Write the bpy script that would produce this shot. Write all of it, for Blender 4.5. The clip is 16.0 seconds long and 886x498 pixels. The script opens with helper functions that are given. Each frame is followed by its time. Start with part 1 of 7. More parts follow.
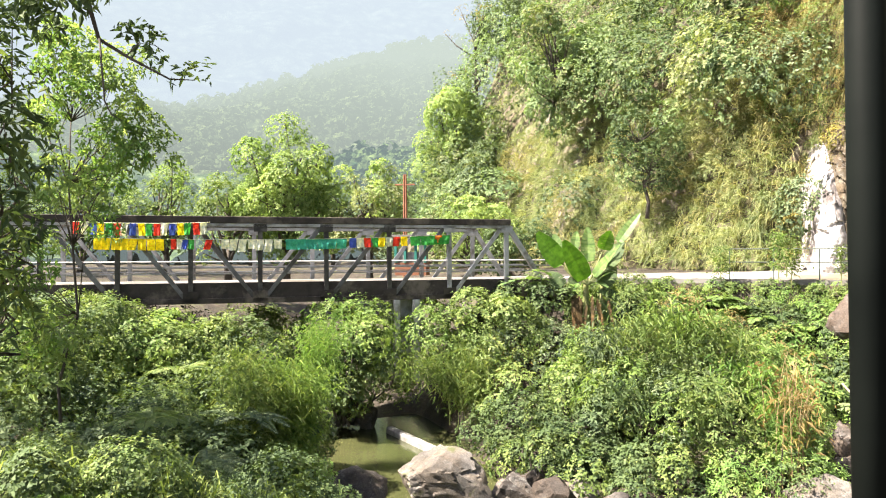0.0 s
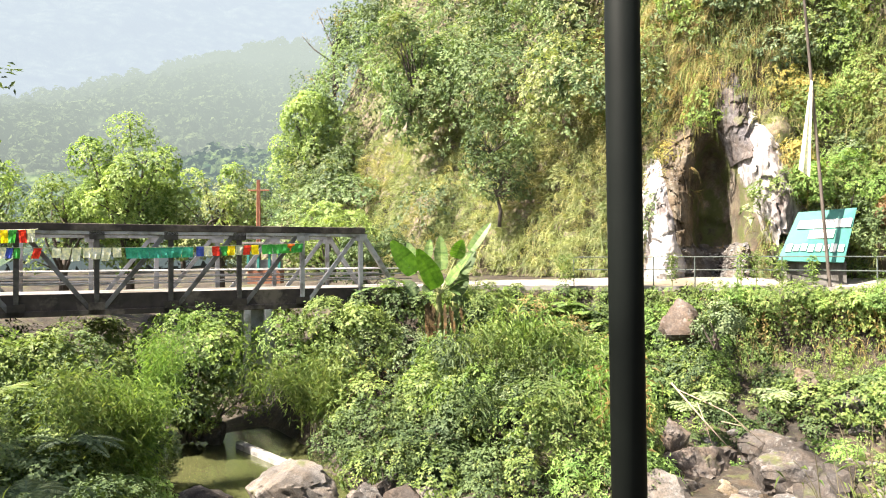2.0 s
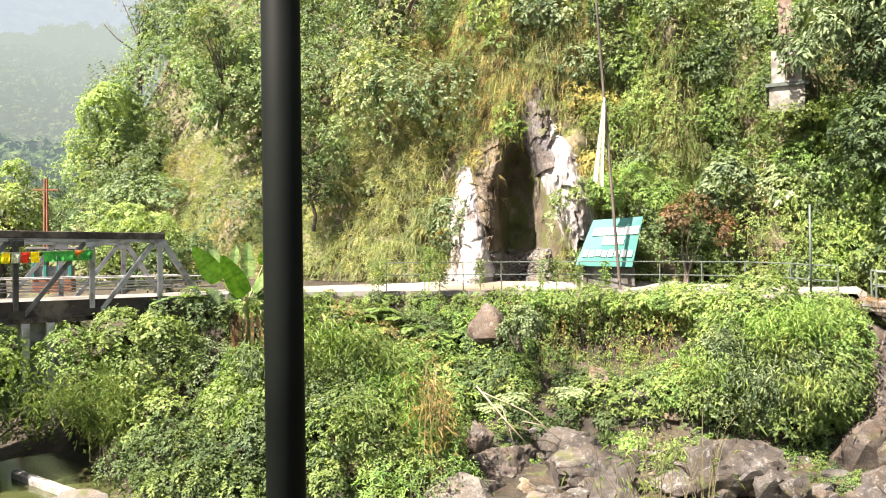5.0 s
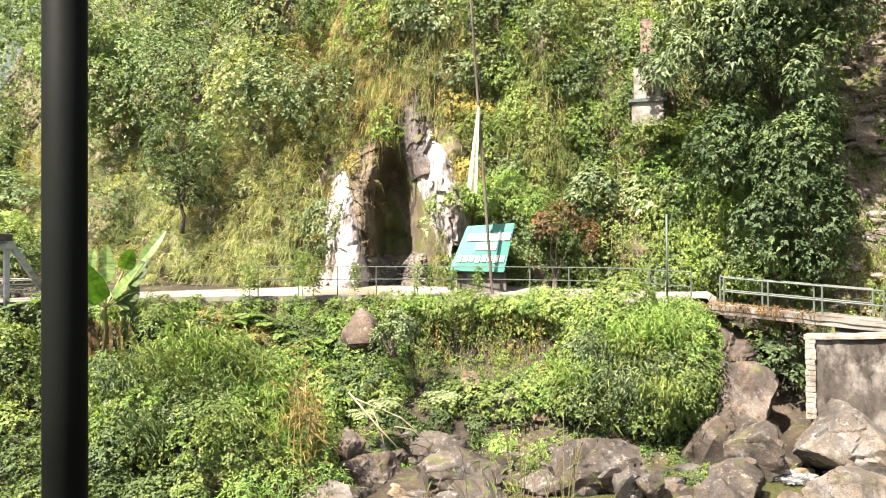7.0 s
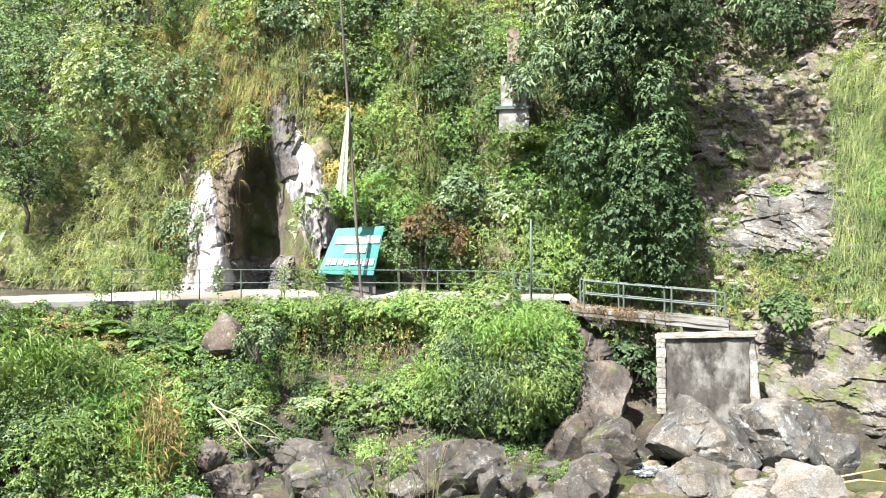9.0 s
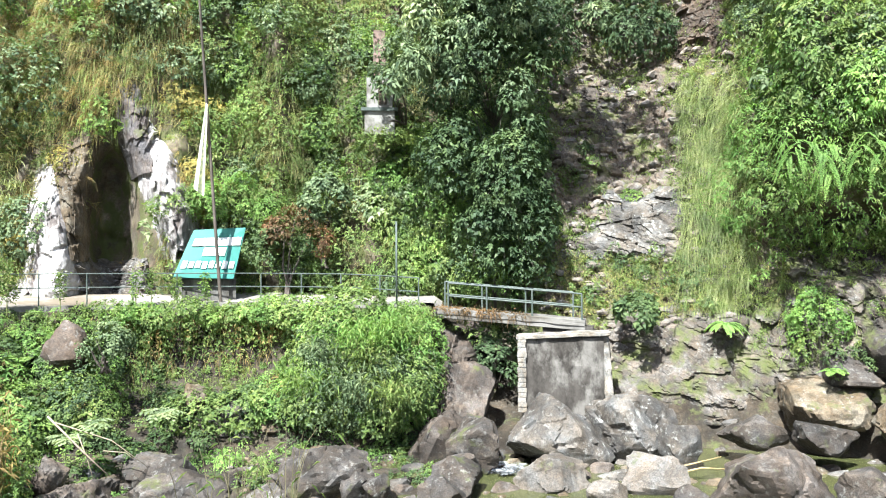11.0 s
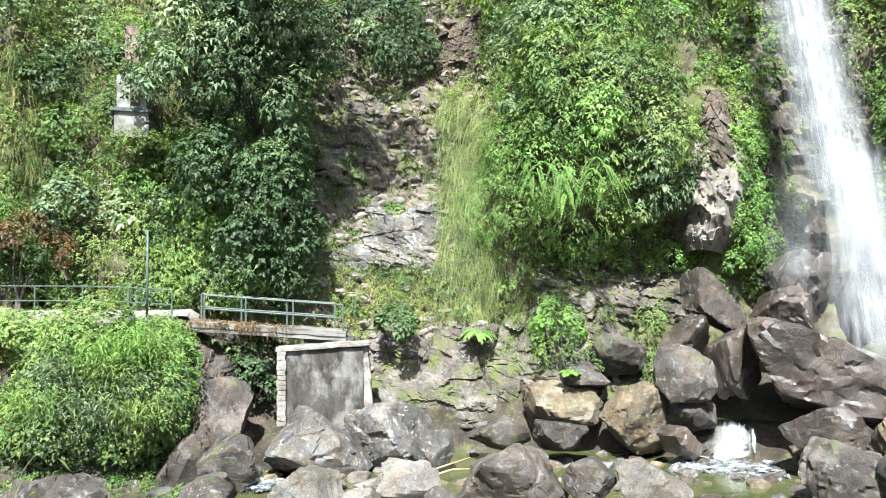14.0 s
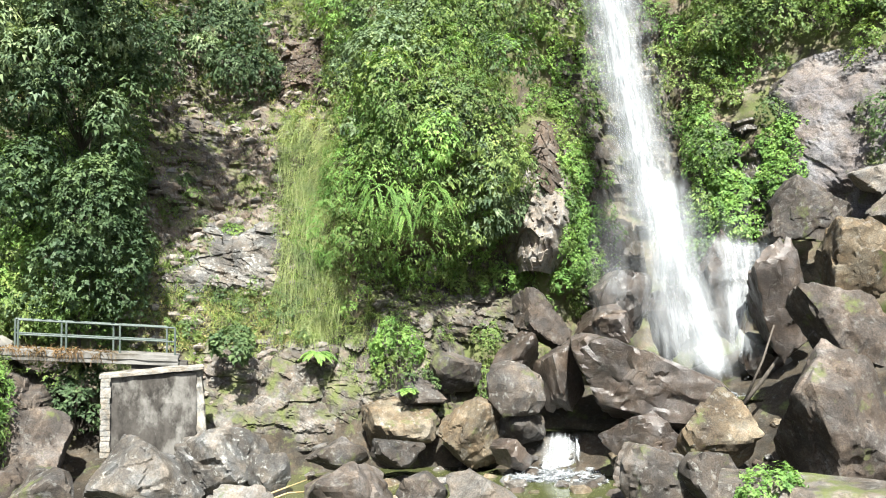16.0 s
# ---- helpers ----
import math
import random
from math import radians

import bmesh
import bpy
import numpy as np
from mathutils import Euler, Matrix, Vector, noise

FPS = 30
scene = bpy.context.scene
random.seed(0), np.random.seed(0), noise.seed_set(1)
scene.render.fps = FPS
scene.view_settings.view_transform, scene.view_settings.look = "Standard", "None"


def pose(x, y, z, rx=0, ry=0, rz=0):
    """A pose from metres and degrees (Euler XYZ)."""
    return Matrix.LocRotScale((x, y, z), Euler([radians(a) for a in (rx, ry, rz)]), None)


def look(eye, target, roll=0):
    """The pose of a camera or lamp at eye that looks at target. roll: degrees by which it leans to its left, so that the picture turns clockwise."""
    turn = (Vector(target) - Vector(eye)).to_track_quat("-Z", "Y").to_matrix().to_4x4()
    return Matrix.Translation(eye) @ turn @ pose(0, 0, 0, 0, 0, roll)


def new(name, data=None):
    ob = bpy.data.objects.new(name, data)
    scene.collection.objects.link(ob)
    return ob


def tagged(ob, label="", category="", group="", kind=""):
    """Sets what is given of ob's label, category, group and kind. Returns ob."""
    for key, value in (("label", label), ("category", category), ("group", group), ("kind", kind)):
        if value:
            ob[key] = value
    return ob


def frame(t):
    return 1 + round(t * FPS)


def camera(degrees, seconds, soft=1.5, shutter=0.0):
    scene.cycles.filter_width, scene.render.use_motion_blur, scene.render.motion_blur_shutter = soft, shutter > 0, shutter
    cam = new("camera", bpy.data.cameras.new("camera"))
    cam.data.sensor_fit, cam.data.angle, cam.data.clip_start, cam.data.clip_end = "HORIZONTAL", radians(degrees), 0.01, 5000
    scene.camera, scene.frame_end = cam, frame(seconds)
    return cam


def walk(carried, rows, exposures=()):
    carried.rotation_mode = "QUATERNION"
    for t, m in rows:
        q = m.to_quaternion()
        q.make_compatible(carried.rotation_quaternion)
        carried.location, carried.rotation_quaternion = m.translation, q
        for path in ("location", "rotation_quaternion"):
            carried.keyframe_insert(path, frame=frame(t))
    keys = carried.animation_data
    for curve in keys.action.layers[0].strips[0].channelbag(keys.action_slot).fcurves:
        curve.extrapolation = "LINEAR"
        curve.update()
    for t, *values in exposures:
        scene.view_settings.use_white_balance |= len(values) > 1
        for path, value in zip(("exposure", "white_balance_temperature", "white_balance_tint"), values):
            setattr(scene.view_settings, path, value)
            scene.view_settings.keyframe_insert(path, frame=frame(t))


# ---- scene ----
cam = camera(60.76, 16.0, soft=1.1)
PATH = [
    (0.0, -0.714, -0.537, 5.673, 36.06, 0.581, -0.254),
    (0.5, -0.679, -0.512, 5.699, 33.412, 0.665, -0.377),
    (1.0, -0.635, -0.491, 5.726, 30.771, 0.751, -0.355),
    (1.5, -0.583, -0.466, 5.755, 28.146, 0.817, -0.32),
    (2.0, -0.526, -0.42, 5.786, 25.545, 0.908, -0.35),
    (2.5, -0.467, -0.355, 5.818, 23.065, 0.975, -0.46),
    (3.0, -0.414, -0.28, 5.849, 20.697, 1.004, -0.533),
    (3.5, -0.359, -0.204, 5.878, 18.501, 1.0, -0.6),
    (4.0, -0.302, -0.139, 5.903, 16.439, 0.944, -0.652),
    (6.5, -0.035, -0.007, 5.986, 5.649, 1.027, -0.368),
    (7.0, 0.0, 0.0, 6.0, 3.249, 1.071, -0.296),
    (7.5, 0.034, 0.011, 6.014, 0.835, 1.103, -0.297),
    (8.0, 0.068, 0.03, 6.027, -1.581, 1.137, -0.331),
    (8.5, 0.105, 0.058, 6.038, -3.968, 1.157, -0.275),
    (11.0, 0.335, 0.251, 6.057, -16.171, 1.279, -0.406),
    (11.5, 0.407, 0.27, 6.052, -18.837, 1.377, -0.459),
    (12.0, 0.491, 0.271, 6.043, -21.614, 1.506, -0.451),
    (12.5, 0.584, 0.25, 6.029, -24.422, 1.669, -0.468),
    (13.0, 0.674, 0.205, 6.013, -27.223, 1.839, -0.451),
    (13.5, 0.745, 0.133, 5.994, -30.047, 2.004, -0.416),
    (14.0, 0.791, 0.037, 5.973, -32.904, 2.187, -0.485),
    (14.5, 0.815, -0.078, 5.95, -35.763, 2.37, -0.504),
    (15.0, 0.83, -0.196, 5.926, -38.649, 2.646, -0.62),
    (15.5, 0.847, -0.306, 5.9, -41.487, 3.139, -0.816),
    (16.0, 0.867, -0.407, 5.873, -44.259, 3.838, -0.95),
]


def view(x, y, z, yaw, pitch, roll):
    a, p = radians(yaw), radians(pitch)
    way = Vector((-math.sin(a) * math.cos(p), math.cos(a) * math.cos(p), math.sin(p)))
    return look((x, y, z), Vector((x, y, z)) + way * 10, roll)


walk(cam, [(r[0], view(*r[1:])) for r in PATH], exposures=[(0.0, 2.68, 6900, 15), (3.5, 2.56, 6950, 16), (7.2, 2.45, 7150, 16), (8.0, 2.4, 6150, 8), (8.7, 2.38, 6050, 8), (11.0, 2.3, 5800, 7), (14.0, 2.28, 5750, 5), (16.0, 2.2, 6100, 6)])

# ---- light ----
SUN_AZ, SUN_EL = 140.0, 53.0   # azimuth to the left of +y
world = bpy.data.worlds.new("world")
scene.world = world
world.use_nodes = True
wn = world.node_tree
sky = wn.nodes.new("ShaderNodeTexSky")
sky.sky_type = 'NISHITA'
sky.sun_disc = False
sky.sun_elevation = radians(SUN_EL)
sky.sun_rotation = radians(-SUN_AZ)
sky.dust_density = 3.0
wn.links.new(sky.outputs[0], wn.nodes["Background"].inputs[0])
wn.nodes["Background"].inputs[1].default_value = 0.068
sun_data = bpy.data.lights.new("sun", 'SUN')
sun_data.energy, sun_data.angle, sun_data.color = 5.0, radians(0.6), (1.0, 0.95, 0.86)
sun = new("sun", sun_data)
sa, se = radians(SUN_AZ), radians(SUN_EL)
sun_way = Vector((-math.sin(sa) * math.cos(se), math.cos(sa) * math.cos(se), math.sin(se)))
sun.matrix_world = look(sun_way * 100, (0, 0, 0))

# ---- materials ----


def mat(name, rough=0.8, spec=0.3):
    m = bpy.data.materials.new(name)
    m.use_nodes = True
    t = m.node_tree
    b = t.nodes["Principled BSDF"]
    b.inputs["Roughness"].default_value = rough
    b.inputs["Specular IOR Level"].default_value = spec
    return m, t, b


def node(t, kind, **kw):
    n = t.nodes.new(kind)
    for k, v in kw.items():
        n.inputs[k].default_value = v
    return n


def coords(t):
    return t.nodes.new("ShaderNodeNewGeometry").outputs["Position"]


def ramp(t, fac, stops):
    r = t.nodes.new("ShaderNodeValToRGB")
    e = r.color_ramp.elements
    while len(e) < len(stops):
        e.new(0.5)
    for el, (p, c) in zip(e, stops):
        el.position, el.color = p, (*c, 1) if len(c) == 3 else c
    t.links.new(fac, r.inputs[0])
    return r.outputs[0]


def noise_tex(t, scale, detail=5.0, rough=0.6, vec=None, stretch=None):
    n = node(t, "ShaderNodeTexNoise", Scale=scale, Detail=detail, Roughness=rough)
    v = vec or coords(t)
    if stretch:
        mp = t.nodes.new("ShaderNodeMapping")
        mp.inputs["Scale"].default_value = stretch
        t.links.new(v, mp.inputs[0])
        v = mp.outputs[0]
    t.links.new(v, n.inputs["Vector"])
    return n.outputs[0]


def mixc(t, fac, a, b, mode='MIX'):
    m = t.nodes.new("ShaderNodeMix")
    m.data_type, m.blend_type = 'RGBA', mode
    for sock, v in ((m.inputs[0], fac), (m.inputs[6], a), (m.inputs[7], b)):
        if isinstance(v, (int, float)):
            sock.default_value = v
        elif isinstance(v, tuple):
            sock.default_value = (*v, 1)
        else:
            t.links.new(v, sock)
    return m.outputs[2]


def bump(t, b, height, strength=0.5, dist=0.05):
    n = node(t, "ShaderNodeBump", Strength=strength, Distance=dist)
    t.links.new(height, n.inputs["Height"])
    t.links.new(n.outputs[0], b.inputs["Normal"])


def leaf_mat(name, colours, translucent=0.35, rough=0.55, patch=0.35):
    m = bpy.data.materials.new(name)
    m.use_nodes = True
    t = m.node_tree
    b = t.nodes["Principled BSDF"]
    b.inputs["Roughness"].default_value = rough
    b.inputs["Specular IOR Level"].default_value = 0.16
    geo = t.nodes.new("ShaderNodeNewGeometry")
    colours = [tuple(x * k for x in c) for c, k in zip(colours * 2, (0.78, 1.0, 1.14, 0.88, 1.06, 0.82, 1.24, 0.97))][:2 * len(colours)]
    n = len(colours)
    col = ramp(t, geo.outputs["Random Per Island"], [(i / max(1, n - 1), c) for i, c in enumerate(colours)])
    big = noise_tex(t, patch, 3.0)
    tone = ramp(t, big, [(0.3, (0.66, 0.72, 0.64)), (0.7, (1.45, 1.38, 1.24))])
    col = mixc(t, 1.0, col, tone, 'MULTIPLY')
    plant = noise_tex(t, patch * 5.0, 2.0)
    col = mixc(t, 1.0, col, ramp(t, plant, [(0.34, (0.74, 0.8, 0.8)), (0.66, (1.3, 1.24, 1.1))]), 'MULTIPLY')
    t.links.new(col, b.inputs["Base Color"])
    tr = t.nodes.new("ShaderNodeBsdfTranslucent")
    warm = mixc(t, 1.0, col, (1.15, 1.2, 0.62), 'MULTIPLY')
    t.links.new(warm, tr.inputs[0])
    mx = t.nodes.new("ShaderNodeMixShader")
    mx.inputs[0].default_value = translucent
    t.links.new(b.outputs[0], mx.inputs[1])
    t.links.new(tr.outputs[0], mx.inputs[2])
    t.links.new(mx.outputs[0], t.nodes["Material Output"].inputs[0])
    return m


def rock_mat(name, dark, mid, light, lichen=0.5, wet=False, moss=0.0, scale=1.0):
    m, t, b = mat(name, 0.35 if wet else 0.85, 0.5 if wet else 0.25)
    big = noise_tex(t, 0.7 * scale, 6.0, 0.65)
    fine = noise_tex(t, 7.0 * scale, 8.0, 0.7)
    col = ramp(t, big, [(0.32, dark), (0.5, mid), (0.68, light)])
    col = mixc(t, 0.6, col, ramp(t, fine, [(0.3, (0.55, 0.55, 0.55)), (0.7, (1.35, 1.33, 1.3))]), 'MULTIPLY')
    cr = t.nodes.new("ShaderNodeTexVoronoi")
    cr.feature = 'DISTANCE_TO_EDGE'
    cr.inputs["Scale"].default_value = 1.6 * scale
    warp = t.nodes.new("ShaderNodeMix")
    warp.data_type = 'VECTOR'
    warp.inputs[0].default_value = 0.5
    nz = t.nodes.new("ShaderNodeTexNoise")
    nz.inputs["Scale"].default_value = 1.6 * scale
    pos = coords(t)
    t.links.new(pos, nz.inputs["Vector"])
    t.links.new(pos, warp.inputs[4])
    t.links.new(nz.outputs["Color"], warp.inputs[5])
    t.links.new(warp.outputs[1], cr.inputs["Vector"])
    crack = ramp(t, cr.outputs["Distance"], [(0.0, (0.35, 0.33, 0.3)), (0.035, (1, 1, 1))])
    col = mixc(t, 0.4, col, crack, 'MULTIPLY')
    grit = noise_tex(t, 30.0 * scale, 4.0, 0.7)
    col = mixc(t, 0.8, col, ramp(t, grit, [(0.35, (0.5, 0.49, 0.47)), (0.65, (1.45, 1.43, 1.4))]), 'MULTIPLY')
    tint = noise_tex(t, 1.7 * scale, 5.0, 0.7)
    col = mixc(t, 0.5, col, ramp(t, tint, [(0.38, (1.2, 1.0, 0.78)), (0.62, (0.85, 0.95, 1.08))]), 'MULTIPLY')
    spot = mixc(t, 1.0, ramp(t, noise_tex(t, 5.5 * scale, 7.0, 0.72), [(0.55, (0, 0, 0)), (0.63, (1, 1, 1))]),
                ramp(t, noise_tex(t, 1.3 * scale, 4.0), [(0.4, (0.1, 0.1, 0.1)), (0.6, (1, 1, 1))]), 'MULTIPLY')
    col = mixc(t, mixc(t, 1.0, spot, (lichen, lichen, lichen), 'MULTIPLY'), col, (0.3, 0.3, 0.28))
    if moss:
        mo = ramp(t, noise_tex(t, 1.1, 5.0, 0.7), [(0.62 - 0.25 * moss, (0, 0, 0)), (0.72 - 0.2 * moss, (1, 1, 1))])
        col = mixc(t, mo, col, mixc(t, fine, (0.035, 0.05, 0.014), (0.095, 0.098, 0.034)))
    t.links.new(col, b.inputs["Base Color"])
    h = mixc(t, 0.5, mixc(t, 0.4, fine, grit), crack, 'MULTIPLY')
    bump(t, b, h, 0.6, 0.06)
    return m


def plain_mat(name, c1, c2, scale=3.0, rough=0.7, metal=0.0, stretch=None, stain=None, bumpy=0.2):
    m, t, b = mat(name, rough)
    b.inputs["Metallic"].default_value = metal
    n1 = noise_tex(t, scale, 6.0, 0.65, stretch=stretch)
    col = ramp(t, n1, [(0.35, c1), (0.65, c2)])
    if stain:
        n2 = noise_tex(t, scale * 0.35, 5.0, 0.7, stretch=stretch)
        col = mixc(t, ramp(t, n2, [(0.5, (0, 0, 0)), (0.62, (1, 1, 1))]), col, stain)
    t.links.new(col, b.inputs["Base Color"])
    bump(t, b, noise_tex(t, scale * 8, 5.0), bumpy, 0.01)
    return m


L_YEL = leaf_mat("leaf_yellow_green", [(0.145, 0.218, 0.068), (0.11, 0.182, 0.058), (0.17, 0.235, 0.082), (0.092, 0.158, 0.056)], 0.42)
L_MID = leaf_mat("leaf_mid_green", [(0.0891, 0.136, 0.0457), (0.129, 0.183, 0.0588), (0.0747, 0.114, 0.0462), (0.174, 0.21, 0.0828)], 0.35)
L_DARK = leaf_mat("leaf_dark_green", [(0.0476, 0.0794, 0.0354), (0.0674, 0.103, 0.0442), (0.039, 0.0627, 0.0327), (0.0997, 0.138, 0.0641)], 0.25, 0.62)
L_BLUE = leaf_mat("leaf_blue_green", [(0.0606, 0.092, 0.0546), (0.0928, 0.13, 0.0721), (0.122, 0.158, 0.0992), (0.0483, 0.0734, 0.0408)], 0.25, 0.6)
L_BRIGHT = leaf_mat("leaf_bright_green", [(0.116, 0.213, 0.062), (0.158, 0.27, 0.0811), (0.0967, 0.169, 0.0549), (0.201, 0.286, 0.103)], 0.4)
L_PALE = leaf_mat("leaf_pale", [(0.177, 0.224, 0.132), (0.134, 0.177, 0.102), (0.215, 0.254, 0.166)], 0.3, 0.4)
L_DRY = leaf_mat("leaf_dry", [(0.20, 0.145, 0.07), (0.15, 0.11, 0.055), (0.24, 0.19, 0.095), (0.15, 0.135, 0.05)], 0.3, 0.7)
L_GOLD = leaf_mat("leaf_gold", [(0.296, 0.242, 0.0829), (0.237, 0.204, 0.0792), (0.192, 0.186, 0.0634)], 0.35, 0.6)
L_RED = leaf_mat("leaf_red_brown", [(0.13, 0.0679, 0.0438), (0.107, 0.0862, 0.0446), (0.175, 0.0943, 0.0633)], 0.3, 0.6)
G_OLIVE = leaf_mat("grass_olive", [(0.212, 0.208, 0.102), (0.156, 0.17, 0.08), (0.262, 0.235, 0.13), (0.128, 0.152, 0.07)], 0.4, 0.6)
G_PALE = leaf_mat("grass_pale", [(0.2, 0.235, 0.12), (0.16, 0.195, 0.095), (0.24, 0.26, 0.15)], 0.4, 0.6)
G_GREEN = leaf_mat("grass_green", [(0.144, 0.206, 0.0716), (0.191, 0.242, 0.0883), (0.114, 0.161, 0.0593)], 0.4, 0.55)
# greyer greens: the haze over the slope is put into these leaf colours
S_MID = leaf_mat("leaf_hazed_green", [(0.118, 0.178, 0.09), (0.155, 0.22, 0.108), (0.1, 0.15, 0.084)], 0.36)
S_OLIVE = leaf_mat("leaf_hazed_olive", [(0.175, 0.205, 0.105), (0.14, 0.175, 0.09), (0.205, 0.225, 0.122)], 0.38)
L_LIME = leaf_mat("leaf_lime", [(0.225, 0.31, 0.125), (0.19, 0.27, 0.108), (0.265, 0.33, 0.145)], 0.42)
# leaves darkened in the colour itself, to stand in for deep shade
L_SHADED = leaf_mat("leaf_shaded_green", [(0.03, 0.052, 0.026), (0.043, 0.072, 0.034), (0.025, 0.042, 0.023), (0.07, 0.1, 0.055)], 0.18, 0.6)
R_GREY = rock_mat("rock_grey", (0.019, 0.017, 0.015), (0.043, 0.038, 0.034), (0.105, 0.095, 0.086), 0.35, moss=0.16)
R_DARK = rock_mat("rock_dark", (0.0175, 0.0145, 0.012), (0.045, 0.037, 0.031), (0.12, 0.104, 0.092), 0.2, moss=0.16)
R_PALE = rock_mat("rock_pale", (0.05, 0.045, 0.039), (0.095, 0.087, 0.078), (0.15, 0.142, 0.132), 0.25, moss=0.05)
R_BUTT = rock_mat("rock_buttress", (0.085, 0.075, 0.064), (0.165, 0.15, 0.134), (0.25, 0.235, 0.215), 0.3, moss=0.1, scale=1.5)
R_BROWN = rock_mat("rock_brown", (0.028, 0.022, 0.017), (0.06, 0.046, 0.036), (0.105, 0.085, 0.07), 0.4)
R_OCHRE = rock_mat("rock_ochre", (0.03, 0.0235, 0.0165), (0.075, 0.06, 0.04), (0.165, 0.142, 0.108), 0.4, moss=0.12)
R_LICHEN = rock_mat("rock_lichen", (0.03, 0.028, 0.026), (0.075, 0.071, 0.066), (0.15, 0.143, 0.133), 0.9)
R_WHITE = rock_mat("rock_white", (0.05, 0.045, 0.04), (0.2, 0.195, 0.185), (0.42, 0.415, 0.4), 0.3, scale=1.4)
R_DAMP = rock_mat("rock_damp", (0.018, 0.0145, 0.012), (0.042, 0.034, 0.029), (0.1, 0.086, 0.077), 0.25, wet=True)
R_CLIFF = rock_mat("rock_cliff", (0.035, 0.0315, 0.0245), (0.091, 0.077, 0.056), (0.175, 0.154, 0.126), 0.2, moss=0.75, scale=0.8)
R_GULLY = rock_mat("rock_gully", (0.035, 0.028, 0.021), (0.085, 0.07, 0.056), (0.15, 0.13, 0.112), 0.7, moss=0.5, scale=2.0)
R_SCREE = rock_mat("rock_scree", (0.07, 0.061, 0.053), (0.14, 0.126, 0.113), (0.22, 0.203, 0.187), 0.4, moss=0.1, scale=2.0)
R_VIOLET = rock_mat("rock_violet", (0.05, 0.045, 0.045), (0.088, 0.08, 0.08), (0.13, 0.122, 0.122), 0.25, moss=0.2, scale=0.7)
R_FOOT = rock_mat("rock_foot", (0.03, 0.026, 0.022), (0.07, 0.062, 0.053), (0.145, 0.132, 0.12), 0.5, moss=0.5, scale=1.6)
R_WET = rock_mat("rock_wet", (0.0112, 0.0104, 0.0093), (0.0298, 0.026, 0.0205), (0.0595, 0.0521, 0.0409), 0.1, wet=True)
SOIL = rock_mat("soil", (0.014, 0.0115, 0.0085), (0.03, 0.025, 0.018), (0.06, 0.05, 0.038), 0.15, moss=0.3, scale=1.6)
BARK = plain_mat("bark", (0.035, 0.029, 0.023), (0.095, 0.08, 0.066), 6, 0.9, stretch=(1, 1, 0.2), bumpy=0.6)
CANE = plain_mat("dry_cane", (0.2, 0.14, 0.065), (0.34, 0.26, 0.135), 8, 0.6)
DRIFT = plain_mat("driftwood", (0.15, 0.12, 0.085), (0.26, 0.215, 0.16), 8, 0.8)
REED = plain_mat("reed_stem", (0.06, 0.055, 0.028), (0.12, 0.105, 0.055), 8, 0.7)
STEM = plain_mat("green_stem", (0.10, 0.13, 0.04), (0.2, 0.2, 0.08), 8, 0.6)
ROADM = plain_mat("road_concrete", (0.15, 0.138, 0.12), (0.22, 0.205, 0.182), 0.8, 0.9, stain=(0.12, 0.098, 0.07))
CONC = plain_mat("concrete", (0.09, 0.085, 0.075), (0.17, 0.162, 0.15), 1.5, 0.9, stain=(0.07, 0.06, 0.045))
CONC_DARK = plain_mat("concrete_stained", (0.018, 0.017, 0.014), (0.07, 0.066, 0.056), 1.6, 0.9, stretch=(1.8, 1.8, 0.5), stain=(0.13, 0.125, 0.115), bumpy=0.5)
PIER_FACE = plain_mat("pier_face", (0.016, 0.0135, 0.011), (0.058, 0.052, 0.045), 2.8, 0.9, stretch=(1.2, 1.2, 0.7), stain=(0.115, 0.108, 0.097), bumpy=0.5)
PIER_WHITE = rock_mat("pier_whitewash", (0.075, 0.068, 0.058), (0.19, 0.182, 0.165), (0.28, 0.27, 0.25), 0.3, scale=3.0)
DRY_DARK = leaf_mat("withered_leaf", [(0.09, 0.055, 0.03), (0.13, 0.085, 0.045), (0.07, 0.045, 0.025)], 0.2, 0.8)
PLASTER = plain_mat("pink_plaster", (0.13, 0.085, 0.07), (0.24, 0.175, 0.15), 3, 0.85, stain=(0.09, 0.07, 0.055), bumpy=0.4)
WHITEWASH = plain_mat("whitewash", (0.15, 0.145, 0.13), (0.26, 0.255, 0.24), 2.5, 0.85, stain=(0.09, 0.083, 0.07), bumpy=0.5)
# one white paint: the near truss's shade is put into two darker copies
STEEL_DARK = plain_mat("shaded_weathered_steel", (0.022, 0.02, 0.017), (0.055, 0.051, 0.045), 3, 0.75, stain=(0.09, 0.085, 0.075))
STEEL_MID = plain_mat("half_shaded_steel", (0.075, 0.073, 0.07), (0.14, 0.138, 0.134), 3, 0.7, stain=(0.05, 0.046, 0.04))
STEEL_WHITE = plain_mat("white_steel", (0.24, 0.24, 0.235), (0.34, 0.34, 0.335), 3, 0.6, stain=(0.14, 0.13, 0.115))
GIRDER = plain_mat("rusty_girder", (0.018, 0.0156, 0.0132), (0.045, 0.036, 0.03), 2, 0.85, stain=(0.108, 0.09, 0.072), bumpy=0.3)
RAIL_GREEN = plain_mat("green_grey_paint", (0.04, 0.054, 0.046), (0.08, 0.094, 0.084), 5, 0.55)
POLE_DARK = plain_mat("dark_green_paint", (0.0025, 0.0035, 0.003), (0.005, 0.0065, 0.0055), 2, 0.6, bumpy=0.05)
POLE_DARK.node_tree.nodes["Principled BSDF"].inputs["Specular IOR Level"].default_value = 0.06
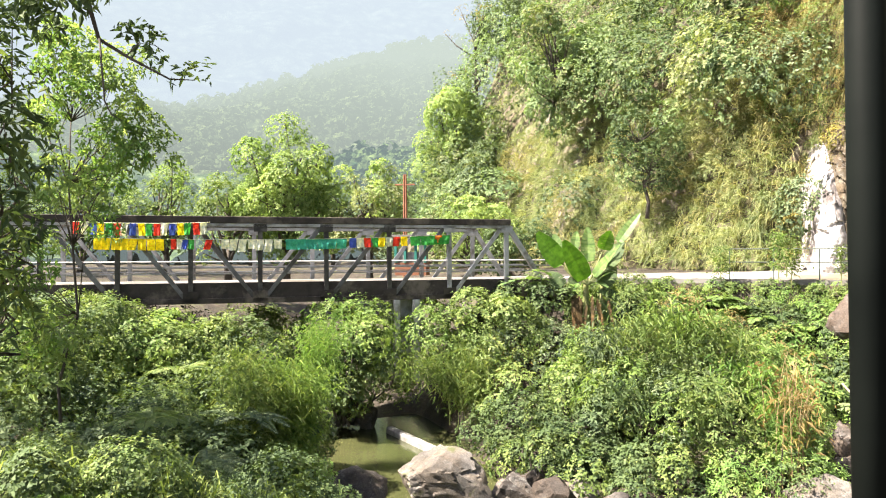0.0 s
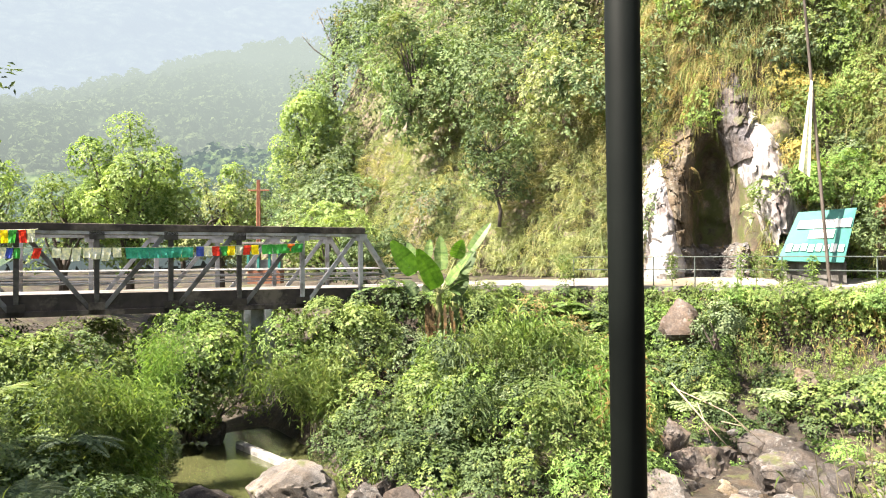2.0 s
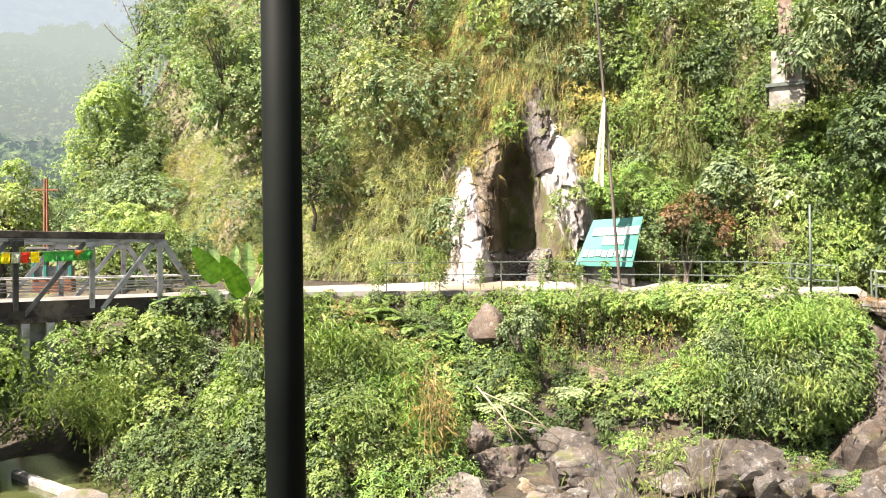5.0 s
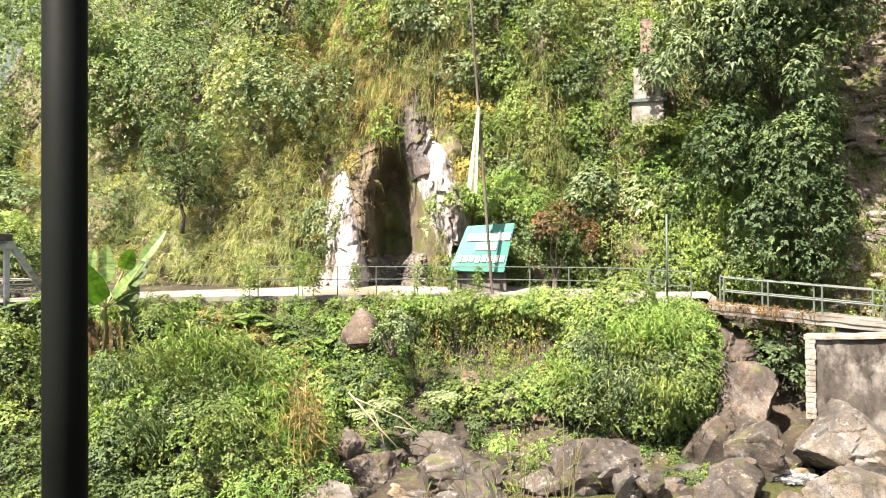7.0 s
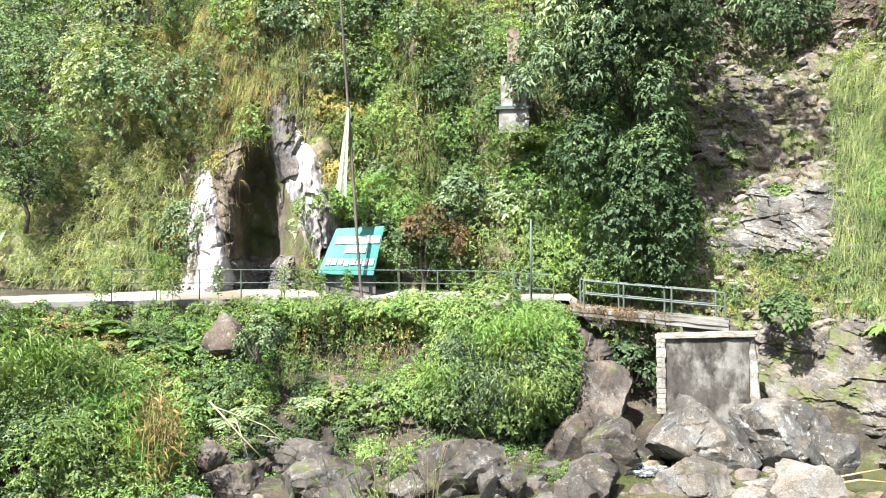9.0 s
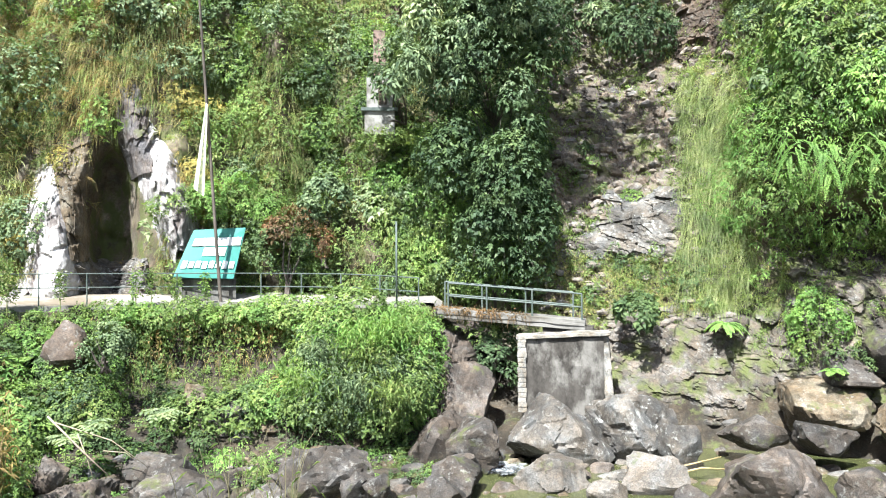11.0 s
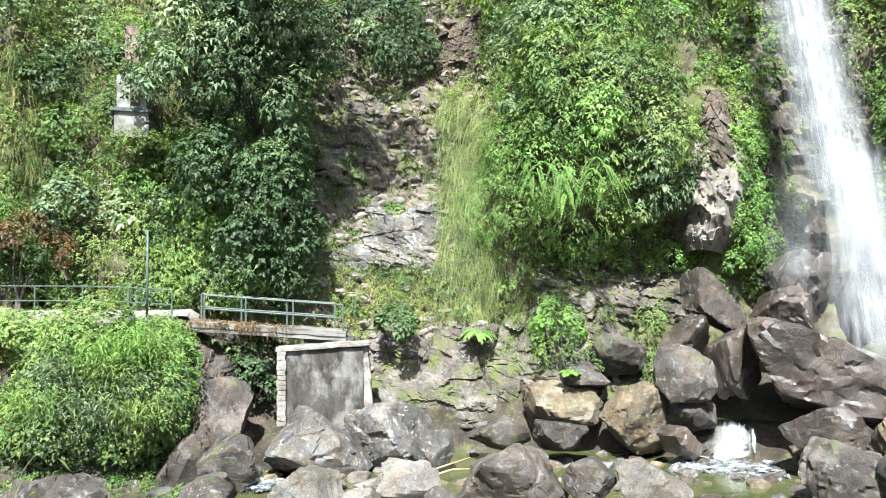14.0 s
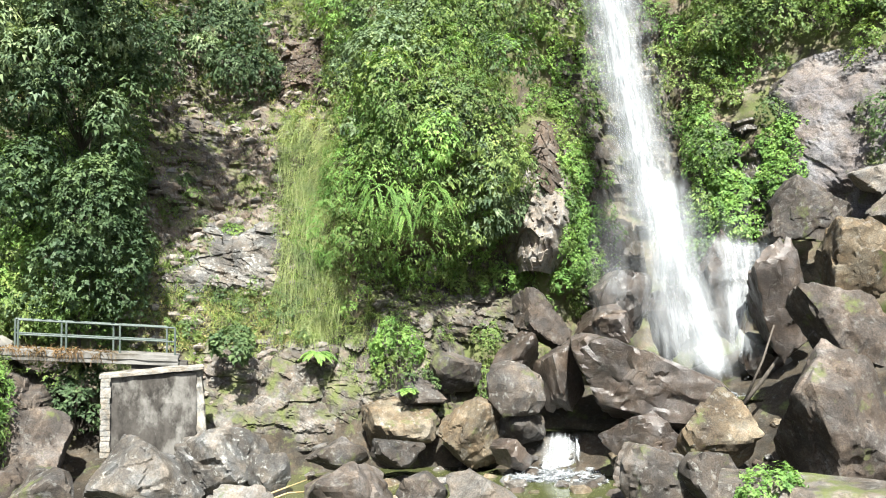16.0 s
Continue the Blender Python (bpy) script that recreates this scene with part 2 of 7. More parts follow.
SIGN_GREEN = plain_mat("sign_green", (0.014, 0.105, 0.085), (0.022, 0.14, 0.112), 4, 0.5)
WHITE_PAINT = plain_mat("white_paint", (0.45, 0.45, 0.43), (0.58, 0.58, 0.56), 4, 0.6)
ORANGE_STEEL = plain_mat("orange_rust", (0.14, 0.052, 0.026), (0.2, 0.085, 0.045), 3, 0.7)
CLOTH = {}
for cname, c in (("red", (0.6, 0.04, 0.03)), ("white", (0.55, 0.55, 0.54)), ("blue", (0.04, 0.07, 0.42)), ("yellow", (0.75, 0.55, 0.02)),
                 ("green", (0.04, 0.28, 0.07)), ("teal", (0.03, 0.25, 0.22)), ("orange", (0.65, 0.16, 0.03))):
    CLOTH[cname] = leaf_mat("cloth_" + cname, [c, c], 0.35, 0.8, 3.0)


def limestone_mat():
    """White limestone: bare white faces among grey weathered ones, streaked downwards."""
    m, t, b = mat("limestone", 0.85, 0.25)
    streak = noise_tex(t, 0.9, 6.0, 0.7, stretch=(1.4, 1.4, 0.32))
    grain = noise_tex(t, 6.0, 7.0, 0.75, stretch=(1, 1, 0.6))
    col = ramp(t, streak, [(0.33, (0.075, 0.062, 0.056)), (0.42, (0.16, 0.145, 0.138)), (0.5, (0.32, 0.305, 0.295)), (0.66, (0.38, 0.368, 0.355))])
    col = mixc(t, 0.75, col, ramp(t, grain, [(0.36, (0.5, 0.47, 0.46)), (0.56, (1.1, 1.1, 1.1))]), 'MULTIPLY')
    t.links.new(col, b.inputs["Base Color"])
    bump(t, b, mixc(t, 0.5, grain, streak), 0.7, 0.08)
    return m


LIME = limestone_mat()


def water_mat():
    m, t, b = mat("river_water", 0.03, 0.5)
    col = ramp(t, noise_tex(t, 0.25, 3.0), [(0.35, (0.036, 0.042, 0.016)), (0.65, (0.06, 0.062, 0.026))])
    t.links.new(col, b.inputs["Base Color"])
    bump(t, b, noise_tex(t, 3.5, 4.0, stretch=(1, 1.5, 1)), 0.25, 0.03)
    return m


WATER = water_mat()


def foam_mat(name, lo, hi, stretch):
    """Foam and flying drops, in patches."""
    m, t, b = mat(name, 0.55, 0.3)
    b.inputs["Base Color"].default_value = (0.26, 0.272, 0.28, 1)
    a = ramp(t, noise_tex(t, 1.0, 5.0, 0.65, stretch=stretch), [(lo, (0.0, 0.0, 0.0)), (hi, (1, 1, 1))])
    t.links.new(a, b.inputs["Alpha"])
    return m


def fall_mat(name, thick, edge, streak, gap, tone):
    """Falling water: fine streaks along the flow, thinning out towards the sheet's sides and foot."""
    m, t, b = mat(name, 0.6, 0.2)
    flow = t.nodes.new("ShaderNodeUVMap")
    flow.uv_map = "flow"
    rim = t.nodes.new("ShaderNodeUVMap")
    rim.uv_map = "across"
    fine = noise_tex(t, 1.0, 6.0, 0.7, flow.outputs[0], (streak, streak * 0.12, 1.0))
    broad = noise_tex(t, 1.0, 3.0, 0.6, flow.outputs[0], (streak * 0.16, streak * 0.045, 1.0))
    sep = t.nodes.new("ShaderNodeSeparateXYZ")
    t.links.new(rim.outputs[0], sep.inputs[0])
    side = ramp(t, sep.outputs["X"], [(0.0, (0, 0, 0)), (edge, (1, 1, 1)), (1 - edge, (1, 1, 1)), (1.0, (0, 0, 0))])
    ends = ramp(t, sep.outputs["Y"], [(0.0, (0, 0, 0)), (0.2, (1, 1, 1)), (0.8, (1, 1, 1)), (1.0, (0, 0, 0))])
    cover = mixc(t, 1.0, side, ends, 'MULTIPLY')
    mixed_n = mixc(t, 0.5, fine, broad)
    # the thicker the sheet, the fewer gaps the streaks leave
    add = node(t, "ShaderNodeMath")
    add.operation = 'MULTIPLY_ADD'
    add.inputs[1].default_value = thick
    t.links.new(cover, add.inputs[0])
    t.links.new(mixed_n, add.inputs[2])
    a = ramp(t, add.outputs[0], [(0.46 + gap, (0, 0, 0)), (0.46 + gap + 0.34, (1, 1, 1))])
    a = mixc(t, 1.0, a, cover, 'MULTIPLY')
    t.links.new(a, b.inputs["Alpha"])
    col = ramp(t, fine, [(0.36, (tone * 0.62, tone * 0.66, tone * 0.69)), (0.6, (tone, tone * 1.02, tone * 1.03))])
    t.links.new(col, b.inputs["Base Color"])
    return m


FALL = fall_mat("falling_water", 0.36, 0.46, 8.0, 0.15, 0.25)
VEIL = fall_mat("water_veil", 0.27, 0.4, 6.0, 0.10, 0.3)
CORE = fall_mat("water_core", 0.5, 0.5, 5.0, 0.12, 0.4)
MIST = fall_mat("water_mist", 0.13, 0.5, 1.2, 0.10, 0.2)
FOAM = foam_mat("foam", 0.42, 0.68, (3.0, 3.0, 2.0))


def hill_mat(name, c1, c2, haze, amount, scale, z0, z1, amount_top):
    """Far wooded slope, haze put into its surface as a glow, thicker with height."""
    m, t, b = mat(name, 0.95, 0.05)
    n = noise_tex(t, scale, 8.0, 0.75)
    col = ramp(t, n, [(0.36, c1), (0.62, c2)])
    # shade between the crowns is put into the colour: cells darken outwards
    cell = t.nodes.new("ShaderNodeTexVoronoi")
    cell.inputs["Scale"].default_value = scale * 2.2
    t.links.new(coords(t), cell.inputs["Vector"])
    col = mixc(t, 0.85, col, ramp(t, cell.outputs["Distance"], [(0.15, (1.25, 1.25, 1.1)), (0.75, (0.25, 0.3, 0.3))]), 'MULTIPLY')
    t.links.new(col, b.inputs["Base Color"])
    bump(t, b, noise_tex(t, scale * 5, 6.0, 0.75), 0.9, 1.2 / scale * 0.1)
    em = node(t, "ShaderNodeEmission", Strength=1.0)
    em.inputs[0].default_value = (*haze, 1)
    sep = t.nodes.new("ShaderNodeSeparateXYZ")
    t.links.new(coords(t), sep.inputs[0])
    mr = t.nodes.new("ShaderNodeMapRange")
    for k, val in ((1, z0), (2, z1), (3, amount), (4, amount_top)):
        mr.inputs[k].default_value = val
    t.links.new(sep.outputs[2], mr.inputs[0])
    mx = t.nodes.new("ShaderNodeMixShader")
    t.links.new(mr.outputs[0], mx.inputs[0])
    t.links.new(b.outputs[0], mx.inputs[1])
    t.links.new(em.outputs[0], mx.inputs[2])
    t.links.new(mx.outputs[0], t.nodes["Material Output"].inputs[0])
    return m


# ---- geometry helpers ----
rng = np.random.default_rng(7)
DENSE, LEAF = 1.02, 0.66


def at(az, d, z):
    """A place by azimuth to the left of +y (degrees), distance in plan and height."""
    a = np.radians(az)
    return np.stack(np.broadcast_arrays(-d * np.sin(a), d * np.cos(a), z), -1)


def unit(v):
    return v / np.maximum(np.linalg.norm(v, axis=-1, keepdims=True), 1e-9)


def vnoise(p, seed=0):
    i = np.floor(p).astype(np.int64)
    f = p - i
    f = f * f * (3 - 2 * f)
    out = 0.0
    for dx in (0, 1):
        for dy in (0, 1):
            for dz in (0, 1):
                h = (i[..., 0] + dx) * 374761393 + (i[..., 1] + dy) * 668265263 + (i[..., 2] + dz) * 2147483647 + seed * 1274126177
                h = (h ^ (h >> 13)) * 1274126177
                h = ((h ^ (h >> 16)) & 0xFFFFFF) / 0xFFFFFF
                w = (f[..., 0] if dx else 1 - f[..., 0]) * (f[..., 1] if dy else 1 - f[..., 1]) * (f[..., 2] if dz else 1 - f[..., 2])
                out = out + w * h
    return out * 2 - 1


def fbm(p, octaves=4, seed=0):
    s, a, tot = 0.0, 1.0, 0.0
    for o in range(octaves):
        s = s + a * vnoise(p * 2.0 ** o + 17.3 * o, seed + o)
        tot += a
        a *= 0.5
    return s / tot


def facets(p, cell, seed=0):
    """Angular relief, -1 to 1: each jittered cell is a plane of its own tilt."""
    q = p / cell
    i = np.floor(q).astype(np.int64)
    best = np.full(q.shape[:-1], 9.0)
    out = np.zeros(q.shape[:-1])
    for dx in (-1, 0, 1):
        for dy in (-1, 0, 1):
            for dz in (-1, 0, 1):
                c = i + np.array([dx, dy, dz])
                h = c[..., 0] * 73856093 ^ c[..., 1] * 19349663 ^ c[..., 2] * 83492791 ^ (seed + 1) * 2654435
                h = (h ^ (h >> 11)) * 1274126177
                j = np.stack([((h >> k) & 255) / 255 for k in (3, 11, 19)], -1)
                g = np.stack([((h >> k) & 255) / 127.5 - 1 for k in (7, 14, 22)], -1)
                o = q - c - j
                dd = (o * o).sum(-1)
                val = (o * g).sum(-1) * 0.9 + ((h >> 27) & 63) / 63 - 0.5
                out = np.where(dd < best, val, out)
                best = np.minimum(best, dd)
    return out


def raw(name, v, f, material, smooth=False):
    me = bpy.data.meshes.new(name)
    v = np.ascontiguousarray(v, dtype=np.float32)
    f = np.ascontiguousarray(f, dtype=np.int32)
    k = f.shape[1]
    me.vertices.add(len(v))
    me.vertices.foreach_set("co", v.ravel())
    me.loops.add(f.size)
    me.loops.foreach_set("vertex_index", f.ravel())
    me.polygons.add(len(f))
    me.polygons.foreach_set("loop_start", np.arange(0, f.size, k, dtype=np.int32))
    me.polygons.foreach_set("use_smooth", np.full(len(f), smooth, dtype=bool))
    me.update(calc_edges=True)
    if material:
        me.materials.append(material)
    return me


def thing(name, label, category, v=None, f=None, material=None, smooth=False, group="", kind=""):
    me = raw(name, v, f, material, smooth) if v is not None else None
    return tagged(new(name, me), label, category, group, kind)


def part(name, vf, material, parent, label="", smooth=False):
    me = vf if isinstance(vf, bpy.types.Mesh) else raw(name, vf[0], vf[1], material, smooth)
    ob = new(name, me)
    ob.parent = parent
    if label:
        ob["label"] = label
    return ob


def join(parts):
    vs, fs, n = [], [], 0
    for v, f in parts:
        vs.append(v)
        fs.append(np.asarray(f) + n)
        n += len(v)
    return np.concatenate(vs), np.concatenate(fs)


def box(a, b, bevel=0.01):
    """A box from corner to corner with bevelled edges (24 vertices, quads and triangles as quads)."""
    a, b = np.minimum(a, b), np.maximum(a, b)
    return beam((a + b) / 2 - np.array([0, 0, (b[2] - a[2]) / 2]), (a + b) / 2 + np.array([0, 0, (b[2] - a[2]) / 2]), b[0] - a[0], b[1] - a[1], np.array([1.0, 0, 0]), bevel)


def beam(p, q, w, h, side=None, bevel=0.01):
    """A straight bar from p to q, w wide along side and h deep, its long edges chamfered."""
    p, q = np.asarray(p, float), np.asarray(q, float)
    d = unit(q - p)
    if side is None:
        side = np.cross(d, [0, 0, 1.0]) if abs(d[2]) < 0.95 else np.array([1.0, 0, 0])
    side = unit(np.asarray(side, float) - d * np.dot(side, d))
    up = np.cross(side, d)
    c = min(bevel, w * 0.3, h * 0.3)
    ring = [(-w / 2 + c, -h / 2), (w / 2 - c, -h / 2), (w / 2, -h / 2 + c), (w / 2, h / 2 - c), (w / 2 - c, h / 2), (-w / 2 + c, h / 2), (-w / 2, h / 2 - c), (-w / 2, -h / 2 + c)]
    v = np.array([e + side * x + up * y for e in (p, q) for x, y in ring] + [p, q])
    f = [(i, (i + 1) % 8, 8 + (i + 1) % 8, 8 + i) for i in range(8)]
    t = []
    for i, j, k, l in f:
        t += [(i, j, k), (i, k, l)]
    t += [(16, (i + 1) % 8, i) for i in range(8)] + [(17, 8 + i, 8 + (i + 1) % 8) for i in range(8)]
    return v, np.array(t)


def tube(points, radii, sides=7):
    pts = np.asarray(points, float)
    r = np.broadcast_to(np.asarray(radii, float), (len(pts),))
    tan = unit(np.gradient(pts, axis=0))
    ref = np.array([0.3, 0.9, 0.1])
    u = unit(np.cross(tan, ref))
    w = np.cross(tan, u)
    a = np.linspace(0, 2 * np.pi, sides, endpoint=False)
    v = pts[:, None] + r[:, None, None] * (u[:, None] * np.cos(a)[None, :, None] + w[:, None] * np.sin(a)[None, :, None])
    v = np.concatenate([v.reshape(-1, 3), pts[[0, -1]]])
    n = len(pts)
    f = []
    for i in range(n - 1):
        for j in range(sides):
            p, q = i * sides + j, i * sides + (j + 1) % sides
            f += [(p, q, q + sides), (p, q + sides, p + sides)]
    f += [(n * sides, (j + 1) % sides, j) for j in range(sides)]
    f += [(n * sides + 1, (n - 1) * sides + j, (n - 1) * sides + (j + 1) % sides) for j in range(sides)]
    return v, np.array(f)


def leaves(pos, axis, nrm, length, width, fold=0.25, droop=0.15):
    """Folded pointed leaves, two triangles each."""
    axis = unit(axis)
    side = unit(np.cross(axis, nrm))
    up = np.cross(side, axis)
    L, W = np.broadcast_to(length, (len(pos),))[:, None], np.broadcast_to(width, (len(pos),))[:, None]
    mid = pos + axis * L * 0.45
    tip = pos + axis * L - np.array([0, 0, 1.0]) * L * droop
    v = np.stack([pos, mid + side * W / 2 + up * W * fold, tip, mid - side * W / 2 + up * W * fold], 1).reshape(-1, 3)
    b = np.arange(len(pos))[:, None] * 4
    f = np.concatenate([b + [0, 1, 2], b + [0, 2, 3]], 1).reshape(-1, 3)
    return v, f


def leaf_chips(pos, axis, nrm, length, width, droop=0.15):
    """Small pointed leaves for foliage some way off, one triangle each."""
    axis = unit(axis)
    side = unit(np.cross(axis, nrm))
    L, W = np.broadcast_to(length, (len(pos),))[:, None], np.broadcast_to(width, (len(pos),))[:, None]
    mid = pos + axis * L * 0.22
    tip = pos + axis * L - np.array([0, 0, 1.0]) * L * droop
    v = np.stack([mid + side * W * 0.6, tip, mid - side * W * 0.6], 1).reshape(-1, 3)
    return v, np.arange(len(v)).reshape(-1, 3)


def sprigs(pos, out, k, length, width, spread=0.9, lift=0.3, droop=0.2, size=1.0, near=False):
    """k leaves round each point, facing out."""
    n = len(pos)
    ref = unit(rng.normal(size=(n, 3)))
    u = unit(np.cross(out, ref))
    w = np.cross(out, u)
    a = (np.arange(k)[None] * 2 * np.pi / k + rng.uniform(0, 6.28, (n, 1)) + rng.normal(0, 0.35, (n, k)))
    ax = spread * (u[:, None] * np.cos(a)[..., None] + w[:, None] * np.sin(a)[..., None]) + out[:, None] * lift + rng.normal(0, 0.22, (n, k, 3))
    nr = out[:, None] + rng.normal(0, 0.35, (n, k, 3)) + np.array([0, 0, 0.35])
    s = rng.uniform(0.65, 1.25, (n, k)) * np.broadcast_to(size, (n,))[:, None]
    p = np.repeat(pos[:, None], k, 1) + rng.normal(0, 0.25, (n, k, 3)) * length
    make = leaves if near else leaf_chips
    return make(p.reshape(-1, 3), ax.reshape(-1, 3), nr.reshape(-1, 3), (s * length).ravel(), (s * width).ravel(), droop=droop)


def lump_foliage(c, nrm, r, density, k, length, width, squash=1.0, back=-0.15, droop=0.2, near=False):
    """Foliage on rounded clumps at c of radius r that face nrm; density: sprigs a square metre."""
    c, nrm, r = np.atleast_2d(c), np.atleast_2d(nrm), np.atleast_1d(r)
    length, width = length * LEAF, width * LEAF
    cnt = np.maximum(3, (2 * np.pi * r ** 2 * density * DENSE * rng.uniform(0.7, 1.3, len(r))).astype(int))
    i = np.repeat(np.arange(len(c)), cnt)
    u = unit(rng.normal(size=(len(i), 3)))
    dots = (u * nrm[i]).sum(-1)
    u = np.where((dots < back)[:, None], u - 2 * dots[:, None] * nrm[i], u)
    rr = r[i] * (0.8 + 0.24 * rng.random(len(i)) ** 0.6)
    rr = rr * (1 + 0.35 * fbm(u * 1.7 + c[i] * 0.9, 2))
    p = c[i] + u * rr[:, None] * np.array([1, 1, squash])
    if len(c) > 1:                                   # leave out what lies deep inside a neighbouring clump
        keep = np.ones(len(p), bool)
        for a in range(0, len(p), 20000):
            q = p[a:a + 20000]
            d2 = (q * q).sum(1)[:, None] - 2 * q @ c.T + (c * c).sum(1)[None]
            inside = d2 < (0.76 * r)[None] ** 2
            inside[np.arange(len(q)), i[a:a + 20000]] = False
            keep[a:a + 20000] = ~inside.any(1)
        p, u, i = p[keep], u[keep], i[keep]
    return sprigs(p, unit(u + np.array([0, 0, 0.25])), k, length, width, droop=droop, size=rng.uniform(0.65, 1.4, len(c))[i], near=near)


def blades(pos, way, length, width, bend):
    """Curved grass blades, three triangles each."""
    n = len(pos)
    way = unit(way)
    side = unit(np.cross(way, rng.normal(size=(n, 3))))
    L = np.broadcast_to(length, (n,))[:, None]
    W = np.broadcast_to(width, (n,))[:, None]
    bend = np.broadcast_to(bend, (n,))[:, None]
    dn = np.array([0, 0, -1.0])
    m = pos + way * L * 0.55 + dn * L * bend * 0.25
    t = pos + way * L * 0.9 + dn * L * bend
    v = np.stack([pos - side * W / 2, pos + side * W / 2, m + side * W * 0.4, m - side * W * 0.4, t], 1).reshape(-1, 3)
    b = np.arange(n)[:, None] * 5
    f = np.concatenate([b + [0, 1, 2], b + [0, 2, 3], b + [3, 2, 4]], 1).reshape(-1, 3)
    return v, f


def tufts(pos, out, k, length, width, bend=0.5, spread=0.5):
    n = len(pos)
    p = np.repeat(pos, k, 0) + rng.normal(0, 0.05, (n * k, 3))
    w = np.repeat(out, k, 0) + rng.normal(0, spread, (n * k, 3))
    return blades(p, w, length * rng.uniform(0.5, 1.2, n * k), width, bend * rng.uniform(0.5, 1.4, n * k))


def frond(base, way, length, pairs, leaf, width, arch=0.5):
    """One feathered frond: leaflets in pairs along an arched rib."""
    way = unit(np.asarray(way, float))
    s = np.linspace(0.12, 1, pairs)
    dn = np.array([0, 0, -1.0])
    p = base + way * (length * s)[:, None] + dn * (length * arch * s ** 2)[:, None]
    tan = unit(np.gradient(p, axis=0))
    side = unit(np.cross(tan, [0, 0, 1.0]))
    nrm = np.cross(side, tan)
    ll = leaf * np.sin(np.pi * (0.15 + 0.8 * s))
    vs = []
    for sg in (-1, 1):
        vs.append(leaves(p, sg * side + tan * 0.45 + rng.normal(0, 0.06, p.shape), nrm, ll, width, 0.1, 0.2))
    rib = np.concatenate([[base], p])
    vs.append(tube(rib, np.linspace(0.012, 0.004, len(rib)), 3))
    return join(vs)


# ---- ground ----
AZ = [110, 90, 75, 66, 55, 47, 40, 34, 28, 20, 12, 4, -5, -12, -16, -20, -25, -33, -42, -50, -57, -63, -70, -80, -100]
BD = [15, 14.5, 14, 14, 13.5, 12.5, 11.5, 11, 11, 11, 11, 11, 11, 11, 11, 11, 11, 11, 11, 11, 11, 11, 10.5, 10, 10]
BZ = [3.0, 2.8, 2.6, 2.2, 1.4, -0.3, -0.6, -0.6, -0.4, -0.3, -0.2, -0.1, -0.1, -0.1, -0.1, 0.0, 0.0, 0.0, 0.0, 0.0, 0.0, 0.1, 0.3, 0.6, 1.0]
CD = [24, 24, 22, 20, 19, 21, 26.3, 20.5, 20.5, 22, 23.3, 24, 24, 23.6, 22.8, 22.6, 23, 24.2, 24.6, 24.0, 23, 23, 21.5, 20, 20]
CZ = [3.6, 3.6, 3.3, 2.4, 1.2, -0.4, -0.4, 0.2, 0.3, 0.3, 0.4, 0.4, 0.4, 0.4, 0.3, 0.1, 0.1, 0.2, 0.3, 0.3, 0.4, 0.5, 0.9, 1.6, 2.4]
DD = [30, 30, 27, 26, 25, 32, 30, 27.3, 27.6, 28, 28, 27.8, 27.2, 26, 25, 25.6, 25.5, 25.6, 25.4, 25.6, 26.5, 27, 26, 25, 24]
DZ = [4.2, 4.2, 4.3, 4.2, 2.4, 0.2, 0.8, 4.6, 4.76, 4.74, 4.72, 4.72, 4.74, 4.76, 4.75, 1.6, 1.2, 2.3, 2.3, 2.4, 2.9, 2.9, 3.6, 4.2, 4.4]
ED = [70, 70, 66, 64, 62, 60, 56, 50, 40, 35.5, 32, 30.6, 30.2, 29.2, 28.2, 27.6, 27, 26.6, 26.2, 26.8, 29.6, 30, 29.2, 28, 27]
EZ = [4.8, 4.8, 4.8, 4.7, 4.6, 4.6, 4.8, 5.0, 5.05, 5.05, 5.05, 5.05, 5.05, 5.0, 4.9, 4.0, 3.8, 3.6, 3.4, 3.2, 3.0, 3.0, 5.0, 5.5, 5.5]
AZ_UP = AZ[::-1]


def along(values, az):
    return np.interp(az, AZ_UP, values[::-1])


def ground_z(az, d):
    """The height of the ground without its small unevenness."""
    az, d = np.broadcast_arrays(np.asarray(az, float), np.asarray(d, float))
    pd = [np.full(az.shape, 0.0), np.full(az.shape, 4.6), along(BD, az), along(CD, az), along(DD, az), along(ED, az), along(ED, az) + 60]
    pz = [np.full(az.shape, 4.3), np.full(az.shape, 3.9), along(BZ, az), along(CZ, az), along(DZ, az), along(EZ, az), along(EZ, az) + 2]
    z = pz[0].copy()
    for i in range(6):
        s = np.clip((d - pd[i]) / (pd[i + 1] - pd[i]), 0, 1)
        z = np.where(d >= pd[i], pz[i] + (pz[i + 1] - pz[i]) * (s * s * (3 - 2 * s) if i in (1, 2) else s), z)
    return z


def sheet(us, ws, fn):
    """A grid mesh of fn(u, w)."""
    u, w = np.meshgrid(us, ws, indexing='ij')
    p = fn(u, w)
    n, m = u.shape
    a = (np.arange(n - 1)[:, None] * m + np.arange(m - 1)[None]).ravel()
    f = np.stack([a, a + 1, a + m + 1, a + m], 1)
    return p.reshape(-1, 3), f


def ground_point(az, d):
    p = at(az, d, ground_z(az, d))
    cut = np.exp(-((az - 0.3) / 6.6) ** 6) * np.clip((along(DD, az) - 0.45 - d) / 0.25, 0, 1) * np.clip((d - along(CD, az) - 0.8) / 1.6, 0, 1)
    p[..., 2] -= 1.25 * cut
    road = (d > along(DD, az) - 0.3) & (d < along(ED, az) + 1)
    amp = np.where(road, 0.03, 0.28) * np.clip((d - 3) / 5, 0, 1)
    p[..., 2] += amp * fbm(p * 0.7, 4, 3)
    return p


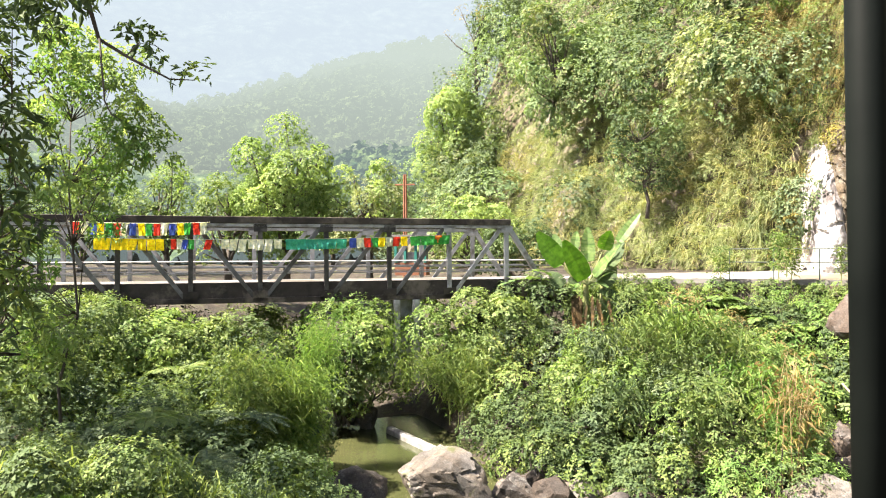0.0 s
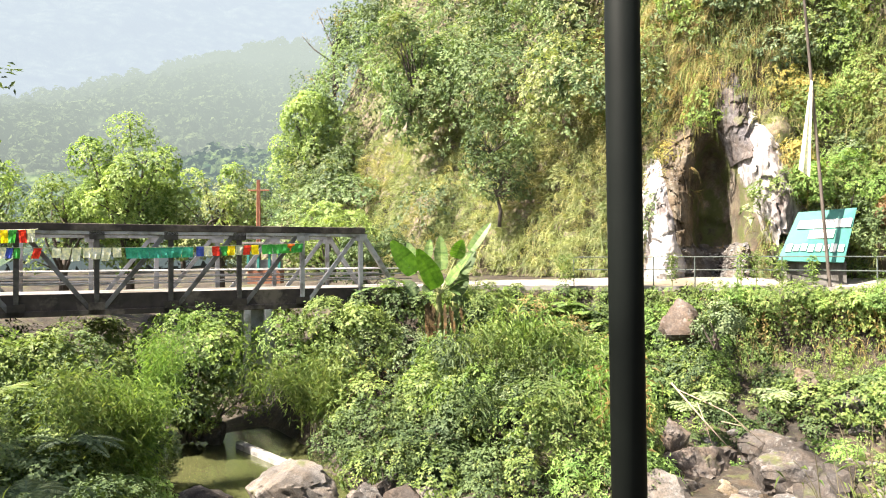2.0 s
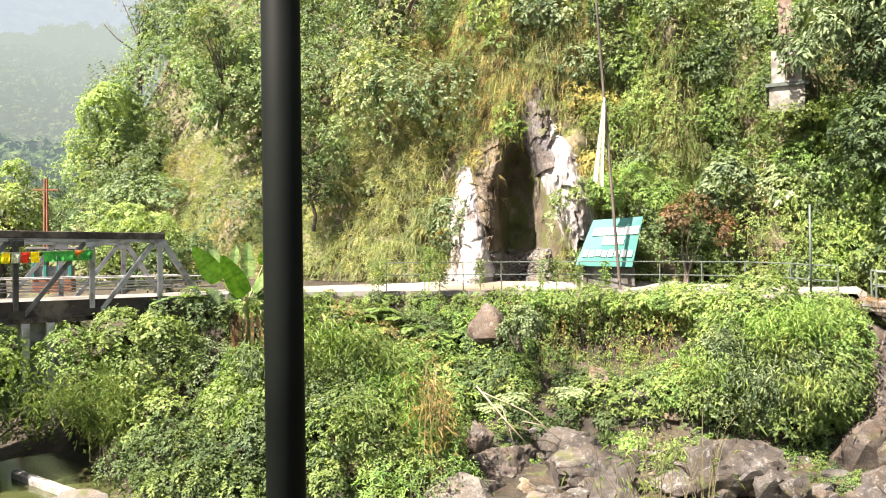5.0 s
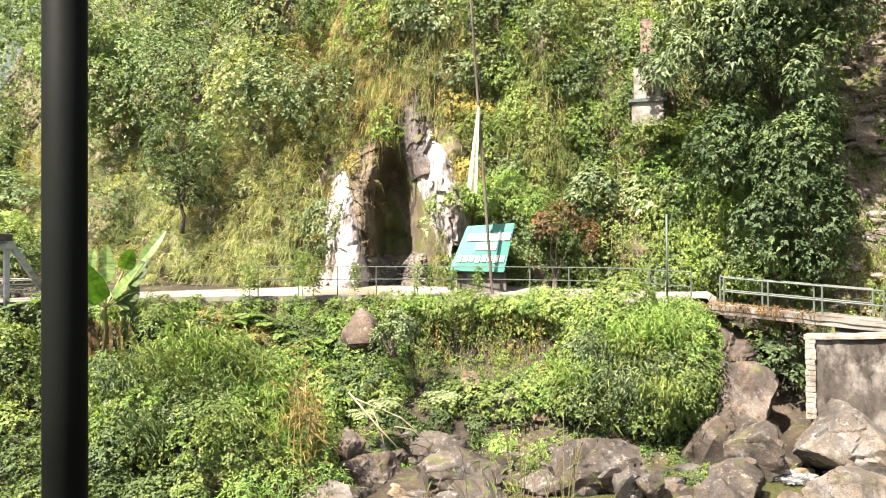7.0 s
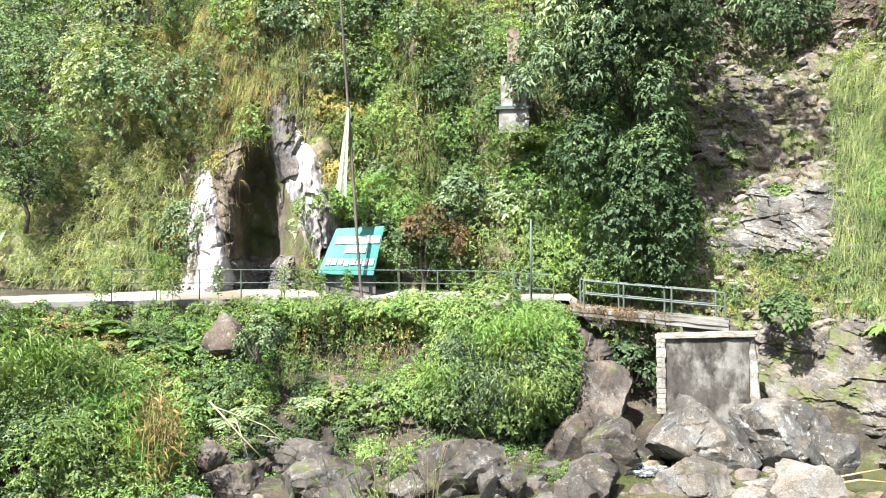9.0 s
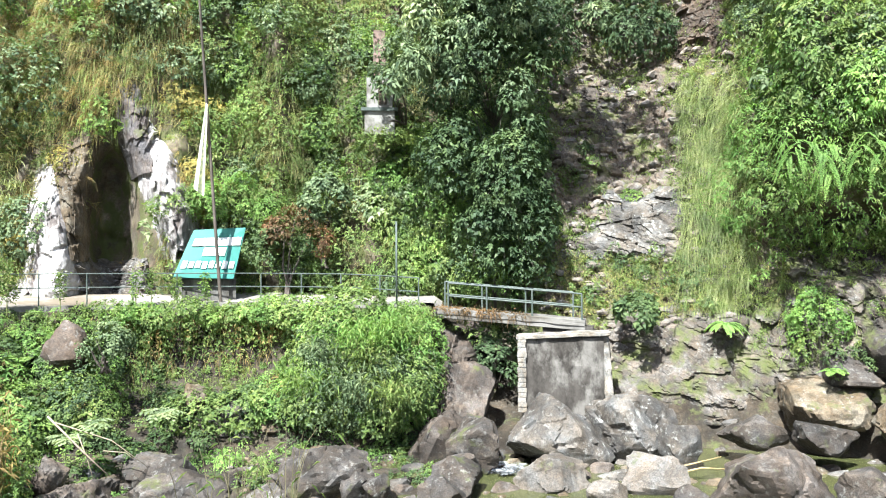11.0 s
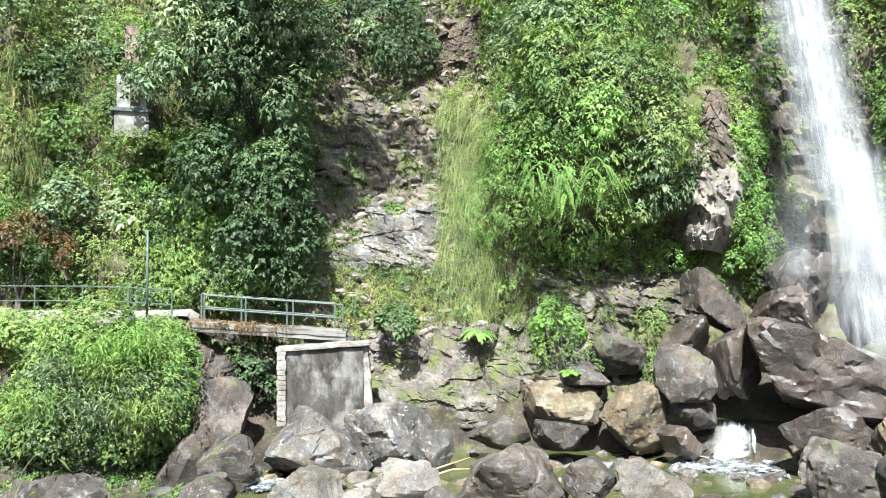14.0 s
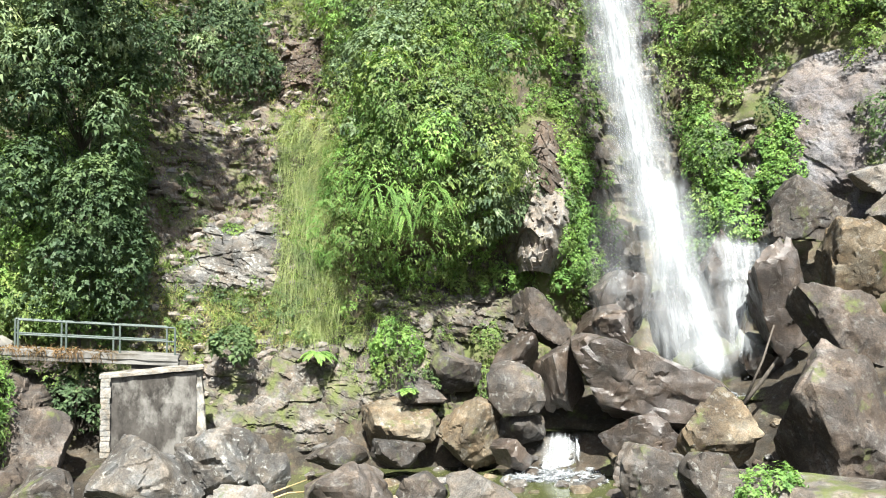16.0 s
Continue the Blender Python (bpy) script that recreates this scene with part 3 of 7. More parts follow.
rad = np.concatenate([np.linspace(0.05, 12, 12), np.linspace(12.3, 34, 78), np.geomspace(35, 3000, 26)])
v, f = sheet(np.linspace(180, -180, 400), rad, ground_point)
thing("ground", "river bed and banks of dark mossy soil and gravel", "ground", v, f, SOIL, True, kind="structure")

# ---- cliff behind the road ----
LEAN_AZ = [-100, -80, -70, -62, -55, -48, -42, -36, -30, -24, -18, -10, 0, 8, 14, 20, 26, 32, 41]
LEAN = [0.35, 0.35, 0.3, 0.14, 0.2, 0.22, 0.3, 0.5, 0.6, 0.5, 0.32, 0.22, 0.14, 0.16, 0.38, 0.7, 0.95, 1.15, 1.3]


def spot(az, z, a0, z0, ra, rz):
    return np.exp(-(((az - a0) / ra) ** 2 + ((z - z0) / rz) ** 2) ** 2)


def cliff_d(az, z):
    h = z - along(EZ, az)
    d = along(ED, az) + np.interp(az, LEAN_AZ, LEAN) * h
    fold = np.exp(-((az - 6.0) / 26.0) ** 6) * (1 - spot(az, z, 7.0, 8.0, 6.5, 5.0))
    d = d + 1.15 * fold * fbm(np.stack([az * 0.42, z * 0.07 + az * 0.03, 0 * az], -1), 3, 31)   # upright folds
    d = d + 2.6 * spot(az, z, 6.7, 7.5, 1.6, 3.6)              # the recess between the pale ribs
    d = d - 0.9 * spot(az, z, 2.6, 8.0, 1.5, 4.0) - 0.7 * spot(az, z, 10.4, 7.0, 1.3, 2.6)
    d = d - 1.3 * spot(az, z, -53.8, 8.5, 2.0, 2.6) + 1.2 * spot(az, z, -60.5, 9.0, 3.2, 9.0)
    d = d - 1.9 * spot(az, z, -44.5, 11.6, 5.6, 3.6) + 1.4 * spot(az, z, -46.0, 6.7, 5.6, 1.1)
    return d


def cliff_point(az, z):
    d = cliff_d(az, z)
    p = at(az, d, z)
    amp = 0.9 - 0.6 * np.exp(-((az + 31) / 5.0) ** 2)
    soft = 1 - 0.75 * np.exp(-((az + 30.5) / 7.0) ** 4) - 0.75 * np.exp(-((az + 74.0) / 5.0) ** 4)
    k = amp * fbm(p * 0.33, 5, 11) + soft * (0.32 * facets(p, 1.5, 4) + 0.10 * facets(p, 0.5, 8))
    return at(az, d - k, z + 0.2 * fbm(p * 0.8, 2, 9))




def crest(az):
    """Height at which the slope ends, falling off to the left."""
    return np.interp(az, [26, 29, 31, 33, 35, 37, 39, 41], [46, 40, 30, 21, 15, 11, 8, 5.2])


zs = np.concatenate([np.linspace(0.0, 0.4, 110), np.linspace(0.41, 1, 24)])
v, f = sheet(np.linspace(41, -100, 420), zs, lambda a, w: cliff_point(a, along(EZ, a) - 1.2 + w * (crest(a) + 1.2 - along(EZ, a))))
thing("cliff", "steep mossy rock cliff overgrown with shrubs", "cliff", v, f, R_CLIFF, True, kind="structure")


def cliff_sample(n, a0, a1, h0, h1):
    az, z = rng.uniform(min(a0, a1), max(a0, a1), n), rng.uniform(h0, h1, n)
    p = cliff_point(az, z)
    du = cliff_point(az + 0.4, z) - p
    dv = cliff_point(az, z + 0.25) - p
    nr = unit(np.cross(dv, du))
    nr = np.where(((nr * p).sum(-1) > 0)[:, None], -nr, nr)
    return az, z, p, nr

# ---- far hills ----


def domes(p, cell, seed):
    """Rounded tree-crown bumps: nearest-point distance on a jittered grid, in plan."""
    q = p[..., :2] / cell
    i = np.floor(q).astype(np.int64)
    best = np.full(q.shape[:-1], 9.0)
    for dx in (-1, 0, 1):
        for dy in (-1, 0, 1):
            c = i + np.array([dx, dy])
            h = c[..., 0] * 73856093 ^ c[..., 1] * 19349663 ^ seed * 83492791
            jx, jy = ((h >> 3) & 1023) / 1023, ((h >> 13) & 1023) / 1023
            best = np.minimum(best, (q[..., 0] - c[..., 0] - jx) ** 2 + (q[..., 1] - c[..., 1] - jy) ** 2)
    return np.sqrt(np.clip(1 - best, 0, 1))


def hill(name, label, a0, a1, d0, d1, z0, crest, material, cell, tall, cols, rows, seed):
    def fn(az, s):
        d = d0 + (d1 - d0) * s
        z = z0 + (crest(az) - z0) * np.minimum(s, 1) ** 0.9
        p = at(az, d, z)
        p[..., 2] += 0.10 * (d1 - d0) * fbm(p / (0.5 * (d1 - d0)), 4, seed) * np.clip(s * 3, 0, 1)
        k = domes(p + 3 * fbm(p / cell / 2, 2, seed)[..., None], cell, seed)
        p[..., 2] += tall * k * (0.75 + 0.5 * fbm(p / cell * 0.4, 2, seed + 5))
        return p
    v, f = sheet(np.linspace(a0, a1, cols), np.linspace(0, 1.0, rows), fn)
    return thing(name, label, "hill", v, f, material, True, kind="structure")


# third colour: the haze each slope gives off from its own surface
H_NEAR = hill_mat("hazed_woods_near", (0.012, 0.03, 0.016), (0.10, 0.135, 0.05), (0.085, 0.115, 0.118), 0.3, 0.35, 3, 30, 0.42)
H_MID = hill_mat("hazed_woods_mid", (0.01, 0.024, 0.012), (0.095, 0.12, 0.052), (0.1, 0.122, 0.115), 0.38, 0.2, 8, 86, 0.95)
H_FAR = hill_mat("hazed_woods_far", (0.012, 0.026, 0.022), (0.11, 0.14, 0.10), (0.113, 0.138, 0.158), 0.88, 0.05, 60, 480, 0.99)


def mid_crest(a):
    return np.interp(a, [20, 36, 42, 50, 58, 70, 100], [100, 88, 86, 76, 66, 58, 60])


def near_crest(a):
    return 17 + 3 * np.sin(a * 0.2)


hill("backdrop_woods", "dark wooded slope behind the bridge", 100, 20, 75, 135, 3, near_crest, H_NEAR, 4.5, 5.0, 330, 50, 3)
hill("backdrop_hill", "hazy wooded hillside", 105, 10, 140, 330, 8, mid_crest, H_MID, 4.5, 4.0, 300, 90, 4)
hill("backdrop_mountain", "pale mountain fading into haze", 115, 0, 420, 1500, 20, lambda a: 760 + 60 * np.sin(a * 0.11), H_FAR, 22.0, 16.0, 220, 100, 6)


def far_crowns(n, a0, a1, d0, d1, z0, crest_fn, r0, r1, chips, lift):
    """Leafy rounded crowns standing on a far slope, coarse chips on domes."""
    az, s = rng.uniform(a0, a1, n), rng.random(n) ** 0.8
    d = d0 + (d1 - d0) * s
    r = rng.uniform(r0, r1, n)
    p = at(az, d, z0 + (crest_fn(az) - z0) * s ** 0.9)
    p[:, 2] += 0.10 * (d1 - d0) * fbm(p / (0.5 * (d1 - d0)), 4, 4) * np.clip(s * 3, 0, 1) + lift + rng.uniform(0, 0.8, n) * r
    i = np.repeat(np.arange(n), chips)
    u = unit(rng.normal(size=(len(i), 3)))
    u[:, 2] = np.abs(u[:, 2]) * 1.1 - 0.25
    q = p[i] + u * r[i][:, None] * np.array([1, 1, 1.25]) * rng.uniform(0.8, 1.08, (len(i), 1))
    side = rng.normal(size=(len(i), 3))
    return leaf_chips(q, unit(np.cross(u, side)), u + 0.3 * rng.normal(size=u.shape), 0.75 * r[i], 0.5 * r[i], 0.1)


# crowns take the slopes' glowing materials, painted haze included
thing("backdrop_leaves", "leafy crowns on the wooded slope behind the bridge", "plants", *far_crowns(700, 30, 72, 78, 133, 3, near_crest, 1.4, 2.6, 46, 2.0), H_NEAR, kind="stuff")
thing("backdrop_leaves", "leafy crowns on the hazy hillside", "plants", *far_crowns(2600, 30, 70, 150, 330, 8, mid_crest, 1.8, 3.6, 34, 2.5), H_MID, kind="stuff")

# ---- water ----


def water_z(az):
    return np.interp(az, [-58, -46, -25, -10, 20, 40], [0.68, 0.62, 0.42, 0.3, 0.05, 0.0])


v, f = sheet(np.linspace(66, -75, 160), np.linspace(9, 33, 30), lambda a, d: at(a, np.where(a > 36, d, np.minimum(d, np.where(a < -50, 24.3, 26.5))), water_z(a) + 0.012 * fbm(at(a, d, 0 * d) * 1.2, 2, 2)))
thing("water", "still green river pool with shallow edges", "river", v, f, WATER, True, kind="structure")
v, f = sheet(np.linspace(-52.8, -58, 24), np.linspace(24.6, 26.6, 10), lambda a, d: at(a, d, 1.74 + 0.02 * fbm(at(a, d, 0 * d) * 2, 3, 2)))
thing("water_middle", "small clear pool between boulders", "pool", v, f, WATER, True, kind="structure")
v, f = sheet(np.linspace(-57.5, -72, 60), np.linspace(25, 30, 24), lambda a, d: at(a, d, 2.78 + 0.03 * fbm(at(a, d, 0 * d) * 2, 3, 2)))
thing("water_upper", "churned white plunge pool below the waterfall", "pool", v, f, WATER, True, kind="structure")


def ribbons(n, top, bottom, waist, width, out, steps=14):
    """Falling strands: narrow ribbons between a top and a bottom line."""
    s = rng.beta(1.6, 1.6, n)
    t0 = rng.uniform(0, 0.55, n) * (rng.random(n) < 0.6)
    t1 = np.minimum(1, t0 + rng.uniform(0.35, 1.0, n))
    k = np.linspace(0, 1, steps)
    t = t0[:, None] + (t1 - t0)[:, None] * k
    c = top(s)[:, None] * (1 - t[..., None]) + bottom(s)[:, None] * t[..., None]
    c = c + (out * rng.uniform(-0.35, 0.5, n)[:, None])[:, None] + rng.normal(0, 0.012, c.shape)
    w = width * rng.uniform(0.5, 1.6, n)[:, None] * np.sin(np.pi * (0.06 + 0.88 * k)) * (0.6 + waist * t)
    side = unit(np.cross(out, [0, 0, 1.0])) + 0.35 * rng.normal(size=(n, 3)) * np.array([1, 1, 0])
    a = c - side[:, None] * w[..., None] / 2
    b = c + side[:, None] * w[..., None] / 2
    v = np.stack([a, b], 2).reshape(-1, 3)
    base = (np.arange(n)[:, None] * steps + np.arange(steps - 1)[None]).reshape(-1, 1) * 2
    return v, np.concatenate([base, base + 1, base + 3, base + 2], 1)


def lerp_line(p, q):
    p, q = np.asarray(p, float), np.asarray(q, float)
    return lambda s: p + (q - p) * s[:, None]


def flowing(name, top, bottom, bow, material, parent, shift, label="", kind="", nx=24, ny=60):
    """A thin sheet of falling water between two lines, with its flow in metres."""
    top, bottom = [np.asarray(p, float) for p in top], [np.asarray(p, float) for p in bottom]
    def fn(s, t):
        a = top[0] + (top[1] - top[0]) * s[..., None]
        c = bottom[0] + (bottom[1] - bottom[0]) * s[..., None]
        q = t ** 0.9
        p = a * (1 - q[..., None]) + c * q[..., None]
        return p + face * (bow * np.sin(np.pi * s) * (1 - 0.3 * t) + 0.10 * fbm(p * 1.3 + shift, 2, 5))[..., None]
    us, ws = np.linspace(0, 1, nx), np.linspace(0, 1, ny)
    v, f = sheet(us, ws, fn)
    ob = part(name, (v, f), material, parent, label, smooth=True)
    s, t = [g.ravel() for g in np.meshgrid(us, ws, indexing='ij')]
    wide = (np.linalg.norm(top[1] - top[0]) + np.linalg.norm(bottom[1] - bottom[0])) / 2
    tall = np.linalg.norm((top[0] + top[1] - bottom[0] - bottom[1]) / 2)
    loops = f.ravel()
    for uv_name, u, w in (("across", s, t), ("flow", s * wide + 7.3 * shift, t * tall + 3.1 * shift)):
        lay = ob.data.uv_layers.new(name=uv_name)
        lay.data.foreach_set("uv", np.stack([u, w], -1)[loops].astype(np.float32).ravel())
    return ob


fall = thing("waterfall", "tall white waterfall pouring down the cliff onto boulders", "waterfall")
face = unit(-at(-61.0, 1.0, 0.0))
for i, (l0, r0, l1, r1, d) in enumerate(((-54.2, -61.4, -58.3, -65.6, 28.3), (-55.2, -61.0, -59.0, -65.2, 28.05), (-54.8, -60.2, -59.3, -65.0, 27.8))):
    flowing("falling_water", (at(l0, d + 0.4, 21.0), at(r0, d + 0.4, 21.0)), (at(l1, d - 0.6, 6.4), at(r1, d - 0.6, 6.4)), 0.25, FALL, fall, i + 1)
flowing("white_core", (at(-59.6, 27.35, 10.6), at(-64.4, 27.35, 10.6)), (at(-59.8, 26.5, 5.6), at(-65.8, 26.5, 5.6)), 0.35, CORE, fall, 21, "dense white foot of the fall")
flowing("splash_veil", (at(-60.4, 26.9, 8.0), at(-64.6, 26.9, 8.0)), (at(-59.6, 25.7, 3.3), at(-68.6, 25.7, 3.2)), 0.35, VEIL, fall, 5, "foaming veil over the rocks")
flowing("splash_strand", (at(-62.4, 26.7, 7.2), at(-64.9, 26.7, 7.2)), (at(-63.6, 25.5, 3.1), at(-67.6, 25.5, 3.1)), 0.2, CORE, fall, 6, "bright strand pouring between rocks")
flowing("side_veil", (at(-63.6, 27.1, 8.3), at(-70.2, 26.9, 7.5)), (at(-64.4, 26.2, 6.0), at(-69.8, 26.2, 6.2)), 0.1, VEIL, fall, 7, "white arm thrown over a ledge", ny=24)
flowing("side_veil", (at(-65.0, 26.5, 6.9), at(-69.6, 26.4, 6.9)), (at(-65.6, 25.9, 3.6), at(-68.6, 25.9, 3.6)), 0.1, VEIL, fall, 15, "thin veil running off a ledge")
flowing("side_spill", (at(-56.6, 26.5, 6.95), at(-62.0, 26.6, 7.4)), (at(-57.2, 25.95, 5.9), at(-61.2, 26.0, 5.6)), 0.1, MIST, fall, 8, "thin spill over dark rock", ny=24)
flowing("mist", (at(-56.0, 26.4, 10.0), at(-70.5, 26.4, 10.0)), (at(-55.0, 25.4, 1.8), at(-72.0, 25.4, 1.8)), 0.2, MIST, fall, 9, "drifting spray")


def spray(n, az0, az1, d0, d1, z0, z1, size):
    """Flying drops round the foot of the fall."""
    t = rng.random(n) ** 1.6
    p = at(rng.normal((az0 + az1) / 2, abs(az1 - az0) / 3, n), rng.uniform(d0, d1, n), z0 + (z1 - z0) * t)
    return leaf_chips(p, rng.normal(size=(n, 3)), rng.normal(size=(n, 3)), size * rng.uniform(0.4, 1.4, n), size * 0.7)


part("spray", spray(1500, -59.5, -69.0, 25.6, 27.4, 2.8, 7.6, 0.045), FOAM, fall)["kind"] = "stuff"
part("spray", spray(1000, -58.5, -65.5, 27.0, 28.4, 7.0, 16.0, 0.035), FOAM, fall)["kind"] = "stuff"


def foam_patch(az0, az1, d0, d1, z, n, seed):
    p = at(rng.uniform(min(az0, az1), max(az0, az1), n), rng.uniform(d0, d1, n), np.full(n, z)) + rng.normal(0, 0.03, (n, 3))
    return leaves(p, rng.normal(size=(n, 3)) * np.array([1, 1, 0.15]), np.tile([0, 0, 1.0], (n, 1)), rng.uniform(0.2, 0.5, n), rng.uniform(0.15, 0.35, n), 0.1, 0.05)


part("pool_foam", foam_patch(-60.5, -68.5, 25.4, 27.2, 2.84, 450, 1), FOAM, fall)["kind"] = "stuff"
casc = thing("cascade", "small white cascade spilling between boulders", "cascade")
face2 = unit(-at(-54.8, 1.0, 0.0))
for i in range(2):
    flowing("falling_water", (at(-53.2, 24.75 - 0.12 * i, 1.78), at(-56.6, 24.75 - 0.12 * i, 1.78)), (at(-52.4, 23.95 - 0.12 * i, 0.62), at(-57.0, 23.95 - 0.12 * i, 0.62)), 0.12, VEIL, casc, 11 + i, ny=20)
part("drops", ribbons(16, lerp_line(at(-53.6, 24.7, 1.72), at(-56.3, 24.7, 1.72)), lerp_line(at(-52.8, 23.9, 0.7), at(-56.6, 23.9, 0.7)), 0.5, 0.07, face2, 8), FOAM, casc)["kind"] = "stuff"
part("foam", foam_patch(-51.4, -57.6, 22.4, 24.1, 0.70, 800, 2), FOAM, casc)["kind"] = "stuff"
casc = thing("cascade", "thin white trickle beside the old bridge pier", "cascade")
flowing("falling_water", (at(-20.4, 22.0, 1.0), at(-22.0, 22.0, 1.0)), (at(-20.0, 21.3, 0.4), at(-22.2, 21.3, 0.4)), 0.08, MIST, casc, 13, ny=20)
part("foam", foam_patch(-19.8, -22.4, 21.0, 21.6, 0.5, 120, 3), FOAM, casc)["kind"] = "stuff"

# ---- road along the cliff ----


def road_point(az, s):
    d0, d1 = along(DD, az) + 0.05, np.minimum(along(ED, az) - 0.5, along(DD, az) + 3.6)
    return at(az, d0 + (d1 - d0) * s, ground_z(az, d0 + (d1 - d0) * s) + 0.10 + 0.02 * fbm(at(az, d0 + s, 0 * s) * 2.0, 3, 8))


v, f = sheet(np.linspace(31, -16.6, 160), np.linspace(0, 1, 14), road_point)
thing("road", "pale worn concrete road along the cliff", "road", v, f, ROADM, True, kind="structure")
v, f = sheet(np.linspace(30, -15, 160), np.linspace(0, 1, 6), lambda a, s: at(a, along(DD, a) + 0.03 - 0.04 * s, along(DZ, a) + 0.12 - 0.24 * s + 0.03 * fbm(at(a, 28 + 0 * a, s) * 3, 2, 4)))
thing("kerb", "stained concrete edge of the road", "kerb", v, f, CONC, True, kind="structure")

# ---- steel truss bridge ----
BO = np.array([-0.714, -0.537, 0.0]) + at(53.0, 24.0, 0.0)
BX, BN = np.array([math.cos(radians(53)), math.sin(radians(53)), 0.0]), at(53.0, 1.0, 0.0)
PANEL, MID, WIDE, ZT, ZB, ZD = 2.04, 1.40, 3.5, 6.93, 4.36, 4.9


def bp(s, w, z):
    return BO + BX * (MID + s) + BN * w + np.array([0, 0, z])


bridge = thing("truss_bridge", "old weathered white steel truss road bridge, near side coloured dark for shade", "bridge")
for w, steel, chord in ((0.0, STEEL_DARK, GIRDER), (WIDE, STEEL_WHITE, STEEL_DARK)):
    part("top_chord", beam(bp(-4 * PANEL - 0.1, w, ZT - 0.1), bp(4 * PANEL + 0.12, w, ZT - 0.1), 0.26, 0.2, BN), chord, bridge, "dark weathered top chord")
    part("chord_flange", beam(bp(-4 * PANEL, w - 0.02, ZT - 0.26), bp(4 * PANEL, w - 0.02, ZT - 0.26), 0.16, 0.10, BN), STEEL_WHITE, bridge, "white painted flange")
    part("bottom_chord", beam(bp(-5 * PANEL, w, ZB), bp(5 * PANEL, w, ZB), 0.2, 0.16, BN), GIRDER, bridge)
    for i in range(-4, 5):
        # near members are coloured as in shade, except the lit right end
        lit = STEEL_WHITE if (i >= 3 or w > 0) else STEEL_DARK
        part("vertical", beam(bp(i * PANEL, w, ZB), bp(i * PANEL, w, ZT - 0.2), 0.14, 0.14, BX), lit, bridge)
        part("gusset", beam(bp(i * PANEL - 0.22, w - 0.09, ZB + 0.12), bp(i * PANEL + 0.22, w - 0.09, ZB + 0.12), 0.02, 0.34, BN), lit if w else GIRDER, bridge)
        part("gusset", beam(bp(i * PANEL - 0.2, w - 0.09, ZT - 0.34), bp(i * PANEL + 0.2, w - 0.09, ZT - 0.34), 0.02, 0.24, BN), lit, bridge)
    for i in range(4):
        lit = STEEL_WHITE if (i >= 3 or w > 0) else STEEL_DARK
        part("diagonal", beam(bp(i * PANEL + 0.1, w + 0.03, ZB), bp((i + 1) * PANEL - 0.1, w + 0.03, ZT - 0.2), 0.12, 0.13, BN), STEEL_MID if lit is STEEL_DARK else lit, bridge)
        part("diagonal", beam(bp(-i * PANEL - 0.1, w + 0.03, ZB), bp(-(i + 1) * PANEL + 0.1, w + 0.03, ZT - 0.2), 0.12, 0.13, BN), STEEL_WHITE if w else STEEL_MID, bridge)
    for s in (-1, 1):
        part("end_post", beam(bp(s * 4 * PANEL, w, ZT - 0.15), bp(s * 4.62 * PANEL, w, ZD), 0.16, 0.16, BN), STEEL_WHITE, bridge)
part("girder", beam(bp(-5 * PANEL, 0.06, ZD - 0.27), bp(5 * PANEL, 0.06, ZD - 0.27), 0.12, 0.56, BN), GIRDER, bridge, "dark rusty edge girder")
part("girder", beam(bp(-5 * PANEL, WIDE - 0.16, ZD - 0.34), bp(5 * PANEL, WIDE - 0.16, ZD - 0.34), 0.12, 0.52, BN), GIRDER, bridge, "dark rusty edge girder")
part("deck", beam(bp(-5.1 * PANEL, WIDE / 2, ZD - 0.06), bp(5.1 * PANEL, WIDE / 2, ZD - 0.05), WIDE - 0.3, 0.1, BN), CONC, bridge, "pale concrete deck")
for i in range(-5, 6):
    part("cross_beam", beam(bp(i * PANEL, 0.05, ZB + 0.1), bp(i * PANEL, WIDE - 0.05, ZB + 0.1), 0.12, 0.24), GIRDER, bridge)
for w in (0.28, WIDE - 0.2):
    for h in (0.28, 0.46, 0.64):
        part("guard_rail", tube([bp(-5 * PANEL, w, ZD + h), bp(0, w, ZD + h), bp(5 * PANEL, w, ZD + h)], 0.022, 6), STEEL_WHITE, bridge)
pier = thing("bridge_abutment", "whitewashed concrete abutment with two columns", "abutment")
for s in (4.3, 4.95):
    part("column", beam(bp(s, -0.1, 1.6), bp(s, -0.1, ZB - 0.08), 0.2, 0.22, BX), STEEL_WHITE, pier)
part("wall", beam(bp(4.75, 0.5, 1.9), bp(4.75, 0.5, ZB - 0.1), 1.1, 0.3, BX), STEEL_WHITE, pier)

# ---- dark pole beside the camera ----
pole = tube([(-0.965, 1.705, 4.0), (-0.978, 1.705, 6.0), (-0.99, 1.706, 9.0)], 0.049, 28)
thing("post", "dark green painted round steel post", "post", *pole, POLE_DARK, True)

# ---- old bridge pier and footbridge ----


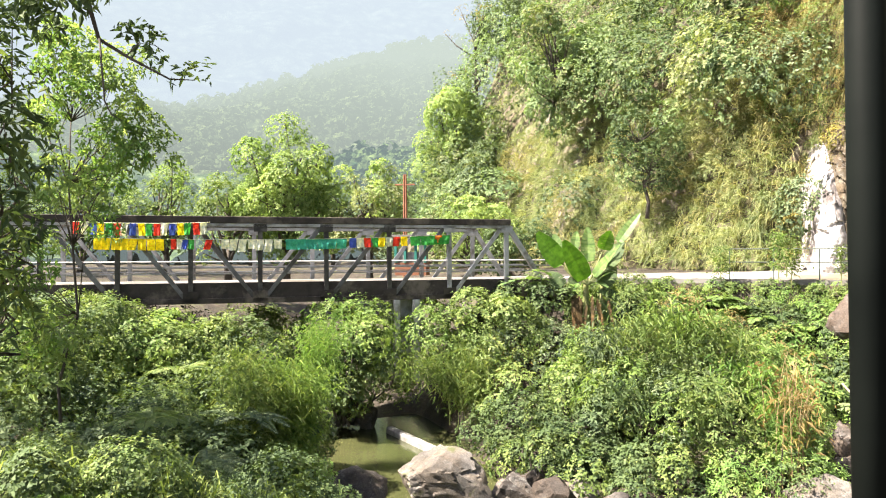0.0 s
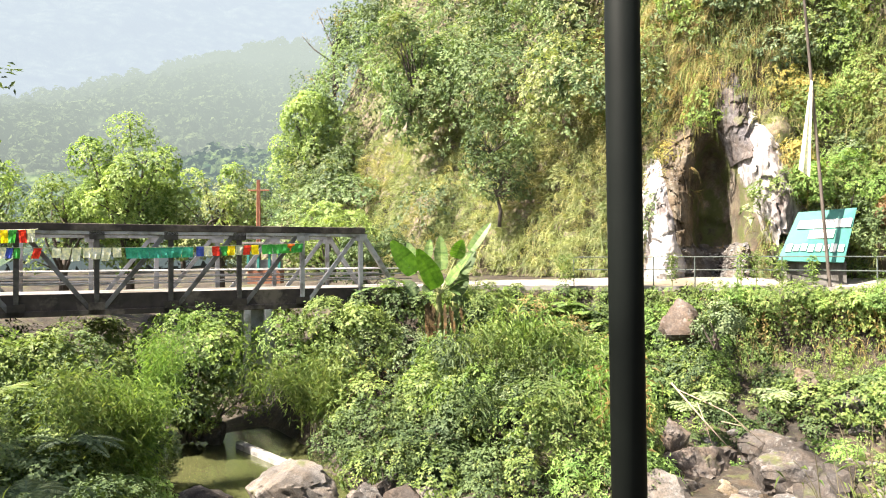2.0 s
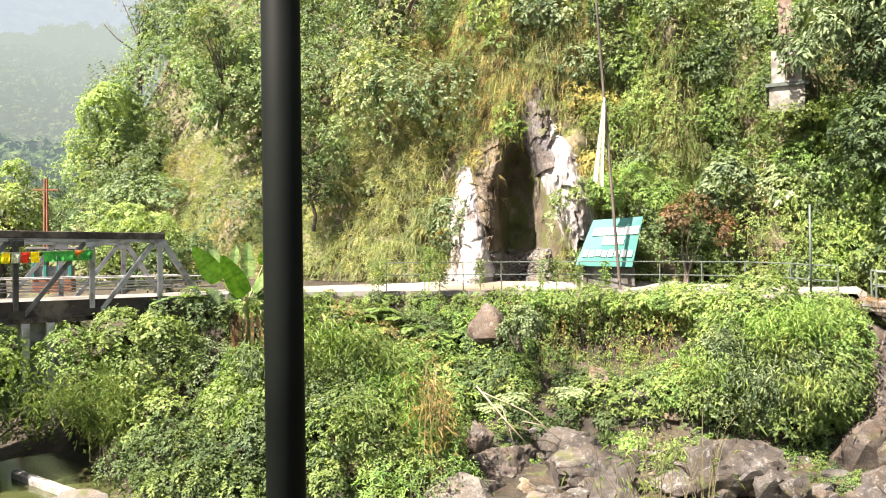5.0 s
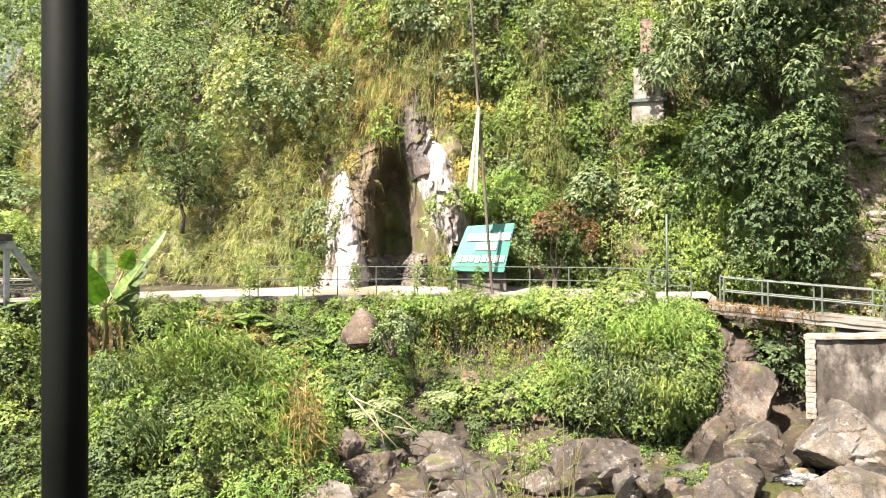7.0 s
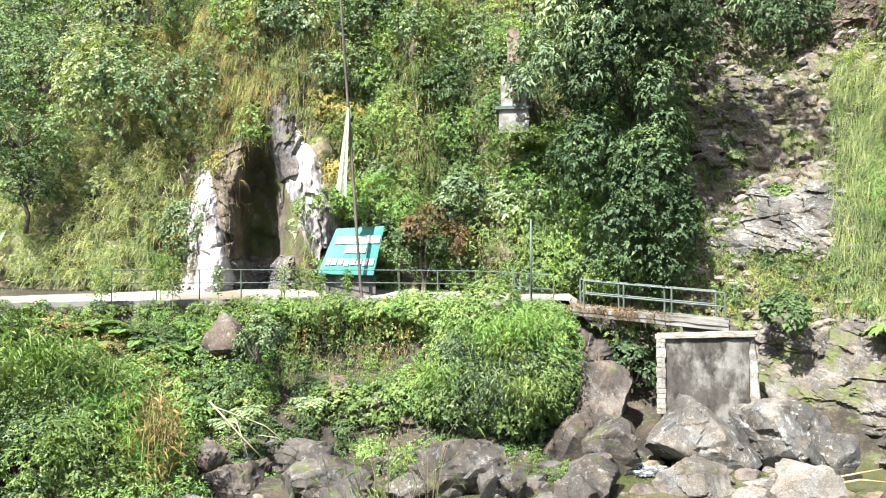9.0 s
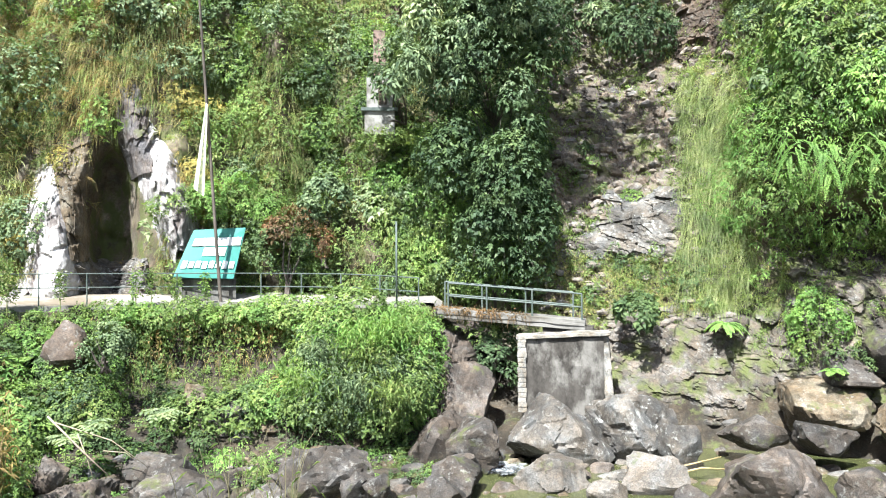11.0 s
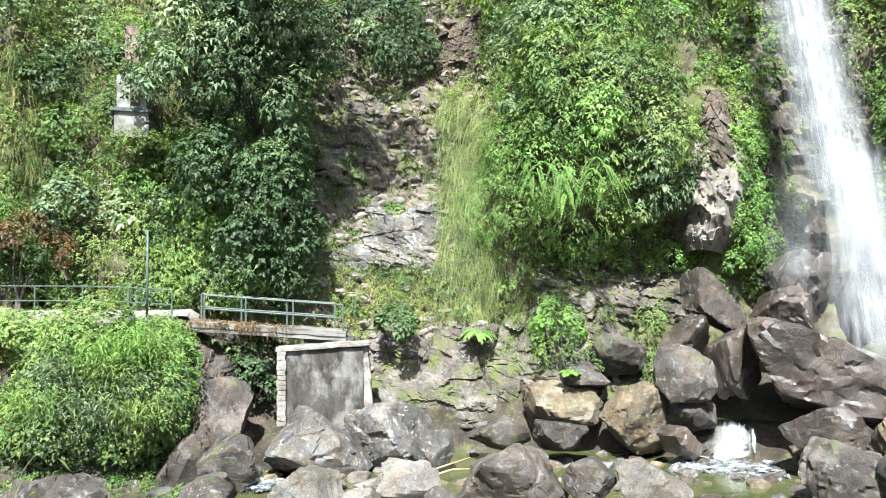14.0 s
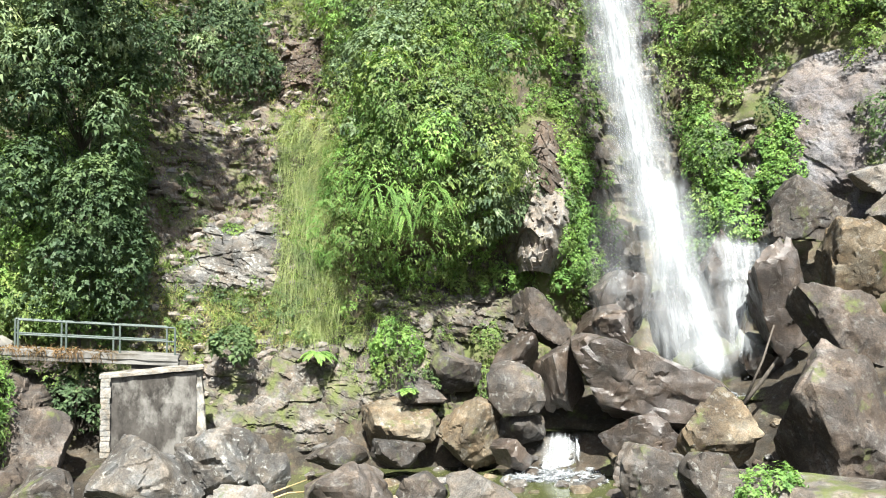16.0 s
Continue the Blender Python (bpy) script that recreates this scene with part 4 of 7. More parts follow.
def rough_block(p, q, w, h, side, seed, rough=0.03, cuts=9):
    """A block from p to q with worn, uneven faces."""
    bm = bmesh.new()
    bmesh.ops.create_cube(bm, size=2.0)
    bmesh.ops.subdivide_edges(bm, edges=bm.edges[:], cuts=cuts, use_grid_fill=True)
    bmesh.ops.triangulate(bm, faces=bm.faces[:])
    v = np.array([x.co for x in bm.verts])
    f = np.array([[x.index for x in fc.verts] for fc in bm.faces])
    bm.free()
    p, q = np.asarray(p, float), np.asarray(q, float)
    d = unit(q - p)
    side = unit(np.asarray(side, float) - d * np.dot(side, d))
    up = np.cross(side, d)
    e = np.sort(np.abs(v), axis=1)
    worn = np.clip((e[:, 1] - 0.9) / 0.1, 0, 1) * 0.6
    c = (p + q) / 2 + side * v[:, :1] * w / 2 + up * v[:, 1:2] * h / 2 + d * v[:, 2:] * np.linalg.norm(q - p) / 2
    n = unit(v) @ np.stack([side, up, d])
    k = rough * (fbm(c * 3.0 + seed, 3, seed) + 0.6 * facets(c + seed, 0.25, seed)) - rough * worn * (0.6 + fbm(c * 5, 2, seed))
    return c + n * k[:, None], f

pil = thing("old_pier", "stained concrete pier with whitewashed edges on boulders", "pier")
PA, PB = at(-22.3, 23.45, 0.0), at(-28.95, 23.45, 0.0)
PX = unit(PB - PA)
PN = np.cross([0, 0, 1.0], PX)
PW = float(np.linalg.norm(PB - PA))
part("body", rough_block(PA + PX * PW * 0.49 + PN * 0.45 + [0, 0, 1.3], PA + PX * PW * 0.49 + PN * 0.45 + [0, 0, 3.88], PW - 0.3, 0.8, PX, 3, 0.03, 14), PIER_FACE, pil, "dark stained concrete face")
part("cap", rough_block(PA + PX * -0.04 + PN * 0.42 + [0, 0, 3.87], PB + PX * 0.03 + PN * 0.42 + [0, 0, 4.0], 0.96, 0.10, PN, 5, 0.03, 12), PIER_WHITE, pil, "chipped whitewashed cap")
part("edge", rough_block(PA + PX * 0.15 + PN * 0.42 + [0, 0, 1.6], PA + PX * 0.14 + PN * 0.42 + [0, 0, 3.86], 0.2, 0.84, PX, 7, 0.04, 12), PIER_WHITE, pil, "chipped whitewashed edge")
for i in range(15):
    o = 0.12 + 0.008 * math.sin(i * 2.3)
    wide = 0.26 + 0.02 * math.sin(i * 1.7 + 1)
    part("brick", rough_block(PA + PX * o + PN * 0.03 + [0, 0, 1.62 + i * 0.15], PA + PX * o + PN * 0.03 + [0, 0, 1.762 + i * 0.15], wide, 0.16, PX, 30 + i, 0.012, 3), PIER_WHITE, pil)
part("edge", rough_block(PB + PX * 0.02 + PN * 0.55 + [0, 0, 1.75], PB - PX * 0.16 + PN * 0.55 + [0, 0, 3.94], 0.27, 0.9, PX, 9, 0.05, 12), PIER_WHITE, pil, "chipped whitewashed edge")

fb = thing("footbridge", "narrow concrete footbridge with green pipe railings", "footbridge")
FA, FB = at(-16.0, 25.0, 4.62), at(-27.2, 24.5, 4.22)
FX = unit((FB - FA) * np.array([1, 1, 0]))
FN = np.cross([0, 0, 1.0], FX)
part("deck", rough_block(FA + FN * 0.5, FB + FN * 0.5, 1.1, 0.2, FN, 11, 0.03, 10), CONC, fb, "worn concrete deck")
part("edge_beam", beam(FA + FN * 0.05 - [0, 0, 0.16], FB + FN * 0.05 - [0, 0, 0.16], 0.12, 0.14), CONC, fb)
for w, off in ((0.05, 0.0), (1.0, 0.06)):
    tops = []
    for s in (0.1, 0.36, 0.66, 0.98):
        g = FA + (FB - FA) * (s - off) + FN * w
        part("rail_post", tube([g, g + np.array([0, 0, 0.92])], 0.03, 8), RAIL_GREEN, fb)
        tops.append(g)
    for h in (0.5, 0.92):
        part("rail", tube([p + np.array([0, 0, h]) for p in tops], 0.026, 8), RAIL_GREEN, fb)

part("abutment", rough_block(at(-26.0, 25.0, 1.0), at(-26.0, 25.0, 4.12), 1.6, 0.8, FX, 13, 0.04), PIER_FACE, fb)

# railing along the road edge
rl = thing("roadside_railing", "thin green pipe railing along the road edge", "railing")
ra = np.arange(17.0, -16.5, -2.9)
gp = at(ra, along(DD, ra) + 0.12, along(DZ, ra) + 0.05)
rail_z = np.interp(ra, [-16.5, -10.0, 0.0, 17.0], [5.62, 5.8, 5.86, 5.9])
for g, top in zip(gp, rail_z):
    part("rail_post", tube([g, np.array([g[0], g[1], top])], 0.025, 6), RAIL_GREEN, rl)
for h in (0.46, 0.0):
    part("rail", tube(np.stack([gp[:, 0], gp[:, 1], rail_z - h], -1), 0.018, 6), RAIL_GREEN, rl)
lp = at(-13.25, 25.6, 4.8)
thing("lamp_post", "slim green steel post beside the railing", "post", *tube([lp, lp + np.array([0, 0, 2.75])], 0.035, 10), RAIL_GREEN, True)

# prayer-flag mast
mast = thing("flag_mast", "tall weathered bamboo mast with a long white prayer flag", "flag mast")
m0, m1 = at(-0.5, 27.6, 4.6), at(1.15, 27.6, 16.5)
part("mast", tube([m0, m0 * 0.5 + m1 * 0.5 + at(0.5, 0.15, 0.0), m1], [0.06, 0.055, 0.04], 10), BARK, mast)


def cloth_sheet(p, q, drop, material_unused=None, wave=0.04, n=8, m=8, seed=0, flare=0.0):
    """A hanging cloth between p and q."""
    p, q = np.asarray(p, float), np.asarray(q, float)
    out = unit(np.cross(q - p, [0, 0, 1.0]))
    def fn(s, t):
        c = p + (q - p) * (s * (1 + flare * t))[..., None] + np.asarray(drop, float) * t[..., None]
        w = wave * t * np.sin(s * 7 + seed * 2.1) + wave * 0.6 * np.sin(t * 5 + seed)
        return c + out * w[..., None]
    return sheet(np.linspace(0, 1, n), np.linspace(0, 1, m), fn)


part("flag", cloth_sheet(at(0.42, 27.5, 11.7), at(0.55, 27.5, 11.75), np.array([-0.12, 0.0, -3.2]), wave=0.08, n=6, m=24, flare=4.5), CLOTH["white"], mast, "long faded white cloth")

# sign board
sb = thing("sign_board", "sloping turquoise board with white lettering beside the road", "sign board")
bl, br, tr, tl = at(2.8, 27.9, 5.72), at(-1.35, 27.9, 5.66), at(-2.2, 28.6, 7.5), at(1.4, 28.6, 7.4)
bnorm = unit(np.cross(br - bl, tl - bl))
bnorm = bnorm if np.dot(bnorm, -bl) > 0 else -bnorm


def on_board(s, t, lift=0.0):
    return (bl * (1 - s) + br * s) * (1 - t) + (tl * (1 - s) + tr * s) * t + bnorm * lift


def plate(s0, t0, s1, t1, lift, thick):
    c = [on_board(s, t, lift) for s, t in ((s0, t0), (s1, t0), (s1, t1), (s0, t1))]
    v = np.array(c + [p - bnorm * thick for p in c])
    f = np.array([(0, 1, 2), (0, 2, 3), (4, 6, 5), (4, 7, 6), (0, 4, 5), (0, 5, 1), (1, 5, 6), (1, 6, 2), (2, 6, 7), (2, 7, 3), (3, 7, 4), (3, 4, 0)])
    return v, f


part("panel", plate(0, 0, 1, 1, 0.0, 0.06), SIGN_GREEN, sb)
for s0, t0, s1, t1 in ((0.10, 0.64, 0.97, 0.80), (0.34, 0.44, 0.74, 0.60)):
    part("lettering_bar", plate(s0, t0, s1, t1, 0.05, 0.045), WHITE_PAINT, sb)
for k in range(8):
    part("lettering_bar", plate(0.06 + k * 0.115, 0.18 + 0.01 * (k % 3), 0.06 + k * 0.115 + 0.085, 0.33 - 0.015 * (k % 2), 0.05, 0.045), WHITE_PAINT, sb)
part("plinth", beam(at(2.2, 28.3, 5.3), at(-1.5, 28.3, 5.3), 0.3, 0.8), CONC_DARK, sb)

# small shrine on a ledge of the cliff
sh = thing("cliff_shrine", "small white and red shrine on a cliff ledge", "shrine")
sc = at(-12.0, 28.4, 0.0)
sx = unit(at(-12.0 - 90, 1.0, 0.0))
part("base", beam(sc + [0, 0, 10.9], sc + [0, 0, 11.75], 1.1, 0.8, sx), WHITEWASH, sh)
part("ledge", beam(sc + [0, 0, 11.75], sc + [0, 0, 11.87], 1.35, 1.0, sx), RAIL_GREEN, sh, "green painted ledge slab")
part("niche", beam(sc + [0, 0, 11.87], sc + [0, 0, 13.0], 0.95, 0.7, sx), WHITEWASH, sh)
part("panel", beam(sc + sx * 0.1 - unit(sc) * 0.36 + [0, 0, 12.0], sc + sx * 0.1 - unit(sc) * 0.36 + [0, 0, 12.8], 0.3, 0.05, sx), R_BROWN, sh, "dull red-brown panel")
part("roof", beam(sc + [0, 0, 13.0], sc + [0, 0, 14.8], 0.45, 0.4, sx), PLASTER, sh, "faded pink plastered pillar")

# ---- boulders ----


def ico(sub):
    bm = bmesh.new()
    bmesh.ops.create_icosphere(bm, subdivisions=sub, radius=1.0)
    v = np.array([x.co for x in bm.verts])
    f = np.array([[x.index for x in p.verts] for p in bm.faces])
    bm.free()
    return v, f


ICO = ico(5)
ICO4 = ico(4)
ROCKS = {"grey": (R_GREY, "grey"), "dark": (R_DARK, "dark brown-grey"), "pale": (R_PALE, "pale grey"), "brown": (R_BROWN, "reddish brown"),
         "ochre": (R_OCHRE, "ochre-stained"), "lichen": (R_LICHEN, "white-lichened grey"), "damp": (R_DAMP, "dark wet"), "white": (R_WHITE, "bright white")}


def rock_shape(size, seed, planes=13, base=None):
    """An angular boulder: a sphere cut by random planes, edges worn, surface broken."""
    r = np.random.default_rng(seed)
    u, f = base or ICO
    n = unit(r.normal(size=(planes, 3)))
    dist = r.uniform(0.5, 0.86, planes)
    dots = u @ n.T
    cut = np.where(dots > 0.12, dist / np.maximum(dots, 0.12), 9.0)
    cut = np.concatenate([cut, np.full((len(u), 1), 1.22)], 1)
    rad_ = -np.log(np.exp(-cut * 130).sum(1)) / 130
    p = u * rad_[:, None]
    q = p + seed * 1.7
    p = p * (1 + 0.05 * fbm(q * 1.3, 3, seed) + 0.075 * facets(q, 0.5, seed) + 0.03 * facets(q, 0.2, seed + 2) + 0.03 * fbm(q * 6, 3, seed + 3) - 0.04 * np.abs(fbm(q * 2.6, 3, seed + 7)))[:, None]
    lo, hi = p.min(0), p.max(0)
    p = (p - (lo + hi) / 2) / ((hi - lo) / 2)
    return p * np.asarray(size) / 2, f


rock_no = [100]


def boulder(az, d, z, w, h, kind, seed=None):
    rock_no[0] += 1
    s = seed or rock_no[0]
    r = np.random.default_rng(s)
    deep = w * r.uniform(0.75, 1.05)
    grow = 0.25 * h + 0.15
    v, f = rock_shape((w * 1.04, deep, h + grow), s, 34 if seed else int(r.integers(9, 15)), ICO4 if w < 1.9 else ICO)
    a = radians(az)
    turn = np.array([[math.cos(a), -math.sin(a), 0], [math.sin(a), math.cos(a), 0], [0, 0, 1.0]])
    c = at(az, d + deep * 0.25, z + (h - grow) / 2)
    m, words = ROCKS[kind]
    size = "large" if w > 2.2 else ("small" if w < 1.0 else "river")
    ob = thing("boulder", f"{size} {words} boulder in the river bed", "boulder", v @ turn.T, f, m, True, "boulders in the river")
    ob.data.set_sharp_from_angle(angle=radians(24))
    ob.location = c
    return ob


boulder(38.9, 17.3, 0.00, 2.12, 1.24, "pale")
boulder(34.1, 17.3, 0.01, 0.82, 0.59, "pale")
boulder(32.3, 18.0, 0.20, 0.73, 0.49, "grey")
boulder(45.8, 16.4, 0.36, 1.43, 0.68, "grey")
boulder(45.2, 25.6, 0.35, 0.97, 0.69, "brown")
boulder(44.1, 25.2, 0.20, 0.92, 0.57, "pale")
boulder(9.0, 20.1, -0.15, 2.18, 1.16, "dark")
boulder(11.8, 17.6, 0.15, 1.74, 0.74, "pale")
boulder(3.5, 21.7, 0.01, 1.76, 1.07, "grey")
boulder(2.0, 19.1, 0.05, 2.34, 1.14, "grey")
boulder(-6.6, 19.1, 0.33, 1.45, 1.21, "grey")
boulder(10.2, 21.3, 0.50, 0.85, 0.89, "dark")
boulder(-0.8, 24.5, 1.15, 1.3, 0.8, "grey")
boulder(-7.9, 19.3, 0.08, 1.80, 1.46, "grey")
boulder(-10.7, 18.8, 0.46, 0.95, 0.59, "grey")
boulder(-16.2, 22.1, 0.35, 1.61, 1.65, "dark")
boulder(-17.8, 23.1, 1.05, 2.29, 2.10, "dark")
boulder(-18.9, 21.0, 0.66, 1.43, 1.23, "grey")
boulder(-17.7, 18.9, 0.58, 1.31, 0.77, "grey")
boulder(9.55, 25.6, 3.2, 1.3, 1.3, "brown", 311)
boulder(1.2, 25.0, 1.75, 1.0, 0.7, "ochre")
boulder(3.1, 20.8, 0.21, 1.70, 0.93, "grey")
boulder(0.7, 18.5, 0.36, 1.51, 1.01, "grey")
boulder(-25.3, 22.1, 0.5, 3.0, 1.85, "lichen")
boulder(-30.6, 22.4, 0.5, 2.7, 1.85, "lichen")
boulder(-33.7, 21.7, 0.70, 1.18, 1.07, "lichen")
boulder(-24.8, 19.6, 0.22, 1.92, 1.03, "pale")
boulder(-32.0, 19.7, 0.34, 1.69, 0.99, "pale")
boulder(-28.8, 18.2, 0.56, 0.94, 0.56, "pale")
boulder(-19.0, 21.8, 0.65, 1.39, 1.12, "grey")
boulder(-17.8, 20.2, 0.47, 1.31, 0.67, "grey")
boulder(-8.3, 19.1, 0.35, 2.24, 1.17, "grey")
boulder(-16.7, 17.8, 0.59, 1.13, 0.56, "grey")
boulder(-39.6, 16.9, 1.18, 2.57, 1.17, "dark")
boulder(-11.9, 18.6, 0.51, 0.67, 0.56, "grey")
boulder(-34.6, 17.9, 0.75, 0.82, 0.45, "grey")
boulder(-43.0, 24.0, 1.49, 2.44, 1.38, "ochre")
boulder(-48.1, 23.4, 1.29, 2.04, 1.62, "ochre")
boulder(-51.9, 23.7, 1.73, 1.46, 0.86, "grey")
boulder(-51.3, 22.8, 1.1, 1.25, 0.67, "damp")
boulder(-43.0, 22.2, 1.30, 1.56, 0.61, "grey")
boulder(-38.5, 22.6, 1.20, 1.81, 0.78, "grey")
boulder(-61.0, 23.4, 2.67, 4.27, 2.16, "damp")
boulder(-54.7, 24.0, 2.89, 1.53, 1.68, "damp")
boulder(-51.6, 23.5, 2.78, 1.76, 1.20, "grey")
boulder(-53.5, 25.4, 4.69, 2.00, 1.55, "dark")
boulder(-51.5, 25.0, 3.68, 1.52, 1.20, "damp")
boulder(-58.0, 25.5, 4.44, 1.99, 1.21, "damp")
boulder(-60.6, 22.2, 1.42, 2.3, 1.34, "damp")
boulder(-65.7, 21.9, 1.75, 2.23, 1.67, "ochre")
boulder(-73.2, 20.3, 2.1, 2.8, 2.7, "dark")
boulder(-73.7, 22.7, 4.35, 2.75, 1.83, "dark")
boulder(-69.8, 25.3, 4.69, 1.94, 2.91, "damp")
boulder(-68.6, 26.0, 3.48, 1.55, 1.23, "damp")
boulder(-74.4, 26.3, 6.10, 2.42, 2.12, "ochre")
boulder(-71.7, 27.5, 7.96, 2.39, 1.39, "grey")
boulder(-71.0, 28.1, 8.77, 1.75, 1.05, "grey")
boulder(-75.6, 28.5, 9.31, 1.56, 0.80, "pale")
boulder(-76.0, 28.1, 8.23, 1.10, 1.00, "pale")
boulder(-61.8, 19.1, 1.13, 1.92, 1.26, "grey")
boulder(-65.8, 18.6, 1.35, 1.61, 1.07, "grey")
boulder(-49.9, 16.5, 1.49, 1.49, 0.75, "pale")
boulder(-45.4, 17.0, 1.40, 1.12, 0.70, "grey")
boulder(-62.4, 26.5, 4.2, 1.3, 2.2, "damp")
boulder(-66.0, 26.7, 5.0, 1.5, 2.1, "damp")
boulder(-59.0, 26.7, 5.13, 2.11, 1.65, "damp")
boulder(-65.7, 28.6, 6.81, 1.35, 1.43, "dark")
boulder(-47.0, 25.0, 3.15, 1.74, 1.08, "grey")
boulder(-44.3, 24.7, 2.63, 1.81, 0.92, "grey")

# bare rock standing out of the cliff


def rock_patch(label, material, a0, z0, a1, z1, half0, half1, bulge, seed, grain=1.0, relief=0.3, res=(66, 46)):
    """A rib of rock along a line on the cliff, half0 to half1 degrees wide, sinking into it at its edges."""
    def fn(s, w):
        az = a0 + (a1 - a0) * s + (w - 0.5) * 2 * (half0 + (half1 - half0) * s)
        z = z0 + (z1 - z0) * s
        p = cliff_point(az, z)
        e = np.maximum(np.abs(w - 0.5) * 2, np.abs(s - 0.5) * 2)
        e = e + 0.38 * fbm(p * 0.9, 3, seed)
        q = p @ np.array([[0.9, 0.1, 0.35], [-0.1, 1.0, 0.0], [-0.35, 0.0, 0.9]]) * np.array([0.55, 0.8, 1.5])
        k = bulge * (1 - np.clip(e, 0, 1.4) ** 3) + relief * facets(q, 0.9 * grain, seed) + 0.22 * relief * facets(q, 0.32 * grain, seed + 1) + 0.06 * fbm(p * 3, 3, seed)
        back = at(az, 1.0, 0 * z)
        return p - back * k[..., None]
    v, f = sheet(np.linspace(0, 1, res[0]), np.linspace(0, 1, res[1]), fn)
    return thing("rock_outcrop", label, "rock", v, f, material, False)


def rib(label, material, rows, bulge, seed, relief=0.09, res=(110, 60)):
    """A rib of rock standing out of the cliff; rows: height and the azimuths of its two edges."""
    zs_, la, ra_ = [np.array(c, float) for c in zip(*rows)]
    def fn(s, w):
        z = zs_[0] + (zs_[-1] - zs_[0]) * s
        wob = 0.22 * fbm(np.stack([z * 0.9, 0 * z, 0 * z + seed], -1), 3, seed)
        az = np.interp(z, zs_, la) * (1 - w) + np.interp(z, zs_, ra_) * w + wob
        p = cliff_point(az, z)
        flat = at(az, cliff_d(az, z), z)
        e = np.abs(2 * w - 1) + 0.15 * fbm(flat * 1.4, 3, seed)
        q = flat * np.array([1.0, 1.0, 0.45])
        k = bulge * (1 - np.clip(e, 0, 1.2) ** 2.2) * (1 - 0.75 * s ** 3) - 0.2 + relief * facets(q, 0.75, seed) + 0.45 * relief * facets(q, 0.26, seed + 1) + 0.07 * fbm(flat * 4, 3, seed)
        return p - at(az, 1.0, 0 * z) * k[..., None]
    v, f = sheet(np.linspace(0, 1, res[0]), np.linspace(0, 1, res[1]), fn)
    ob = thing("rock_outcrop", label, "rock", v, f, material, True)
    ob.data.set_sharp_from_angle(angle=radians(38))
    return ob


rib("white limestone rib beside a cliff hollow", LIME, [(4.6, 13.4, 7.8), (6.0, 12.9, 8.2), (7.4, 12.6, 8.9), (8.4, 12.4, 9.6), (10.2, 11.5, 10.3)], 1.35, 501)
rib("tall leaning white limestone rib on the cliff", LIME, [(4.6, 2.6, 0.0), (6.2, 3.3, 0.3), (8.2, 4.5, 0.6), (9.6, 5.3, 2.0), (11.0, 6.1, 3.6), (11.9, 6.4, 4.3)], 1.3, 502)
rib("grey weathered rock above the leaning white rib", R_VIOLET, [(9.6, 5.9, 2.9), (11.4, 6.7, 4.1), (13.4, 7.0, 5.3)], 1.0, 519)
rib("brown weathered rock curtain above the hollow", R_OCHRE, [(6.4, 9.9, 8.3), (8.0, 10.4, 8.0), (10.0, 10.8, 7.7), (12.0, 10.8, 7.6)], 1.0, 504)
rock_patch("grey rubble rock at the foot of the hollow", R_LICHEN, 7.0, 4.6, 7.0, 6.5, 3.2, 2.4, 1.0, 503, 0.7)
rib("pale layered rock buttress beside the waterfall", R_BUTT, [(6.8, -51.0, -54.4), (7.6, -50.5, -55.4), (8.8, -50.4, -56.2), (10.0, -51.4, -56.4), (11.0, -52.6, -56.2)], 2.1, 505, 0.3)
rib("brown rock shoulder above the pale buttress", R_BROWN, [(9.6, -52.2, -56.0), (11.2, -52.4, -55.4), (12.8, -52.9, -54.6)], 1.4, 506, 0.25)
rock_patch("mossy wet rock behind the waterfall", R_FOOT, -59.5, 8.5, -57.5, 20.0, 4.2, 4.2, 0.35, 518, 1.2, 0.2)
rock_patch("broken mossy rock of the scree gully", R_GULLY, -30.6, 4.4, -29.0, 19.0, 7.0, 5.0, 0.3, 515, 0.6, 0.19, (140, 100))
rock_patch("pale grey sloping slab in the scree gully", R_LICHEN, -29.6, 6.1, -31.6, 9.2, 4.8, 2.4, 0.6, 507, 0.75, 0.17, (90, 90))
rock_patch("grey broken rock high in the gully", R_GREY, -29.0, 10.4, -28.0, 14.0, 2.2, 1.6, 0.35, 509, 0.45, 0.08)
rock_patch("grey rock face high above the gully", R_BROWN, -35.4, 14.0, -35.6, 18.0, 2.0, 1.6, 0.6, 510, 1.2)
rock_patch("grey layered rock at the foot of the gully", R_FOOT, -33.0, 1.2, -34.0, 4.7, 6.4, 5.2, 0.6, 511, 0.7, 0.12, (80, 80))
rock_patch("grey layered rock by the stream", R_FOOT, -43.0, 1.2, -42.0, 5.2, 6.6, 5.4, 0.6, 512, 0.7, 0.12, (80, 80))
rock_patch("mossy brown rock band under the hanging bushes", R_FOOT, -47.0, 4.4, -46.0, 7.6, 7.2, 6.4, 0.5, 517, 0.7, 0.18, (60, 110))
rock_patch("smooth grey-violet rock face near the waterfall", R_VIOLET, -73.6, 8.0, -73.2, 14.8, 4.4, 3.8, 0.8, 508, 4.0, 0.06)
rock_patch("wet brown rock beside the waterfall", R_WET, -58.6, 5.0, -58.2, 9.4, 2.6, 2.0, 0.7, 513, 1.4)
rock_patch("wet dark rock between the fall and the boulders", R_WET, -67.0, 5.6, -67.0, 12.5, 3.2, 2.4, 0.5, 514, 1.4)
rock_patch("brown rock face at the end of the river bank", R_DARK, -17.2, 0.4, -17.6, 4.5, 2.6, 1.6, 3.4, 516, 1.0, 0.35)

# ---- plants ----
UPW = np.array([0, 0, 1.0])


